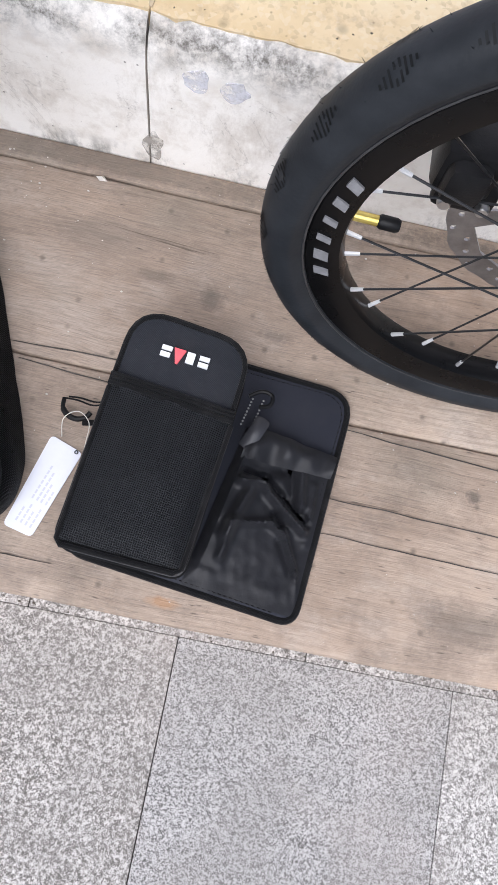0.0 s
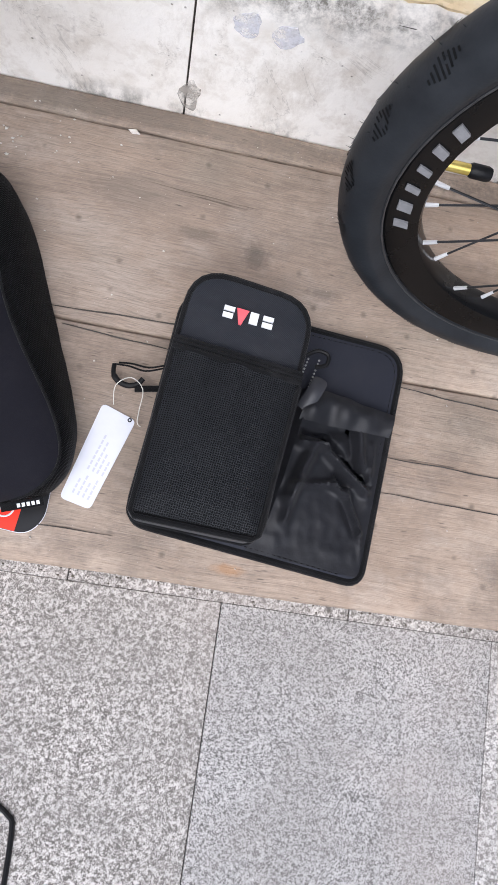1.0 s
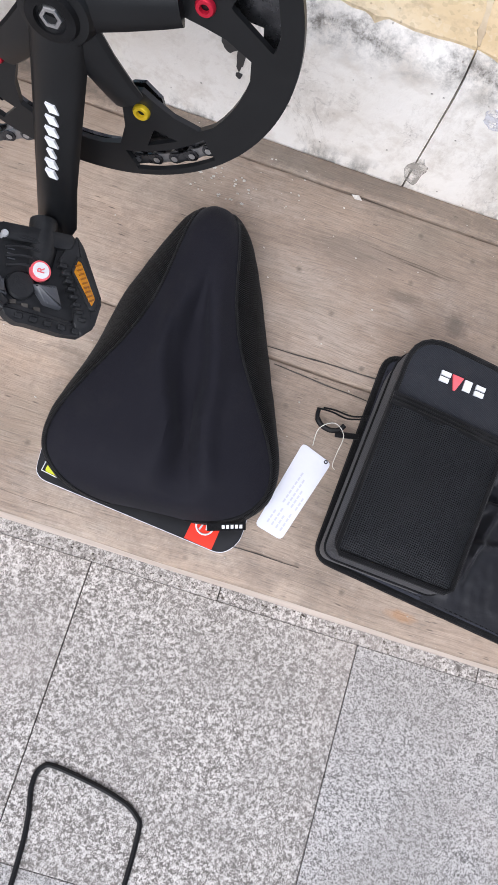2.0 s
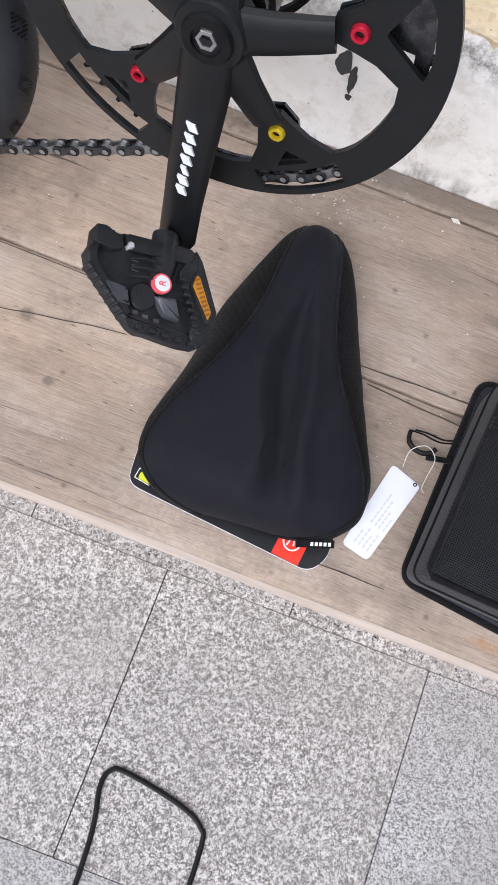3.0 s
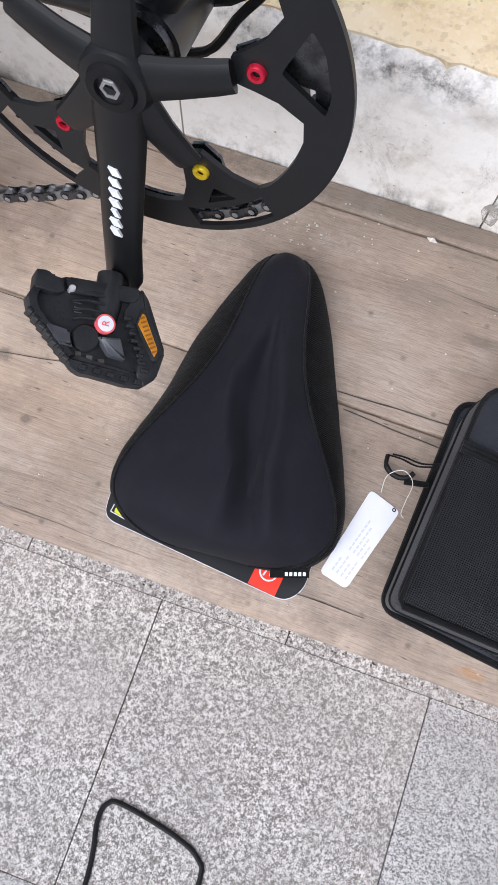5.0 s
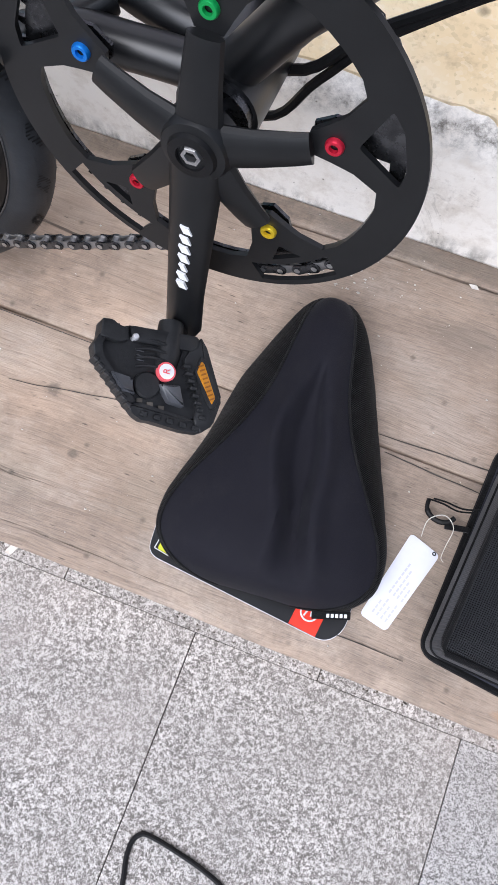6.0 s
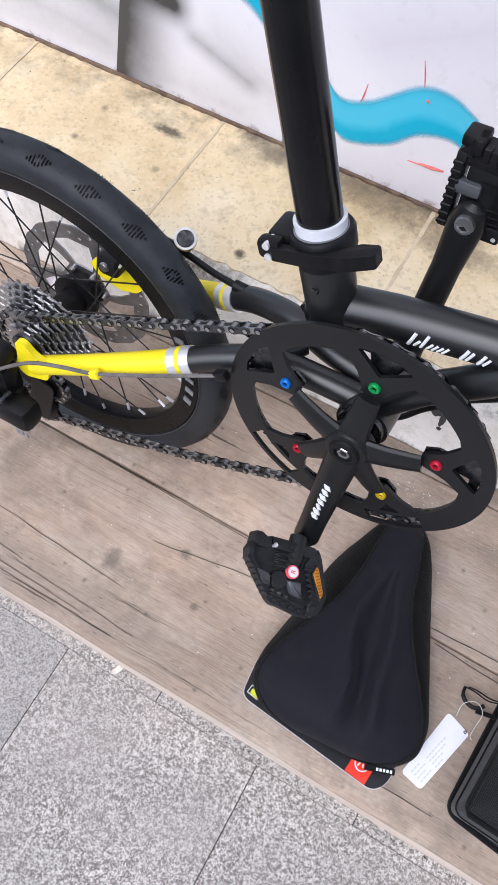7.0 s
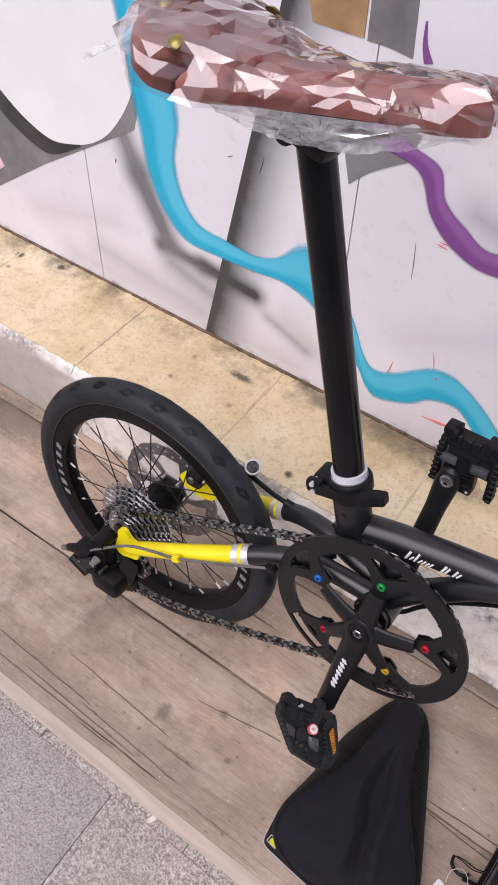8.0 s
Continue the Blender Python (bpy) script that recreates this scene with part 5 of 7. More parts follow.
# emboss of the maker as plain bars
for k in range(6):
    part("lettering_bar", moved(box(-0.0014, 0.0014, -0.0003, 0.0003, -0.0015, 0.0015), Matrix.Translation((-0.074 + 0.0056 * k, -0.0215 + 0.0004 * k, 0.7335 + 0.0002 * k)) @ Matrix.Rotation(radians(-12), 4, "X") @ Matrix.Rotation(radians(-8), 4, "Y")), DULL_FOIL, saddle, smooth=False)
part("plastic_wrap", bmesh_facets(saddle_shell(0.0045, 0.0046, 0.004, 27, 17)), WRAP, saddle, "clear creased plastic film", smooth=False)
# the loose crumpled skirt of the film
bm = bmesh.new()
rows = []
for i in range(41):
    t = i / 40
    x = -0.185 + 0.158 * t
    hang = 0.006 + 0.017 * math.sin(math.pi * min(1.0, t * 1.05)) ** 0.8
    row = []
    for k in range(9):
        u = k / 8
        q = Vector((x * 60, u * 2.2, 3.0))
        wob = 0.0045 * u * noise.noise(q) + 0.0025 * u * noise.noise(q * 2.7)
        y = -(0.017 + 0.036 * max(0.0, 1 - t * 1.15)) + 0.010 * u + wob
        z = 0.7180 + 0.008 * (t * 0.7 + 0.3) ** 1.4 - hang * u + 0.002 * u * noise.noise(q * 1.7)
        row.append(bm.verts.new((x + wob, y, z)))
    rows.append(row)
for r, s in zip(rows, rows[1:]):
    for k in range(8):
        bm.faces.new((r[k], r[k + 1], s[k + 1], s[k]))
part("film_skirt", bmesh_facets(bm), WRAP_MILK, saddle, "milky crumpled edge of the film", smooth=False)
# loose end of the film behind the saddle
bm = bmesh.new()
rows = []
for i in range(15):
    t = i / 14
    row = []
    for k in range(11):
        u = k / 10
        q = Vector((t * 3.1, u * 4.7, 9.0))
        j = noise.noise(q) + 0.5 * noise.noise(q * 2.3)
        row.append(bm.verts.new((-0.243 - 0.040 * t + 0.014 * (u - 0.5) * t + 0.006 * j * t, -0.050 + 0.085 * u + 0.005 * j, 0.744 - 0.010 * t + 0.010 * j * t - 0.016 * abs(u - 0.6))))
    rows.append(row)
for r, s in zip(rows, rows[1:]):
    for k in range(10):
        bm.faces.new((r[k], r[k + 1], s[k + 1], s[k]))
part("film_end", bmesh_facets(bm), WRAP_MILK, saddle, "loose milky end of the film", smooth=False)
part("saddle_rail", merge(*[tube([(-0.205, s * 0.022, 0.722), (-0.15, s * 0.022, 0.708), (-0.09, s * 0.022, 0.712), (-0.05, s * 0.012, 0.726)], 0.0035, 8) for s in (-1, 1)]), STEEL, saddle)
part("saddle_clamp", merge(box(-0.165, -0.100, -0.023, 0.023, 0.700, 0.714, 0.005), moved(box(-0.030, 0.014, -0.014, 0.014, -0.008, 0.010, 0.006), Matrix.Translation((-0.128, 0, 0.694)) @ Matrix.Rotation(radians(18), 4, "Y")), tube([(-0.138, -0.028, 0.704), (-0.138, 0.028, 0.704)], 0.008, 14)), BLACK_PLASTIC, saddle)

# crankset with guard ring
ARMS = [12 + 72 * k for k in range(5)]
GY = -0.026
spider = [lathe([(0, -0.044), (0.010, -0.044), (0.0165, -0.0425), (0.019, -0.038), (0.019, -0.028), (0, -0.028)], 28)]
cr = -96.5
pr = [(polar(r, cr)[0], y, polar(r, cr)[1]) for r, y in ((0.0, -0.036), (0.03, -0.038), (0.07, -0.043), (0.11, -0.048), (0.143, -0.050), (0.156, -0.050))]
spider.append(tube(pr, [0.0145, 0.0140, 0.0128, 0.0118, 0.0120, 0.0075], 16, flat=0.62, up=(0, 1, 0)))
crank = part("crankset", at(merge(*spider), 0, 0, BB[1]), ANODISED, bike, "satin black right crank and five-arm spider")
for a in ARMS:
    p = [(polar(r, a)[0], y, polar(r, a)[1]) for r, y in ((0.010, -0.036), (0.030, -0.035), (0.048, -0.0325), (0.0555, -0.031))]
    part("spider_arm", at(tube(p, [0.0125, 0.0105, 0.0092, 0.0086], 12, flat=0.45, up=(0, 1, 0)), 0, 0, BB[1]), ANODISED, crank)
inner, tri = [], []
for a in ARMS:
    inner += [polar(0.0865, a - 17), polar(0.074, a - 12), polar(0.064, a - 9.5), polar(0.055, a - 7), polar(0.053, a), polar(0.055, a + 7), polar(0.064, a + 9.5), polar(0.074, a + 12), polar(0.0865, a + 17)]
    inner += [polar(0.0885, a + q) for q in range(23, 50, 5)]
    if a in (ARMS[3], ARMS[4]):
        tri.append([polar(0.0915, a + q) for q in range(-16, 17, 4)] + [polar(0.1048, a + q) for q in range(14, -15, -4)])
        tri.append(rounded([polar(0.0775, a), polar(0.0875, a + 6.5), polar(0.0875, a - 6.5)], 0.001, 2))
        continue
    tri.append(rounded([polar(0.0765, a), polar(0.0960, a + 12.5), polar(0.0985, a + 6), polar(0.0985, a - 6), polar(0.0960, a - 12.5)], 0.002, 2))
outer = [polar(0.1085, q * 3) for q in range(120)]
g = plate(outer, [inner] + tri, GY - 0.0016, GY + 0.0016)
part("guard_ring", at(g, 0, 0, BB[1]), ANODISED, crank, "flat black chain guard ring with cut-outs")
teeth = []
for t in range(52):
    for da, dr in ((0.0, -0.0035), (0.3, -0.0035), (0.42, 0.0015), (0.58, 0.0015), (0.7, -0.0035)):
        teeth.append(polar(0.1000 + dr, (t + da) * 360 / 52))
inner2 = []
for a in ARMS:
    inner2 += [polar(0.0905, a - 18), polar(0.0890, a - 8), polar(0.074, a - 6), polar(0.066, a - 9), polar(0.055, a - 7), polar(0.053, a), polar(0.055, a + 7), polar(0.066, a + 9), polar(0.074, a + 6), polar(0.0890, a + 8), polar(0.0905, a + 18)]
    inner2 += [polar(0.0910, a + q) for q in range(23, 50, 6)]
part("chainring", at(plate(teeth, [inner2], GY + 0.0045, GY + 0.0065), 0, 0, BB[1]), DARK_STEEL, crank, smooth=False)
for a, mtl in zip(ARMS, (RED_ANO, GREEN_ANO, BLUE_ANO, RED_ANO, GOLD_ANO)):
    c = polar(0.0655, a)
    b = lathe([(0.0019, GY - 0.0022), (0.0023, GY - 0.0040), (0.0039, GY - 0.0040), (0.0046, GY - 0.0030), (0.0047, GY + 0.002), (0, GY + 0.002), (0.0, GY - 0.0022)], 18)
    part("ring_bolt", at(b, c[0], 0, BB[1] + c[1]), mtl, crank, "coloured anodised chainring bolt")
part("axle_bolt", at(lathe([(0, -0.0438), (0.0030, -0.0438), (0.0034, -0.0455), (0.0052, -0.0455), (0.0062, -0.0440), (0.0062, -0.040)], 6), 0, 0, BB[1]), STEEL, crank, smooth=False)
part("axle_cap", at(lathe([(0.0072, -0.0440), (0.0075, -0.0462), (0.0118, -0.0458), (0.0128, -0.0435)], 28), 0, 0, BB[1]), BLACK_PLASTIC, crank)
# crank mark as plain bars
for k in range(7):
    r = 0.050 + 0.0072 * k
    c, n = polar(r, cr), polar(1, cr + 90)
    y = -0.038 - 0.125 * (r - 0.03) - 0.0090
    e = polar(1.0, cr)
    wide = (0.0025, 0.0024, 0.0026, 0.0025, 0.0016, 0.0025, 0.0024)[k]
    for lo, hi, half in ((-0.0027, 0.0027, wide),):
        q = [(c[0] + n[0] * sx * half + e[0] * sz + n[0] * 0.0012 * sz / 0.0028, BB[1] + c[1] + n[1] * sx * half + e[1] * sz) for sx, sz in ((-1, lo), (1, lo), (1, hi), (-1, hi))]
        part("lettering_bar", plate(q, [], y, y + 0.004), WHITE_INK, crank, smooth=False)
# left crank
ca = cr + 180
pl = [(polar(r, ca)[0], y, polar(r, ca)[1]) for r, y in ((0.0, 0.054), (0.05, 0.056), (0.11, 0.058), (0.150, 0.058), (0.163, 0.058), (0.166, 0.058))]
left_crank = part("left_crank", at(tube(pl, [0.0135, 0.0112, 0.0105, 0.0128, 0.0090, 0.0030], 16, flat=0.62, up=(0, 1, 0)), 0, 0, BB[1]), ANODISED, bike)
lp = polar(0.1535, ca)
part("pedal_axle_end", at(lathe([(0, 0.0505), (0.0042, 0.0505), (0.0048, 0.0490), (0.0062, 0.0490), (0.0068, 0.0510), (0.0068, 0.056)], 18), lp[0], 0, BB[1] + lp[1]), STEEL, left_crank)


def pedal(m, label, kx, ky, hooks):
    """A folding platform pedal; it reaches along -y from the crank."""
    def bit(name, bm, material, parent, text="", smooth=True):
        for v in bm.verts:
            v.co.x *= 1 + 0.7 * v.co.y
        return part(name, bm, material, parent, text, smooth)

    bits = [box(-0.020, 0.022, -0.080, -0.014, -0.0095, 0.0080, 0.003), tube([(0, -0.014, 0), (0, -0.070, 0)], 0.0122, 14), box(-0.020, 0.024, -0.030, -0.013, -0.008, 0.0110, 0.003), box(-0.036, -0.018, -0.080, -0.046, -0.0095, 0.0060, 0.002)]
    body = bit("pedal", merge(*bits), BLACK_PLASTIC, bike, label)
    body.matrix_local = m @ Matrix.Diagonal((kx, ky, kx, 1))
    bit("cage_side", box(-0.043, -0.035, -0.088, -0.018, -0.0105, 0.0105, 0.002), BLACK_PLASTIC, body)
    bit("cage_side", box(0.025, 0.034, -0.092, -0.014, -0.011, 0.011, 0.002), BLACK_PLASTIC, body)
    bit("cage_end", merge(slab(rounded([(-0.041, -0.084), (-0.030, -0.0965), (0.028, -0.0985), (0.034, -0.090), (0.034, -0.080), (-0.041, -0.078)], 0.003), -0.011, 0.0085, 0.001)), BLACK_PLASTIC, body)
    for x0, x1, y0, y1 in hooks:
        bit("hook", merge(box(x0, x1, y0, y1, -0.010, 0.0105, 0.003), box(x0, x0 + 0.010, y0, y1 + 0.004, -0.006, 0.013, 0.003)), BLACK_PLASTIC, body)
    for i in range(8):
        y = -0.084 + 0.0088 * i
        bit("grip_tooth", box(0.0255, 0.0345, y, y + 0.0044, 0.0100, 0.0132, 0.0008, 1), BLACK_PLASTIC, body)
        bit("grip_tooth", box(-0.0455, -0.0385, y, y + 0.0044, -0.006, 0.0122, 0.0008, 1), BLACK_PLASTIC, body)
    for i in range(5):
        x = -0.030 + 0.0125 * i
        bit("grip_tooth", box(x, x + 0.0065, -0.1000 - 0.001 * (i % 2), -0.088, 0.003, 0.0105, 0.0008, 1), BLACK_PLASTIC, body)
    for i in range(4):
        bit("rib", tube(curve_points([(-0.016, -0.026 - 0.0065 * i, 0.0092), (-0.006, -0.028 - 0.0065 * i, 0.0118), (0.006, -0.028 - 0.0065 * i, 0.0128), (0.018, -0.026 - 0.0065 * i, 0.0104)], 4), 0.0009, 6), BLACK_PLASTIC, body)
    for x, w in ((-0.034, 0.022), (0.006, 0.022)):
        bit("catch", box(x, x + w, -0.0665, -0.0535, 0.004, 0.0125, 0.002), CATCH, body)
    bit("pin_hole", at(moved(lathe([(0, -0.0116), (0.0020, -0.0116), (0.0020, -0.0100), (0, -0.0100)], 12), Matrix.Rotation(radians(-90), 4, "X")), -0.0155, -0.0195, 0), SILVER, body)
    return body


CATCH = simple("grey_catch", (0.038, 0.040, 0.046), (0.065, 0.068, 0.075), 40, (0.26, 0.34))


def right_pedal():
    """The folding pedal on the right crank: drawn about its sticker, x across, y towards the crank, z up from its face."""
    m = INTO @ (Matrix.Translation(Vector((-0.2755, 0.2936, 0.3482)) * U) @ pose(0, 0, 0, 0, 0, -1.15) @ pose(0, 0, 0, -7.43, 0, 0) @ pose(0, 0, 0, 0, -4.32, 0) @ pose(0, 0, 0, 0, 0, 22) @ pose(0, 0, 0, 16, 0, 0) @ pose(0, 0, 0, 0, 28, 0))
    core = slab(rounded([(-0.0236, 0.0272), (0.0130, 0.0262), (0.0242, 0.0252), (0.0215, 0.0080), (0.0205, -0.0265), (-0.0190, -0.0235), (-0.0395, 0.0040), (-0.0400, 0.0130)], 0.0020), -0.012, -0.0045, 0.0015)
    barrel = tube([(0.0064, 0.0330, -0.0085), (0.0040, 0.0150, -0.0080), (0.0000, -0.0020, -0.0090)], [0.0078, 0.0088, 0.0080], 18)
    shoulder = slab(rounded([(-0.0225, 0.0262), (0.0225, 0.0240), (0.0200, 0.0150), (-0.0205, 0.0170)], 0.003), -0.010, -0.0008, 0.0012)
    body = part("pedal", merge(core, barrel, shoulder), PEDAL, bike, "black folding platform pedal with amber reflector")
    body.matrix_local = m
    part("cage_side", slab(rounded([(-0.0398, 0.0200), (-0.0444, 0.0122), (-0.0428, 0.0042), (-0.0225, -0.0222), (-0.0183, -0.0188), (-0.0382, 0.0058), (-0.0392, 0.0125), (-0.0350, 0.0190)], 0.0006, 2), -0.0105, 0.0004, 0.0006), PEDAL, body)
    part("hook", slab(rounded([(-0.0392, 0.0280), (-0.0330, 0.0276), (-0.0298, 0.0250), (-0.0240, 0.0240), (-0.0238, 0.0165), (-0.0292, 0.0150), (-0.0405, 0.0172)], 0.0008, 2), -0.013, 0.0014, 0.0007), PEDAL, body)
    part("cage_side", slab(rounded([(0.0240, 0.0250), (0.0278, 0.0172), (0.0374, -0.0134), (0.0312, -0.0300), (0.0235, -0.0352), (0.0190, -0.0290), (0.0212, -0.0120), (0.0120, 0.0085), (0.0160, 0.0150)], 0.0018, 3), -0.0130, -0.0015, 0.0012), PEDAL, body)
    part("cage_end", slab(rounded([(-0.0236, -0.0200), (-0.0185, -0.0268), (-0.0137, -0.0297), (-0.0087, -0.0300), (0.0118, -0.0344), (0.0235, -0.0352), (0.0255, -0.0285), (0.0050, -0.0238), (-0.0140, -0.0192)], 0.0015, 3), -0.0105, -0.0030, 0.0012), PEDAL, body)
    for k in range(7):
        x, y = -0.0430 + 0.0033 * k, 0.0040 - 0.0042 * k
        part("grip_tooth", moved(box(-0.0014, 0.0024, -0.0012, 0.0012, -0.009, 0.0016, 0.0005, 1), Matrix.Translation((x, y, 0)) @ Matrix.Rotation(radians(-38), 4, "Z")), PEDAL, body)
    for k in range(8):
        x, y = 0.0140 + 0.0014 * k, 0.0050 - 0.0044 * k
        part("grip_tooth", moved(box(-0.0024, 0.0022, -0.0011, 0.0011, -0.006, 0.0010, 0.0005, 1), Matrix.Translation((x, y, 0)) @ Matrix.Rotation(radians(-6), 4, "Z")), PEDAL, body)
    for k in range(5):
        x, y = -0.0125 + 0.0082 * k, -0.0258 - 0.0016 * k
        part("grip_tooth", moved(box(-0.0022, 0.0022, -0.0015, 0.0015, -0.008, -0.0012, 0.0005, 1), Matrix.Translation((x, y, 0)) @ Matrix.Rotation(radians(-12), 4, "Z")), PEDAL, body)
    part("boss", at(moved(lathe([(0, -0.0006), (0.0072, -0.0009), (0.0082, -0.0022), (0.0082, -0.010)], 28), Matrix.Rotation(radians(90), 4, "X")), -0.0108, -0.0085, 0), PEDAL, body)
    for k in range(4):
        y = 0.0005 + 0.0052 * k
        part("rib", tube(curve_points([(-0.0180, y + 0.0018, -0.0030), (-0.0100, y + 0.0026, -0.0012), (-0.0020, y + 0.0012, -0.0004), (0.0050, y - 0.0010, -0.0018)], 4), 0.0008, 6), PEDAL, body)
    part("catch", slab(rounded([(-0.0344, -0.0028), (-0.0212, -0.0058), (-0.0188, -0.0155), (-0.0280, -0.0140)], 0.0012, 3), -0.009, 0.0012, 0.0016), CATCH, body, "grey shiny catch")
    part("catch", slab(rounded([(-0.0046, -0.0076), (0.0092, -0.0072), (0.0120, -0.0205), (0.0020, -0.0182)], 0.0012, 3), -0.009, 0.0012, 0.0016), CATCH, body, "grey shiny catch")
    for x, y in ((-0.0150, -0.0178), (-0.0085, -0.0196), (-0.0015, -0.0212)):
        part("recess", box(x - 0.0018, x + 0.0018, y - 0.0012, y + 0.0012, -0.006, -0.0032), JOINT, body)
    for k in range(3):
        part("lettering_bar", moved(box(-0.0022, 0.0022, -0.0003, 0.0003, -0.0001, 0.0003), Matrix.Translation((-0.0150, 0.0120 - 0.0028 * k, -0.0034)) @ Matrix.Rotation(radians(-6), 4, "Z")), CATCH, body, smooth=False)
    # silver dot standing in for the brightness seen through a small hole
    part("pin", at(moved(lathe([(0, 0.0022), (0.0016, 0.0022), (0.0022, 0.0010), (0.0022, -0.004)], 12), Matrix.Rotation(radians(90), 4, "X")), -0.0188, 0.0195, -0.0015), SILVER, body)
    holder = part("reflector_holder", slab(rounded([(0.0226, 0.0118), (0.0258, 0.0108), (0.0348, -0.0122), (0.0322, -0.0200), (0.0284, -0.0196), (0.0186, 0.0022)], 0.0012, 3), -0.010, 0.0006, 0.0008), PEDAL, body)
    part("reflector", slab(rounded([(0.0226, 0.0088), (0.0242, 0.0080), (0.0318, -0.0132), (0.0297, -0.0175), (0.0198, 0.0020)], 0.0008, 3), -0.004, 0.0012, 0.0004), AMBER, holder, "amber pedal reflector", smooth=False)
    for k in range(9):
        x, y = 0.0222 + 0.00088 * k, 0.0058 - 0.0025 * k
        part("reflector_rib", moved(box(-0.0017, 0.0017, -0.0005, 0.0005, 0.0010, 0.0019), Matrix.Translation((x, y, 0)) @ Matrix.Rotation(radians(22), 4, "Z")), REFLECTOR_RIB, holder, smooth=False)
    face = Matrix.Rotation(radians(90), 4, "X")
    part("sticker", moved(lathe([(0, 0.0014), (0.0058, 0.0014), (0.0058, -0.002), (0, -0.002)], 28), face), PINK_INK, body, "round pink and white sticker")
    part("sticker_face", moved(lathe([(0, 0.0018), (0.0047, 0.0018), (0.0047, 0.0012), (0, 0.0012)], 28), face), WHITE_INK, body)
    cu = bpy.data.curves.new("mark", "FONT")
    cu.body, cu.size, cu.align_x, cu.align_y, cu.extrude = "R", 0.0060 * U, "CENTER", "CENTER", 0.0002
    tmp = bpy.data.objects.new("mark", cu)
    me = bpy.data.meshes.new_from_object(tmp)
    bpy.data.objects.remove(tmp)
    me.materials.append(PINK_INK)
    r = new("letter", me)
    r.parent = body
    r.matrix_local = spot(0.0, 0.0, 0.0020, 0, 0, 80)
    return m


NEAR = right_pedal()
joint = NEAR @ (Vector((0.0064, 0.0290, -0.0085)) * U) / U
pe = polar(0.147, cr)
part("pedal_axle", tube([(pe[0], -0.046, BB[1] + pe[1]), (pe[0] * 0.5 + joint.x * 0.5, -0.058, (BB[1] + pe[1] + joint.z) / 2), tuple(joint)], [0.0070, 0.0070, 0.0068], 14), BLACK_PLASTIC, bike)
pedal(spot(0.0235, 0.0700, 0.391) @ pose(0, 0, 0, -90, 0, 0) @ pose(0, 0, 0, 0, 180, 0), "black folding platform pedal folded up", 0.80, 0.72, [(-0.043, -0.021, -0.108, -0.096), (0.014, 0.034, -0.108, -0.096)])

# chain: links along the upper run, round the ring and along the lower run
CY = GY + 0.0055
ring_r = 0.1008
cogr = 0.036
cog_y = -0.035
jockey = (-0.328, 0.100)
path = [Vector((REAR[0], cog_y, REAR[1] + cogr))]
top_a = 98
for i in range(1, 16):
    t = i / 16
    e = polar(ring_r, top_a)
    path.append(path[0].lerp(Vector((e[0], CY, BB[1] + e[1])), t))
for a in range(top_a, -102, -6):
    e = polar(ring_r, a)
    path.append(Vector((e[0], CY, BB[1] + e[1])))
e = polar(ring_r, -103)
start = Vector((e[0], CY, BB[1] + e[1]))
for i in range(0, 20):
    t = i / 20
    p = start.lerp(Vector((jockey[0], -0.042, jockey[1] - 0.022)), t)
    p.z -= 0.010 * math.sin(math.pi * t)
    path.append(p)
for a in range(-90, -280, -30):
    path.append(Vector((jockey[0] + 0.022 * math.cos(radians(a)), -0.046, jockey[1] + 0.022 * math.sin(radians(a)))))
for a in range(-60, 100, 20):
    path.append(Vector((-0.308 + 0.022 * math.cos(radians(a)), -0.045, 0.146 + 0.022 * math.sin(radians(a)))))
for a in range(-90, -271, -20):
    path.append(Vector((REAR[0] + cogr * math.cos(radians(a)), cog_y, REAR[1] + cogr * math.sin(radians(a)))))
chain = part("chain", tube(path, 0.0012, 6), DARK_STEEL, bike, "dark steel chain")


def link_mesh(wide):
    y = 0.0026 if wide else 0.0017
    out = [(0.0037 * math.cos(radians(q)) + 0.0057, 0.0037 * math.sin(radians(q))) for q in range(-80, 81, 32)]
    o = out + [(0, 0.0027)] + [(-x, z) for x, z in out[::-1]] + [(0, -0.0027)]
    bm = merge(plate(o, [], -y - 0.001, -y), plate(o, [], y, y + 0.001))
    if wide:
        for s in (-1, 1):
            bm = merge(bm, tube([(s * 0.0058, -y - 0.0016, 0), (s * 0.0058, y + 0.0016, 0)], 0.0019, 8))
    else:
        for s in (-1, 1):
            bm = merge(bm, tube([(s * 0.0058, -y, 0), (s * 0.0058, y, 0)], 0.0033, 8))
    return bm


outer_link = part("link", link_mesh(True), DARK_STEEL, chain)
outer_link.data.materials.append(STEEL)
for f in outer_link.data.polygons:
    if abs(f.center.y) > 0.0039 * U:
        f.material_index = 1
inner_link = part("link", link_mesh(False), ROTOR, chain)
step = 0.01155
lens = [0.0]
for a, b in zip(path, path[1:]):
    lens.append(lens[-1] + (b - a).length)
total = lens[-1]
count = int(total / step)


def on_path(d):
    for i in range(len(path) - 1):
        if d <= lens[i + 1] or i == len(path) - 2:
            return path[i].lerp(path[i + 1], (d - lens[i]) / max(1e-9, lens[i + 1] - lens[i]))


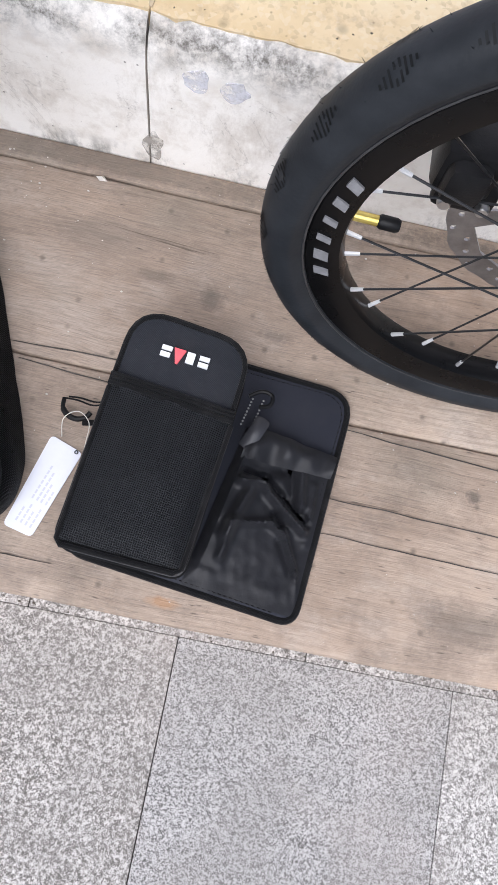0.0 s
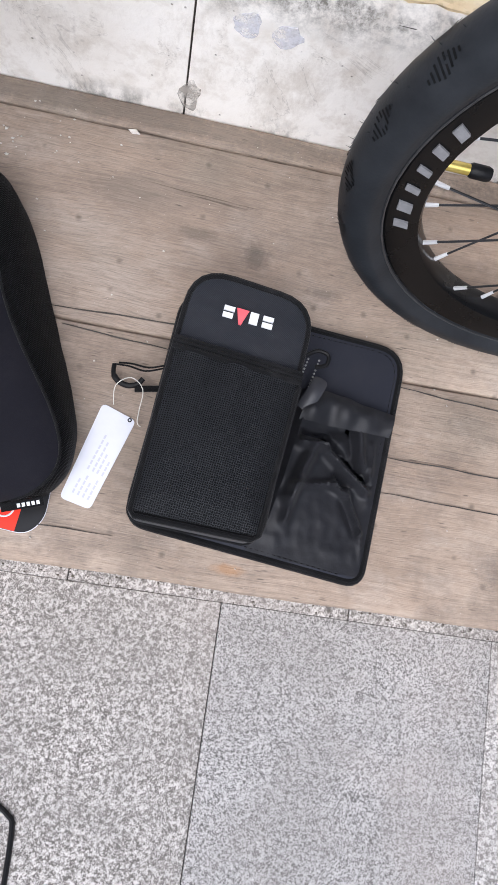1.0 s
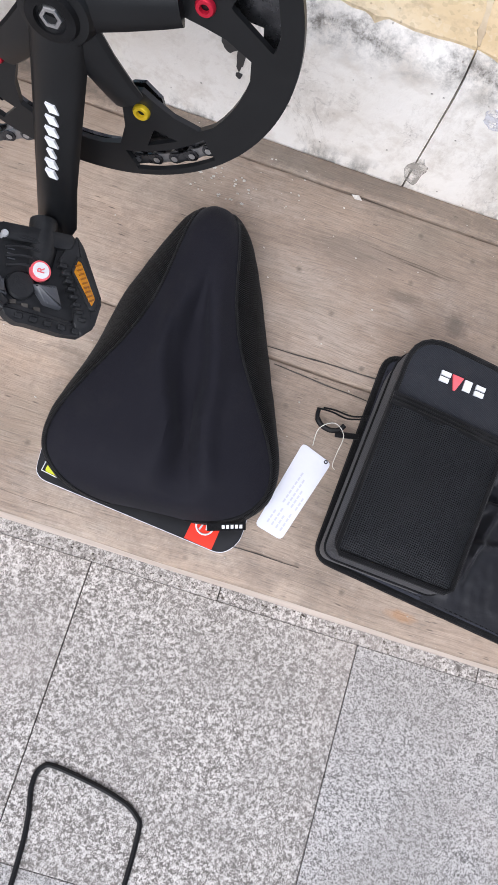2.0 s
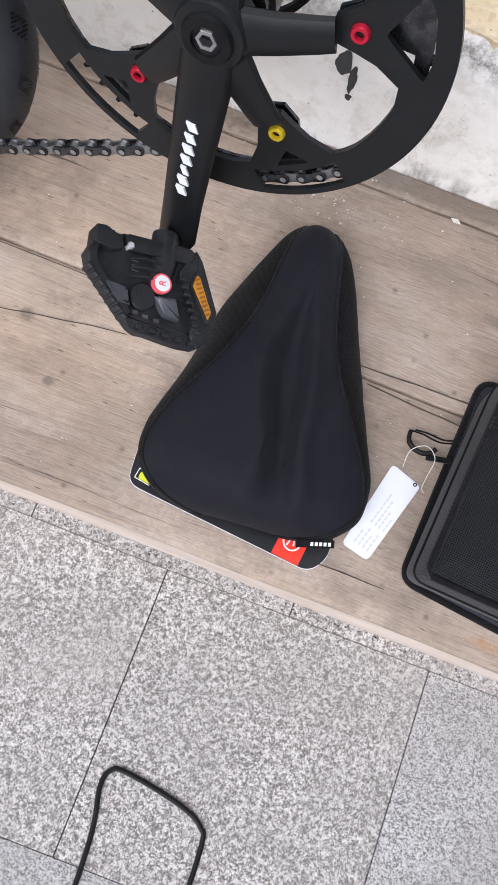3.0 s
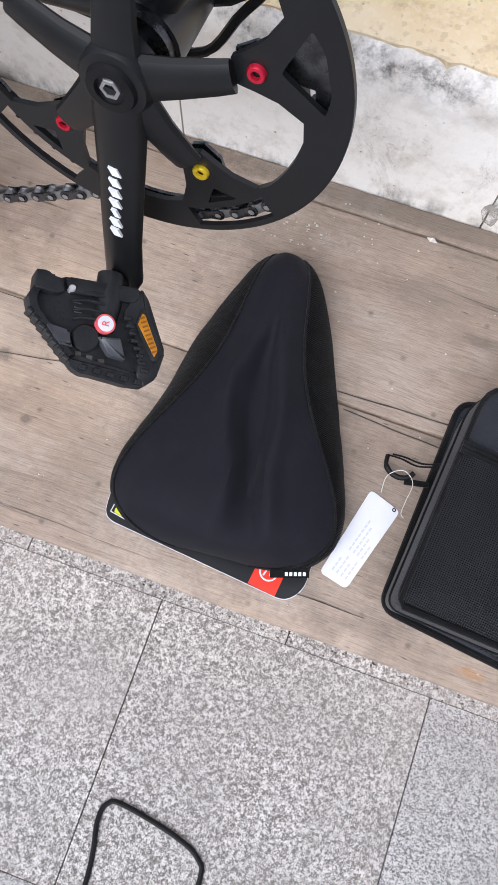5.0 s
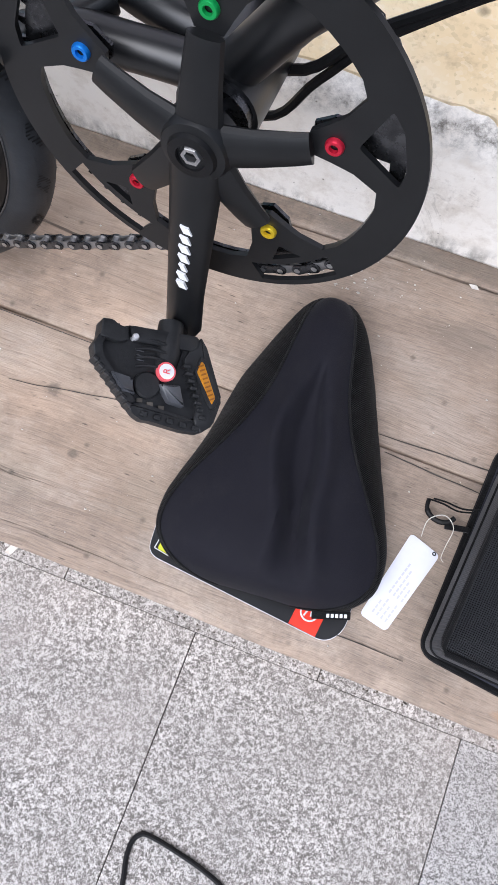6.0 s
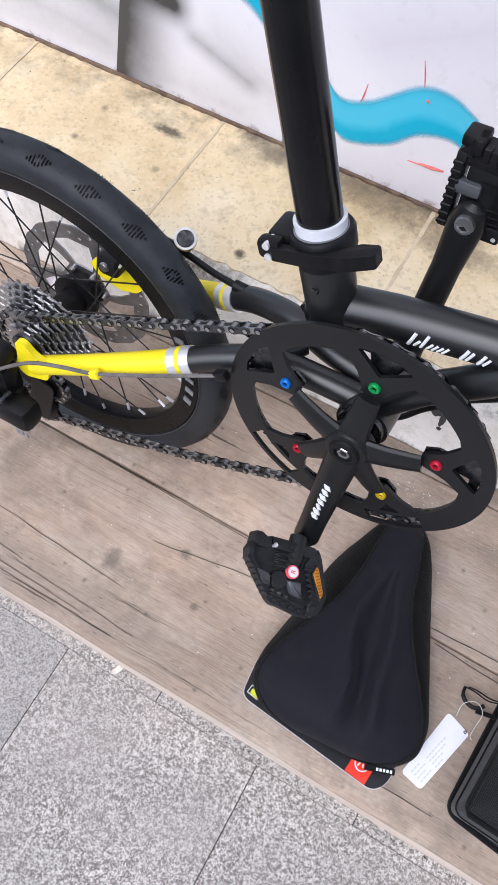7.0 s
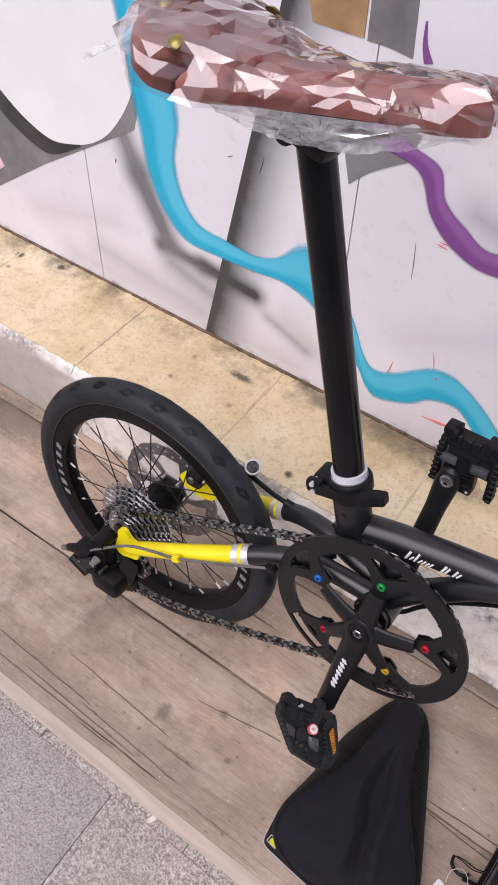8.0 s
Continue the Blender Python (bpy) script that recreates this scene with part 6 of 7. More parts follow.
for k in range(count):
    a, b = on_path(k * step), on_path(min(total, (k + 1) * step))
    d = (b - a).normalized()
    yv = Vector((0, 1, 0))
    zv = d.cross(yv).normalized()
    yv = zv.cross(d)
    m = Matrix((d, yv, zv)).transposed().to_4x4()
    m.translation = (a + b) / 2 * U
    src = outer_link if k % 2 else inner_link
    ob = src if k < 2 else src.copy()
    if k >= 2:
        scene.collection.objects.link(ob)
        ob.parent = chain
    ob.matrix_basis = m

# rear derailleur
der = merge(box(-0.352, -0.318, -0.086, -0.062, 0.140, 0.182, 0.008), box(-0.366, -0.336, -0.096, -0.070, 0.150, 0.172, 0.007), box(-0.335, -0.292, -0.100, -0.072, 0.118, 0.150, 0.009), tube([(-0.33, -0.06, 0.19), (-0.33, -0.085, 0.185)], 0.011, 14), tube(curve_points([(-0.384, -0.086, 0.146), (-0.370, -0.086, 0.154), (-0.345, -0.086, 0.162)], 4), [0.0045, 0.005, 0.0055, 0.006, 0.0065, 0.007, 0.0075, 0.008, 0.0085], 10), tube([(-0.372, -0.090, 0.140), (-0.345, -0.092, 0.132)], 0.0075, 10), box(-0.345, -0.312, -0.094, -0.066, 0.128, 0.150, 0.006))
der = moved(der, Matrix.Translation((0.001, 0, 0.013)))
derailleur = part("derailleur", der, BLACK_PLASTIC, bike, "black rear derailleur")
part("cage_plate", plate(rounded([(-0.340, 0.087), (-0.315, 0.087), (-0.293, 0.154), (-0.320, 0.159)], 0.008), [], -0.0515, -0.0535), BLACK_PLASTIC, derailleur)
part("cage_plate", plate(rounded([(-0.340, 0.087), (-0.315, 0.087), (-0.293, 0.154), (-0.320, 0.159)], 0.008), [], -0.0395, -0.0415), BLACK_PLASTIC, derailleur)
for x, z in (jockey, (-0.308, 0.146)):
    out = [polar(0.0215 + (0.002 if q % 2 else -0.001), q * 360 / 22) for q in range(22)]
    part("jockey_wheel", at(plate(out, [], -0.044, -0.047), x, 0, z), BLACK_PLASTIC, derailleur)
for x, z in ((-0.333, 0.172), (-0.340, 0.162), (-0.316, 0.170)):
    part("screw", at(lathe([(0, -0.0985), (0.0022, -0.0985), (0.003, -0.0965), (0.003, -0.085)], 10), x, 0, z), DARK_STEEL, derailleur)
part("link_plate", plate(rounded([(-0.356, 0.168), (-0.330, 0.188), (-0.318, 0.180), (-0.344, 0.158)], 0.004), [], -0.0995, -0.0960), ANODISED, derailleur)
part("pivot", at(lathe([(0, -0.1000), (0.0035, -0.1000), (0.0058, -0.0985), (0.0058, -0.090)], 14), -0.326, 0, 0.1805), STEEL, derailleur)
part("pivot", at(lathe([(0, -0.1005), (0.0030, -0.1005), (0.0048, -0.0990), (0.0048, -0.090)], 14), -0.350, 0, 0.1655), DARK_STEEL, derailleur)
part("barrel_adjuster", tube([(-0.392, -0.087, 0.153), (-0.376, -0.087, 0.162)], [0.0036, 0.0044], 12), HOUSING, derailleur)
for k in range(3):
    part("lettering_bar", box(-0.306 + 0.0055 * k, -0.3025 + 0.0055 * k, -0.1006, -0.0995, 0.132, 0.1375), GREY_INK, derailleur, smooth=False)
part("gear_cable", tube(curve_points([(-0.368, -0.088, 0.150), (-0.344, -0.087, 0.180), (-0.298, -0.080, 0.216), (-0.278, -0.074, 0.2245), (-0.252, -0.067, 0.2275), (-0.225, -0.061, 0.2305), (-0.182, -0.050, 0.244), (-0.142, -0.042, 0.261), (-0.112, -0.032, 0.270)], 6), 0.0018, 8), HOUSING, bike, "shiny grey gear cable housing")
for x, y, z in ((-0.225, -0.060, 0.2290), (-0.114, -0.0325, 0.2695)):
    part("cable_clip", moved(box(-0.006, 0.006, -0.0035, 0.0035, -0.004, 0.004, 0.001), Matrix.Translation((x, y, z)) @ Matrix.Rotation(radians(-30), 4, "Y")), YELLOW if x < -0.2 else BLACK_PLASTIC, bike)
# other cables and the brass knob behind the wheel
part("brake_hose", tube(curve_points([(-0.268, 0.034, 0.262), (-0.255, 0.040, 0.285), (-0.237, 0.048, 0.300), (-0.200, 0.050, 0.290), (-0.169, 0.050, 0.281), (-0.138, 0.050, 0.277), (-0.10, 0.044, 0.280), (-0.05, 0.034, 0.275), (0.02, 0.032, 0.258), (0.06, 0.032, 0.290), (0.10, 0.030, 0.318), (0.16, 0.028, 0.365), (0.38, 0.03, 0.45)], 6), 0.0030, 8), BLACK_PLASTIC, bike)
part("brake_cable", tube(curve_points([(-0.15, 0.045, 0.235), (-0.06, 0.034, 0.232), (0.005, 0.034, 0.222), (0.036, 0.033, 0.256), (0.074, 0.031, 0.296), (0.16, 0.028, 0.352), (0.37, 0.03, 0.44)], 6), 0.0027, 8), BLACK_PLASTIC, bike)
part("hose_clip", tube([(-0.152, 0.050, 0.2785), (-0.140, 0.050, 0.2775)], 0.0052, 12), BLACK_PLASTIC, bike)
knob = part("knob", tube([(-0.207, 0.062, 0.284), (-0.2035, 0.056, 0.296), (-0.2025, 0.0545, 0.2985), (-0.2000, 0.0505, 0.3055)], [0.0040, 0.0034, 0.0088, 0.0094], 20), BRASS, bike, "brass and steel magnet knob")
part("knob_rim", tube([(-0.2004, 0.0511, 0.3045), (-0.1994, 0.0496, 0.3072)], [0.0099, 0.0096], 22), STEEL, knob)
part("knob_face", tube([(-0.1998, 0.0501, 0.3062), (-0.1991, 0.0491, 0.3081)], [0.0080, 0.0070], 20), DARK_STEEL, knob)
# rear caliper in yellow mount
part("caliper_mount", plate(rounded([(-0.298, 0.246), (-0.289, 0.2545), (-0.255, 0.258), (-0.244, 0.252), (-0.236, 0.262), (-0.224, 0.258), (-0.247, 0.232), (-0.266, 0.2265), (-0.290, 0.233)], 0.003), [], 0.034, 0.040), YELLOW, bike)
rc = part("rear_caliper", box(-0.276, -0.254, 0.018, 0.042, 0.256, 0.276, 0.005), BLACK_PLASTIC, bike)
part("caliper_bolt", at(lathe([(0, 0.016), (0.004, 0.016), (0.005, 0.018), (0.005, 0.022)], 12), -0.266, 0, 0.268), STEEL, rc)
# maker's name on the main tube, as plain slanted strokes
for k, (x, hgt, w) in enumerate(((0.0160, 0.0110, 0.0014), (0.0200, 0.0060, 0.0010), (0.0245, 0.0115, 0.0012), (0.0285, 0.0060, 0.0009), (0.0320, 0.0060, 0.0009), (0.0355, 0.0055, 0.0009), (0.0390, 0.0060, 0.0009), (0.0510, 0.0095, 0.0013), (0.0545, 0.0085, 0.0011), (0.0620, 0.0090, 0.0012), (0.0655, 0.0070, 0.0010))):
    pts = []
    for f in (0.0, 0.5, 1.0):
        d = -0.0062 + hgt * f
        xx = x + 0.0035 * f
        pts.append((xx, 0.006 + 0.03 * xx - math.sqrt(0.0152 ** 2 - d * d), 0.3645 + 0.138 * xx + d))
    part("lettering_bar", tube(pts, w, 6), WHITE_INK, bike)


# ---- things on the bench ----
def padded_cover():
    """Gel saddle cover: soft pad with a centre groove, mesh sides, piping, a woven tag."""
    cover = thing("saddle_cover", "black gel bicycle saddle cover with mesh sides lying on a card", "saddle cover", spot(0.0235, 0.0175, BENCH, 0, 0, 5))
    ys = [0.2030, 0.2040, 0.2068, 0.2120, 0.2210, 0.2322, 0.2470, 0.2656, 0.2863, 0.3070, 0.3298, 0.3546, 0.3794, 0.4042, 0.4249, 0.4383, 0.4476, 0.4533]
    base = [0.030, 0.042, 0.055, 0.0675, 0.0775, 0.0840, 0.0868, 0.0865, 0.0815, 0.0755, 0.0680, 0.0600, 0.0520, 0.0440, 0.0350, 0.0265, 0.0175, 0.007]
    pad = [0.028, 0.040, 0.053, 0.0650, 0.0755, 0.0815, 0.0815, 0.0750, 0.0640, 0.0520, 0.0405, 0.0315, 0.0262, 0.0228, 0.0195, 0.0160, 0.0115, 0.005]
    ztop = [0.014, 0.023, 0.034, 0.044, 0.051, 0.055, 0.057, 0.057, 0.057, 0.057, 0.057, 0.057, 0.057, 0.055, 0.052, 0.046, 0.037, 0.021]
    zrim = [0.010, 0.014, 0.020, 0.026, 0.031, 0.035, 0.039, 0.042, 0.044, 0.046, 0.047, 0.048, 0.048, 0.046, 0.043, 0.037, 0.029, 0.015]
    cx = lambda y: -0.1895

    def fine(vals, n=4):
        return [p.y for p in curve_points([(a, b, 0) for a, b in zip(ys, vals)], n)]

    Y = [p.x for p in curve_points([(a, 0, 0) for a in ys], 4)]
    B, P, T, R = fine(base), fine(pad), fine(ztop), fine(zrim)
    bm = bmesh.new()
    rows = []
    nu = 44
    for y, p, t, r in zip(Y, P, T, R):
        row = []
        for k in range(nu + 1):
            u = -1 + 2 * k / nu
            x = cx(y) + p * u
            z = r + (t - r) * (1 - abs(u) ** 2.6)
            run = max(0.0, min(1.0, (0.385 - y) / 0.170))
            d = u * p - 0.004 - 0.010 * run + 0.004 * math.sin(run * 5.0)
            wide = 0.0030 + 0.0090 * math.sin(math.pi * min(1.0, run * 1.25)) ** 2 + 0.010 * run ** 3
            ends = min(1, run / 0.25) * max(0.0, min(1, (y - 0.206) / 0.04))
            g = math.exp(-abs(d / wide) ** (5.0 if d > 0 else 2.4)) * ends
            z -= 0.0120 * g
            z += 0.0050 * math.exp(-((abs(d) - wide - 0.008) / 0.007) ** 2) * ends
            fold = (x - cx(y)) + 0.018 - 0.020 * run
            z -= 0.0028 * math.exp(-(fold / 0.0035) ** 2) * min(1, run / 0.4) * max(0.0, 1 - run * 0.9)
            z += 0.0014 * noise.noise((x * 38, y * 22, 2)) + 0.0005 * noise.noise((x * 110, y * 60, 5))
            row.append(bm.verts.new((x, y, z)))
        rows.append(row)
    for a, b in zip(rows, rows[1:]):
        for k in range(nu):
            bm.faces.new((a[k], a[k + 1], b[k + 1], b[k]))
    bmesh.ops.solidify(bm, geom=list(bm.faces), thickness=0.002)
    part("pad", bm, PAD_CLOTH, cover, "smooth black gel pad with a centre groove")
    for s in (-1, 1):
        bm = bmesh.new()
        rows = []
        for y, b, p, r in zip(Y, B, P, R):
            row = []
            for k in range(9):
                t = k / 8
                bulge = 0.0035 * math.sin(math.pi * t)
                x = cx(y) + s * (p + (b + (0.003 if s > 0 else 0.006 * math.exp(-((y - 0.375) / 0.04) ** 2)) - p) * t + bulge + 0.0006 * noise.noise((y * 60, t * 4, s)))
                row.append(bm.verts.new((x, y, r * (1 - t ** 1.3) + 0.0012 + 0.5 * bulge)))
            rows.append(row)
        for a, c in zip(rows, rows[1:]):
            for k in range(8):
                bm.faces.new((a[k], a[k + 1], c[k + 1], c[k]))
        bmesh.ops.solidify(bm, geom=list(bm.faces), thickness=0.0015)
        part("side_panel", bm, SIDE_MESH, cover, "black net side of the cover")
        part("piping", tube([(cx(y) + s * (p + 0.0006), y, r + 0.0004) for y, p, r in zip(Y, P, R)], 0.0011, 8), TAPE, cover)
    tag = part("woven_tag", moved(box(-0.0145, 0.0145, -0.003, 0.003, -0.0004, 0.0004), Matrix.Translation((-0.1300, 0.2040, 0.0200)) @ Matrix.Rotation(radians(14), 4, "Z") @ Matrix.Rotation(radians(25), 4, "X")), TAPE, cover, "black woven tag with white lettering")
    for k in range(5):
        b = box(-0.0035 + 0.0033 * k, -0.0014 + 0.0033 * k, -0.0014, 0.0014, 0.0003, 0.0008)
        part("lettering_bar", moved(b, Matrix.Translation((-0.1300, 0.2040, 0.0200)) @ Matrix.Rotation(radians(14), 4, "Z") @ Matrix.Rotation(radians(25), 4, "X")), WHITE_INK, tag, smooth=False)
    return cover


padded_cover()

CARD = rounded([(-0.2765, 0.2420), (-0.2730, 0.2040), (-0.1200, 0.1905), (-0.1095, 0.2030), (-0.108, 0.30), (-0.21, 0.33), (-0.262, 0.30)], [0.004, 0.010, 0.010, 0.008, 0.01, 0.01, 0.01], 5)
card = tagged(part("backing_card", slab([(x, y) for x, y in CARD], BENCH, BENCH + 0.0012), BLACK_CARD), "glossy black printed packaging card under the saddle cover", "card")
part("card_core", slab([(x * 1.0 - 0.0003 * (1 if x < -0.18 else -1), y - 0.0004) for x, y in CARD], BENCH + 0.0001, BENCH + 0.0006), WHITE_CARD, card)
part("red_print", slab([(-0.1510, 0.1938), (-0.1285, 0.1914), (-0.1255, 0.2180), (-0.1475, 0.2200)], BENCH + 0.001, BENCH + 0.0015), RED_CARD, card, "red printed block")
ring = [(-0.1385 + 0.0068 * math.cos(radians(a)), 0.2075 + 0.0068 * math.sin(radians(a)), BENCH + 0.0016) for a in range(0, 360, 18)]
part("emblem", merge(tube(ring, 0.0007, 6, True, flat=0.5), tube([(-0.1420, 0.2035, BENCH + 0.0016), (-0.1385, 0.2135, BENCH + 0.0016), (-0.1365, 0.2045, BENCH + 0.0016)], 0.0008, 6, flat=0.5)), WHITE_INK, card, "plain round white emblem")
part("yellow_print", slab(rounded([(-0.2668, 0.21), (-0.2488, 0.208), (-0.2468, 0.212), (-0.2578, 0.216), (-0.2663, 0.216)], 0.002, 3), BENCH + 0.001, BENCH + 0.0015), LIME, card)
part("print_line", merge(*[tube([(a[0], a[1], BENCH + 0.0014), (b[0], b[1], BENCH + 0.0014)], 0.0004, 5) for a, b in (((-0.2683, 0.218), (-0.2693, 0.21)), ((-0.2693, 0.21), (-0.2568, 0.208)), ((-0.2683, 0.218), (-0.2568, 0.217)))]), WHITE_INK, card)


def bag():
    """Flat black bag: stiff panel, boxy pouch with a net pocket, and a creased open pocket."""
    b = thing("storage_bag", "black zipped accessory bag with net pocket, lying on the bench", "bag", spot(0.0035, -0.0120, BENCH, 0, 0, 1.1) @ Matrix.Scale(1.077, 4))
    panel_out = rounded([(-0.0465, 0.2075), (0.1165, 0.1850), (0.1345, 0.3570), (-0.0305, 0.3725)], [0.012, 0.012, 0.020, 0.014], 6)
    panel = part("back_panel", slab(panel_out, 0.0, 0.0042, 0.0012), NEOPRENE, b, "flat black back panel")
    part("edge_binding", tube([(x, y, 0.0028) for x, y in panel_out], 0.0028, 8, True, flat=0.8), TAPE, b, "stitched edge binding")
    bm = bmesh.new()
    k = len(panel_out)
    for i in range(k):
        p, q = Vector(panel_out[i]), Vector(panel_out[(i + 1) % k])
        c = Vector((0.04, 0.28))
        n = int((q - p).length / 0.0042)
        for j in range(n):
            a = p.lerp(q, j / max(1, n))
            e = p.lerp(q, (j + 0.55) / max(1, n))
            a, e = a + (c - a).normalized() * 0.0045, e + (c - e).normalized() * 0.0045
            bm = merge(bm, tube([(a.x, a.y, 0.0043), (e.x, e.y, 0.0043)], 0.0004, 4))
    part("stitching", bm, TAPE, b)
    # pouch: higher at its rounded end
    out = rounded([(-0.0478, 0.2068), (0.0350, 0.2005), (0.0530, 0.3580), (-0.0280, 0.3705)], [0.010, 0.010, 0.024, 0.026], 6)
    top = lambda x, y: 0.0625 + 0.003 * max(0.0, min(1.0, (y - 0.205) / 0.15))
    c = Vector((0.003, 0.285))

    def shell(outline, inset, z0, zt, rings):
        bm = bmesh.new()
        loops = []
        for f, z in rings:
            loop = []
            for x, y in outline:
                p = Vector((x, y))
                q = p + (c - p).normalized() * (inset + f)
                loop.append(bm.verts.new((q.x, q.y, z0 + z * (zt(q.x, q.y) - z0))))
            loops.append(loop)
        for a, d in zip(loops, loops[1:]):
            for i in range(len(a)):
                bm.faces.new((a[i], a[(i + 1) % len(a)], d[(i + 1) % len(a)], d[i]))
        return bm, loops

    bm, loops = shell(out, 0.0, 0.004, top, ((0.004, 0.0), (0.0005, 0.12), (-0.0008, 0.5), (0.0, 0.85), (0.0012, 0.96), (0.004, 1.0)))
    # crown of the pouch
    prev = loops[-1]
    for f, h in ((0.20, 0.002), (0.45, 0.0032), (0.75, 0.004)):
        loop = []
        for v in loops[-1]:
            p = Vector((v.co.x, v.co.y)).lerp(c, f)
            loop.append(bm.verts.new((p.x, p.y, top(p.x, p.y) + h)))
        for i in range(len(prev)):
            bm.faces.new((prev[i], prev[(i + 1) % len(prev)], loop[(i + 1) % len(prev)], loop[i]))
        prev = loop
    tip = bm.verts.new((c.x, c.y, top(c.x, c.y) + 0.0042))
    for i in range(len(prev)):
        bm.faces.new((prev[i], prev[(i + 1) % len(prev)], tip))
    pouch = part("pouch", bm, NYLON, b, "boxy black nylon pouch")
    part("piping", tube([((Vector((x, y)) + (c - Vector((x, y))).normalized() * 0.0015).to_tuple() + (top(x, y) - 0.0005,)) for x, y in out], 0.0019, 8, True), TAPE, pouch)
    zl = [(Vector((x, y)) - (c - Vector((x, y))).normalized() * 0.0006).to_tuple() + (0.55 * top(x, y),) for x, y in out]
    part("zip", tube(zl, 0.0014, 6, True, flat=0.6), BLACK_PLASTIC, pouch, "black zip round the pouch")
    # net pocket over the lower two thirds, sagging in folds
    bm = bmesh.new()
    nx, ny = 34, 44
    rows = []
    lift = lambda u, v: 0.0060 + 0.0030 * math.sin(math.pi * u) * math.sin(math.pi * min(1, v * 1.02)) + 0.0026 * math.exp(-((u - 0.48 - 0.16 * (1 - v)) / 0.10) ** 2) * max(0.0, v - 0.35) - 0.0035 * math.exp(-((u - 0.38 - 0.1 * (1 - v)) / 0.07) ** 2) * max(0.0, v - 0.3)
    for j in range(ny + 1):
        v = j / ny
        row = []
        for i in range(nx + 1):
            u = i / nx
            L = Vector((-0.0450, 0.2095)).lerp(Vector((-0.0345, 0.3125)), v)
            Rr = Vector((0.0325, 0.2035)).lerp(Vector((0.0470, 0.3015)), v)
            p = L.lerp(Rr, u)
            edge = min(1.0, 8 * min(u, 1 - u, v + 0.001))
            row.append(bm.verts.new((p.x, p.y, top(p.x, p.y) + (lift(u, v) - 0.0010) * edge + 0.0012 + 0.0004 * noise.noise((p.x * 60, p.y * 60, 0)))))
        rows.append(row)
    for a, d in zip(rows, rows[1:]):
        for i in range(nx):
            bm.faces.new((a[i], a[i + 1], d[i + 1], d[i]))
    bmesh.ops.solidify(bm, geom=list(bm.faces), thickness=0.0008)
    net = part("net_pocket", bm, NET, pouch, "black net pocket")
    hem = [Vector((-0.0352, 0.3135)).lerp(Vector((0.0480, 0.3020)), i / 12) for i in range(13)]
    for off, r in ((0.0, 0.0021), (0.0033, 0.0016), (0.006, 0.0014)):
        part("hem", tube([(p.x + 0.08 * off, p.y + off, top(p.x, p.y) + 0.0042 + 0.0012 * math.sin(math.pi * i / 12)) for i, p in enumerate(hem)], r, 8), TAPE, pouch, "elastic hem of the net pocket")
    frame_pts = [(-0.0345, 0.311), (-0.0455, 0.2095), (-0.043, 0.2062), (0.029, 0.2010), (0.0335, 0.2040), (0.0475, 0.300)]
    part("pocket_binding", tube([(x, y, top(x, y) + 0.0014) for x, y in frame_pts], 0.0018, 8), TAPE, pouch)
    # the mark on the pouch, as plain shapes
    lz = lambda x, y: top(x, y) + 0.0032
    o, ex, ey = Vector((-0.0070, 0.3375)), Vector((0.994, -0.112)), Vector((0.112, 0.994))

    def shape(pts, m, name="lettering_bar"):
        w = [o + ex * a + ey * d for a, d in pts]
        bm = slab([(p.x, p.y) for p in w], 0.0, 0.001)
        for v in bm.verts:
            v.co.z = lz(v.co.x, v.co.y) + (0.0010 if v.co.z > 0.0005 else -0.004)
        part(name, bm, m, pouch, smooth=False)

    for x0, y0, x1, y1 in ((0.0, 0.0046, 0.0070, 0.0076), (0.0, 0.0, 0.0066, 0.0032), (0.0172, 0.0, 0.0226, 0.0076), (0.0256, 0.0046, 0.0324, 0.0076), (0.0256, 0.0, 0.0324, 0.0032)):
        shape([(x0, y0), (x1, y0), (x1, y1), (x0, y1)], WHITE_INK)
    shape([(0.0080, 0.0078), (0.0112, -0.0026), (0.0128, -0.0026), (0.0160, 0.0078)], PINK_INK, "emblem")
    # creased open pocket on the panel: ridges and hollows, each x0, y0, x1, y1, width, height
    folds = ((0.0631, 0.2764, 0.0792, 0.2752, 0.0032, 0.0085),
             (0.0792, 0.2752, 0.1131, 0.2495, 0.0032, 0.009),
             (0.0645, 0.2841, 0.0806, 0.2829, 0.0026, -0.006),
             (0.0806, 0.2829, 0.1158, 0.2549, 0.0026, -0.006),
             (0.0731, 0.2769, 0.0582, 0.2374, 0.0045, 0.009),
             (0.0596, 0.2459, 0.0890, 0.2514, 0.0028, 0.006),
             (0.0890, 0.2514, 0.0987, 0.2443, 0.0024, 0.007),
             (0.0904, 0.2591, 0.0970, 0.2508, 0.002, -0.0035),
             (0.0993, 0.2477, 0.1122, 0.2202, 0.0022, 0.0055),
             (0.1122, 0.2202, 0.1169, 0.2008, 0.0022, 0.005),
             (0.0970, 0.2412, 0.1090, 0.2198, 0.003, -0.0022),
             (0.1046, 0.2964, 0.1089, 0.2678, 0.004, 0.006),
             (0.0985, 0.2935, 0.1017, 0.2731, 0.003, -0.003),
             (0.0661, 0.2893, 0.0939, 0.2909, 0.006, -0.004),
             (0.0618, 0.2428, 0.0575, 0.2214, 0.0035, 0.005),
             (0.1164, 0.2834, 0.1169, 0.2417, 0.003, 0.003))

    def crease(p):
        z = 0.0
        for x0, y0, x1, y1, w, h in folds:
            a, d = Vector((x0, y0)), Vector((x1 - x0, y1 - y0))
            t = max(0.0, min(1.0, (p - a).dot(d) / d.length_squared))
            z += h * math.exp(-((p - a - d * t).length / w) ** 2)
        return z

    bm = bmesh.new()
    nx, ny = 64, 76
    rows = []
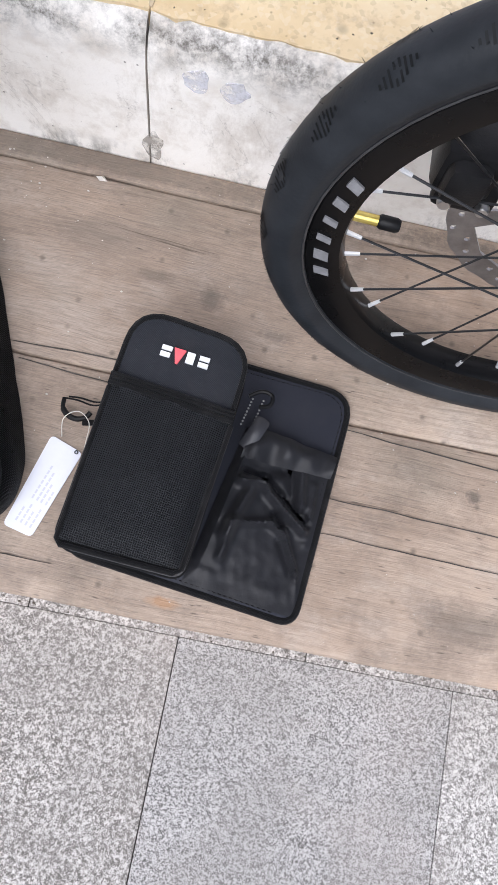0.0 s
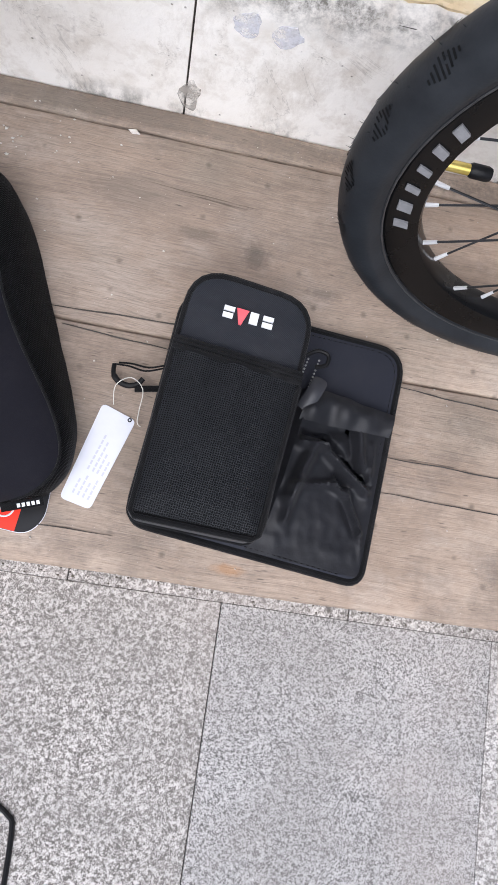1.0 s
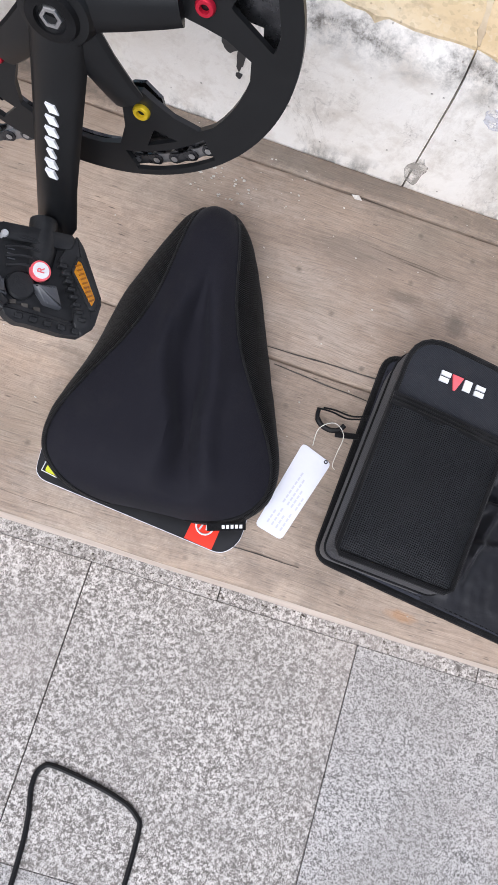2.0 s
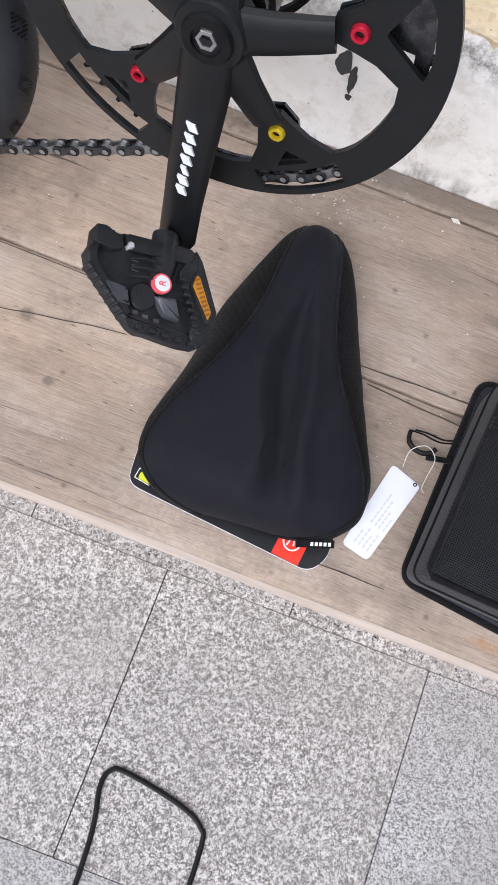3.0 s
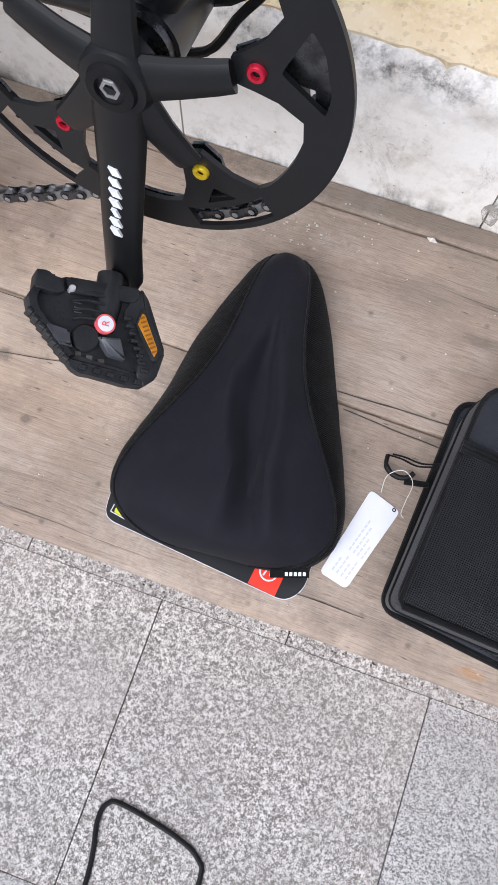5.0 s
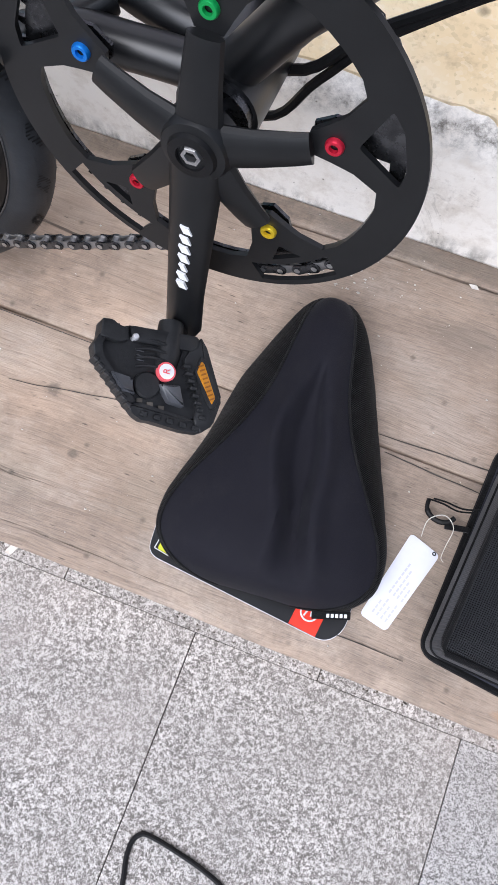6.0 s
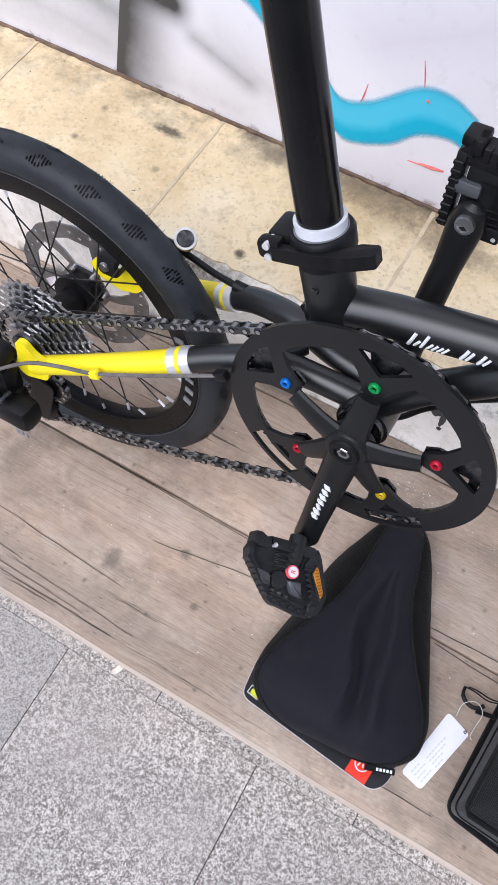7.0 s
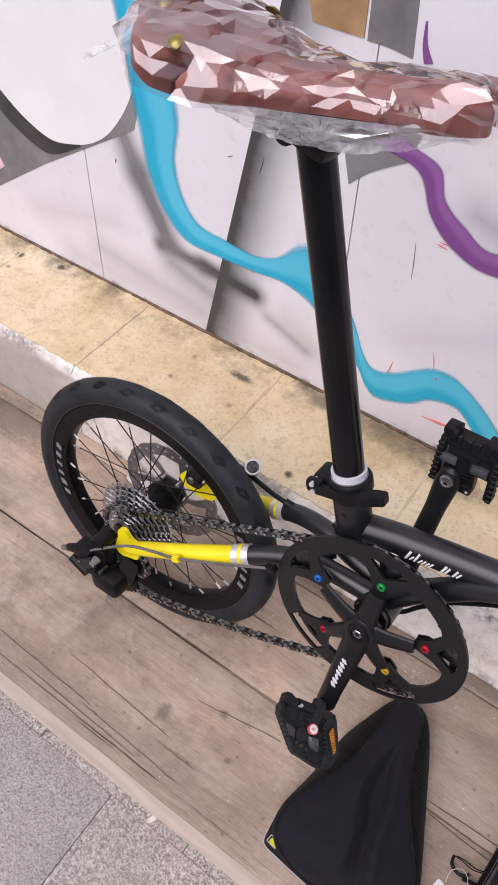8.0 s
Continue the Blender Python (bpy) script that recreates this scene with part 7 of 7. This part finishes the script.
    for j in range(ny + 1):
        v = j / ny
        row = []
        for i in range(nx + 1):
            u = i / nx
            L = Vector((0.0345, 0.1985)).lerp(Vector((0.0600, 0.3170)), v)
            Rr = Vector((0.1155, 0.1895)).lerp(Vector((0.1290, 0.3070)), v)
            p = L.lerp(Rr, u)
            z = 0.0055 + 0.013 * (1 - u) ** 1.6 * min(1, v * 2.2)
            z += crease(p)
            z += 0.0016 * noise.noise((p.x * 70, p.y * 55, 4)) + 0.0008 * noise.noise((p.x * 160, p.y * 130, 7))
            e = min(1.0, 9 * min(u + 0.02, 1 - u, v + 0.002))
            row.append(bm.verts.new((p.x, p.y, 0.0042 + max(0.0004, z - 0.0042) * e)))
        rows.append(row)
    for a, d in zip(rows, rows[1:]):
        for i in range(nx):
            bm.faces.new((a[i], a[i + 1], d[i + 1], d[i]))
    bmesh.ops.solidify(bm, geom=list(bm.faces), thickness=0.0008)
    flap = part("open_pocket", bm, SATIN, b, "creased thin black pocket, half open")
    bm = bmesh.new()
    rows = []
    for j in range(13):
        v = j / 12
        row = []
        for i in range(31):
            u = i / 30
            L = Vector((0.0595, 0.2930)).lerp(Vector((0.0640, 0.3180)), v)
            Rr = Vector((0.1260, 0.2900)).lerp(Vector((0.1290, 0.3070)), v)
            p = L.lerp(Rr, u)
            row.append(bm.verts.new((p.x, p.y, 0.0105 + 0.0050 * (1 - u) + 0.0045 * math.sin(math.pi * v) + 0.0042 * noise.noise((p.x * 80, p.y * 60, 11)))))
        rows.append(row)
    for a, d in zip(rows, rows[1:]):
        for i in range(30):
            bm.faces.new((a[i], a[i + 1], d[i + 1], d[i]))
    bmesh.ops.solidify(bm, geom=list(bm.faces), thickness=0.0009)
    part("pocket_cuff", bm, SATIN, flap, "shiny crumpled cuff of the pocket")
    part("pull_tab", moved(tube(curve_points([(0.0, 0, 0), (0.006, 0.012, 0.006), (0.010, 0.022, 0.004)], 4), [0.0055] * 8 + [0.0045], 8, flat=0.35), Matrix.Translation((0.0610, 0.3000, 0.016))), SATIN, flap)
    # zip pull with beaded cord
    part("zip_pull", tube(curve_points([(0.0575, 0.337, 0.020), (0.066, 0.342, 0.021), (0.074, 0.340, 0.021), (0.0735, 0.333, 0.020), (0.066, 0.331, 0.018)], 5), 0.0015, 8), BLACK_PLASTIC, b, "black zip pull")
    for dx in (0.0, 0.008):
        bm = bmesh.new()
        for i in range(9):
            q = bmesh.new()
            bmesh.ops.create_icosphere(q, subdivisions=1, radius=0.0009)
            bm = merge(bm, at(q, 0.0605 + dx - 0.0006 * i, 0.336 - 0.0024 * i, 0.0185 - 0.0004 * i))
        part("beaded_cord", bm, simple("beads", (0.10, 0.10, 0.10), (0.35, 0.35, 0.34), 500), b)
    # hook and cord at the side
    hook = [(-0.072, 0.313, 0.008), (-0.0715, 0.306, 0.008), (-0.067, 0.301, 0.008), (-0.060, 0.299, 0.009), (-0.054, 0.301, 0.010), (-0.051, 0.305, 0.011)]
    part("hook", tube(curve_points(hook, 5), [0.0016] * 6 + [0.0021] * 12 + [0.0019] * 8, 8), BLACK_PLASTIC, b, "black plastic hook")
    part("hook_cord", merge(tube(curve_points([(-0.072, 0.313, 0.008), (-0.062, 0.3125, 0.010), (-0.050, 0.310, 0.013), (-0.038, 0.312, 0.020)], 5), 0.0007, 6), tube(curve_points([(-0.069, 0.3145, 0.008), (-0.060, 0.3145, 0.010), (-0.048, 0.3125, 0.014), (-0.037, 0.314, 0.021)], 5), 0.0007, 6)), TAPE, b)
    part("side_loop", moved(box(-0.009, 0.009, -0.0022, 0.0022, -0.0010, 0.0010, 0.0006), Matrix.Translation((-0.047, 0.299, 0.008)) @ Matrix.Rotation(radians(10), 4, "Z")), TAPE, b)
    return b


bag()

# price tag on a nylon loop
TAG = rounded([(-0.1022, 0.2201), (-0.0793, 0.2147), (-0.0578, 0.2851), (-0.0841, 0.2943)], 0.004, 4)
tag = tagged(part("hang_tag", slab(TAG, BENCH + 0.0008, BENCH + 0.0014), WHITE_CARD), "white paper hang tag with faded print, tied to the bag", "tag")
part("tag_hole", at(moved(lathe([(0.0008, -0.0003), (0.0016, -0.0003), (0.0016, 0.0003), (0.0008, 0.0003)], 14, True), Matrix.Rotation(radians(90), 4, "X")), -0.0625, 0.2848, BENCH + 0.0016), DARK_STEEL, tag)
part("nylon_loop", tube(curve_points([(-0.0762, 0.2945, BENCH + 0.002), (-0.0766, 0.3066, BENCH + 0.012), (-0.0663, 0.3134, BENCH + 0.016), (-0.0566, 0.3066, BENCH + 0.014), (-0.0568, 0.2929, BENCH + 0.006), (-0.0568, 0.284, BENCH + 0.002), (-0.0538, 0.2812, BENCH + 0.0015)], 5), 0.00035, 5), NYLON_CORD, tag, "thin clear nylon loop")
tx, ty = Vector((0.0221, 0.0698)).normalized(), Vector((0.0698, -0.0221)).normalized()
for row, (d, a, n) in enumerate(((0.0045, 0.006, 3), (0.0085, 0.006, 4), (0.0125, 0.006, 3), (0.0165, 0.006, 4), (0.0060, 0.026, 7), (0.0100, 0.026, 6), (0.0135, 0.026, 4), (0.0175, 0.026, 3))):
    for k in range(n):
        p = Vector((-0.1011, 0.2211)) + ty * (d + 0.0008) + tx * (a + 0.0042 * k)
        q = [p + tx * s + ty * r for s, r in ((0, 0), (0.0032, 0), (0.0032, 0.0014), (0, 0.0014))]
        part("print_bar", slab([(v.x, v.y) for v in q], BENCH + 0.001, BENCH + 0.0016), PALE_INK, tag, smooth=False)

# thin black cable on the paving
cable = tagged(part("cable", tube(curve_points([(-0.190, -0.28, 0.003), (-0.196, -0.20, 0.003), (-0.202, -0.085, 0.003), (-0.211, -0.040, 0.003), (-0.207, -0.0235, 0.003), (-0.192, -0.0205, 0.003), (-0.140, -0.0290, 0.003), (-0.1136, -0.040, 0.003), (-0.1060, -0.060, 0.003), (-0.105, -0.15, 0.003), (-0.11, -0.28, 0.003)], 8), 0.0024, 8), BLACK_PLASTIC),
               "thin black cable looped on the paving", "cable")

# crumbs, chips and grit
def crumbs(n, x0, x1, y0, y1, z, size, seed):
    rng = random.Random(seed)
    bm = bmesh.new()
    verts, faces = [], []
    for _ in range(n):
        x, y, s = rng.uniform(x0, x1), rng.uniform(y0, y1), size * rng.uniform(0.4, 1.4)
        b = len(verts)
        a = rng.uniform(0, 6.3)
        for k in range(4):
            verts.append((x + s * math.cos(a + k * 1.57) * rng.uniform(0.5, 1.2), y + s * math.sin(a + k * 1.57) * rng.uniform(0.4, 0.9), z))
        verts.append((x, y, z + s * 0.8))
        faces += [(b, b + 1, b + 4), (b + 1, b + 2, b + 4), (b + 2, b + 3, b + 4), (b + 3, b, b + 4), (b + 3, b + 2, b + 1, b)]
    me = bpy.data.meshes.new("t")
    me.from_pydata(verts, [], faces)
    bm.from_mesh(me)
    bpy.data.meshes.remove(me)
    return bm


CRUMB = simple("plaster_crumbs", (0.55, 0.50, 0.44), (0.72, 0.69, 0.64), 200, (0.7, 0.9))
tagged(part("grit", crumbs(150, -0.75, 0.35, 0.18, 0.540, BENCH + 0.0006, 0.0011, 3), CRUMB, smooth=False), "white specks of plaster scattered on the wood", "grit", kind="stuff")
tagged(part("crumbs", merge(crumbs(40, -0.240, -0.185, 0.474, 0.505, BENCH + 0.0006, 0.0016, 4), crumbs(14, -0.19, -0.13, 0.48, 0.53, BENCH + 0.0006, 0.0014, 9)), CRUMB, smooth=False), "small heap of white plaster crumbs by the wall", "crumbs", kind="stuff")
tagged(part("pebble", crumbs(1, -0.0995, -0.0985, 0.5185, 0.5195, BENCH + 0.0005, 0.0042, 5), CRUMB), "small white chip of plaster on the wood", "chip")
tagged(part("leaf_chip", slab(rounded([(-0.437, 0.166), (-0.430, 0.165), (-0.425, 0.176), (-0.431, 0.181)], 0.002), 0.001, 0.0035, 0.0008), CRUMB), "small pale chip on the kerb by the bench", "chip")
DARK_GRIT = simple("dark_grit", (0.05, 0.042, 0.034), (0.16, 0.135, 0.11), 200, (0.8, 0.95))
tagged(part("joint_grit", crumbs(420, -1.2, 0.6, 0.164, 0.176, 0.0008, 0.0013, 6), DARK_GRIT, smooth=False), "dark grit along the foot of the bench", "grit", kind="stuff")
tagged(part("ledge_grit", crumbs(260, -1.2, 0.5, RISER + 0.02, WALL - 0.01, LEDGE_Z, 0.0010, 7), DARK_GRIT, smooth=False), "dark specks on the ledge", "grit", kind="stuff")


def scrap():
    """A small crumpled piece of pale film."""
    bm = bmesh.new()
    rows = []
    for i in range(13):
        t = i / 12
        row = []
        for k in range(9):
            u = k / 8
            n1 = noise.noise((t * 3.3, u * 3.1, 21.0))
            half = 0.012 * (0.35 + math.sin(math.pi * t) ** 0.6)
            row.append(bm.verts.new((-0.760 + 0.070 * t + 0.004 * n1, 0.525 + 0.006 * t + half * (2 * u - 1) + 0.003 * n1, BENCH + 0.0012 + 0.0075 * abs(n1) + 0.003 * abs(noise.noise((t * 7, u * 6, 4.0))))))
        rows.append(row)
    for r, s in zip(rows, rows[1:]):
        for k in range(8):
            bm.faces.new((r[k], r[k + 1], s[k + 1], s[k]))
    bmesh.ops.triangulate(bm, faces=list(bm.faces))
    bmesh.ops.solidify(bm, geom=list(bm.faces), thickness=0.0004)
    return bm


tagged(part("plastic_scrap", scrap(), simple("pale_film", (0.58, 0.53, 0.55), (0.68, 0.64, 0.66), 40, (0.25, 0.4), bump=0.1), smooth=False), "crumpled pale plastic scrap on the bench behind the wheel", "scrap")
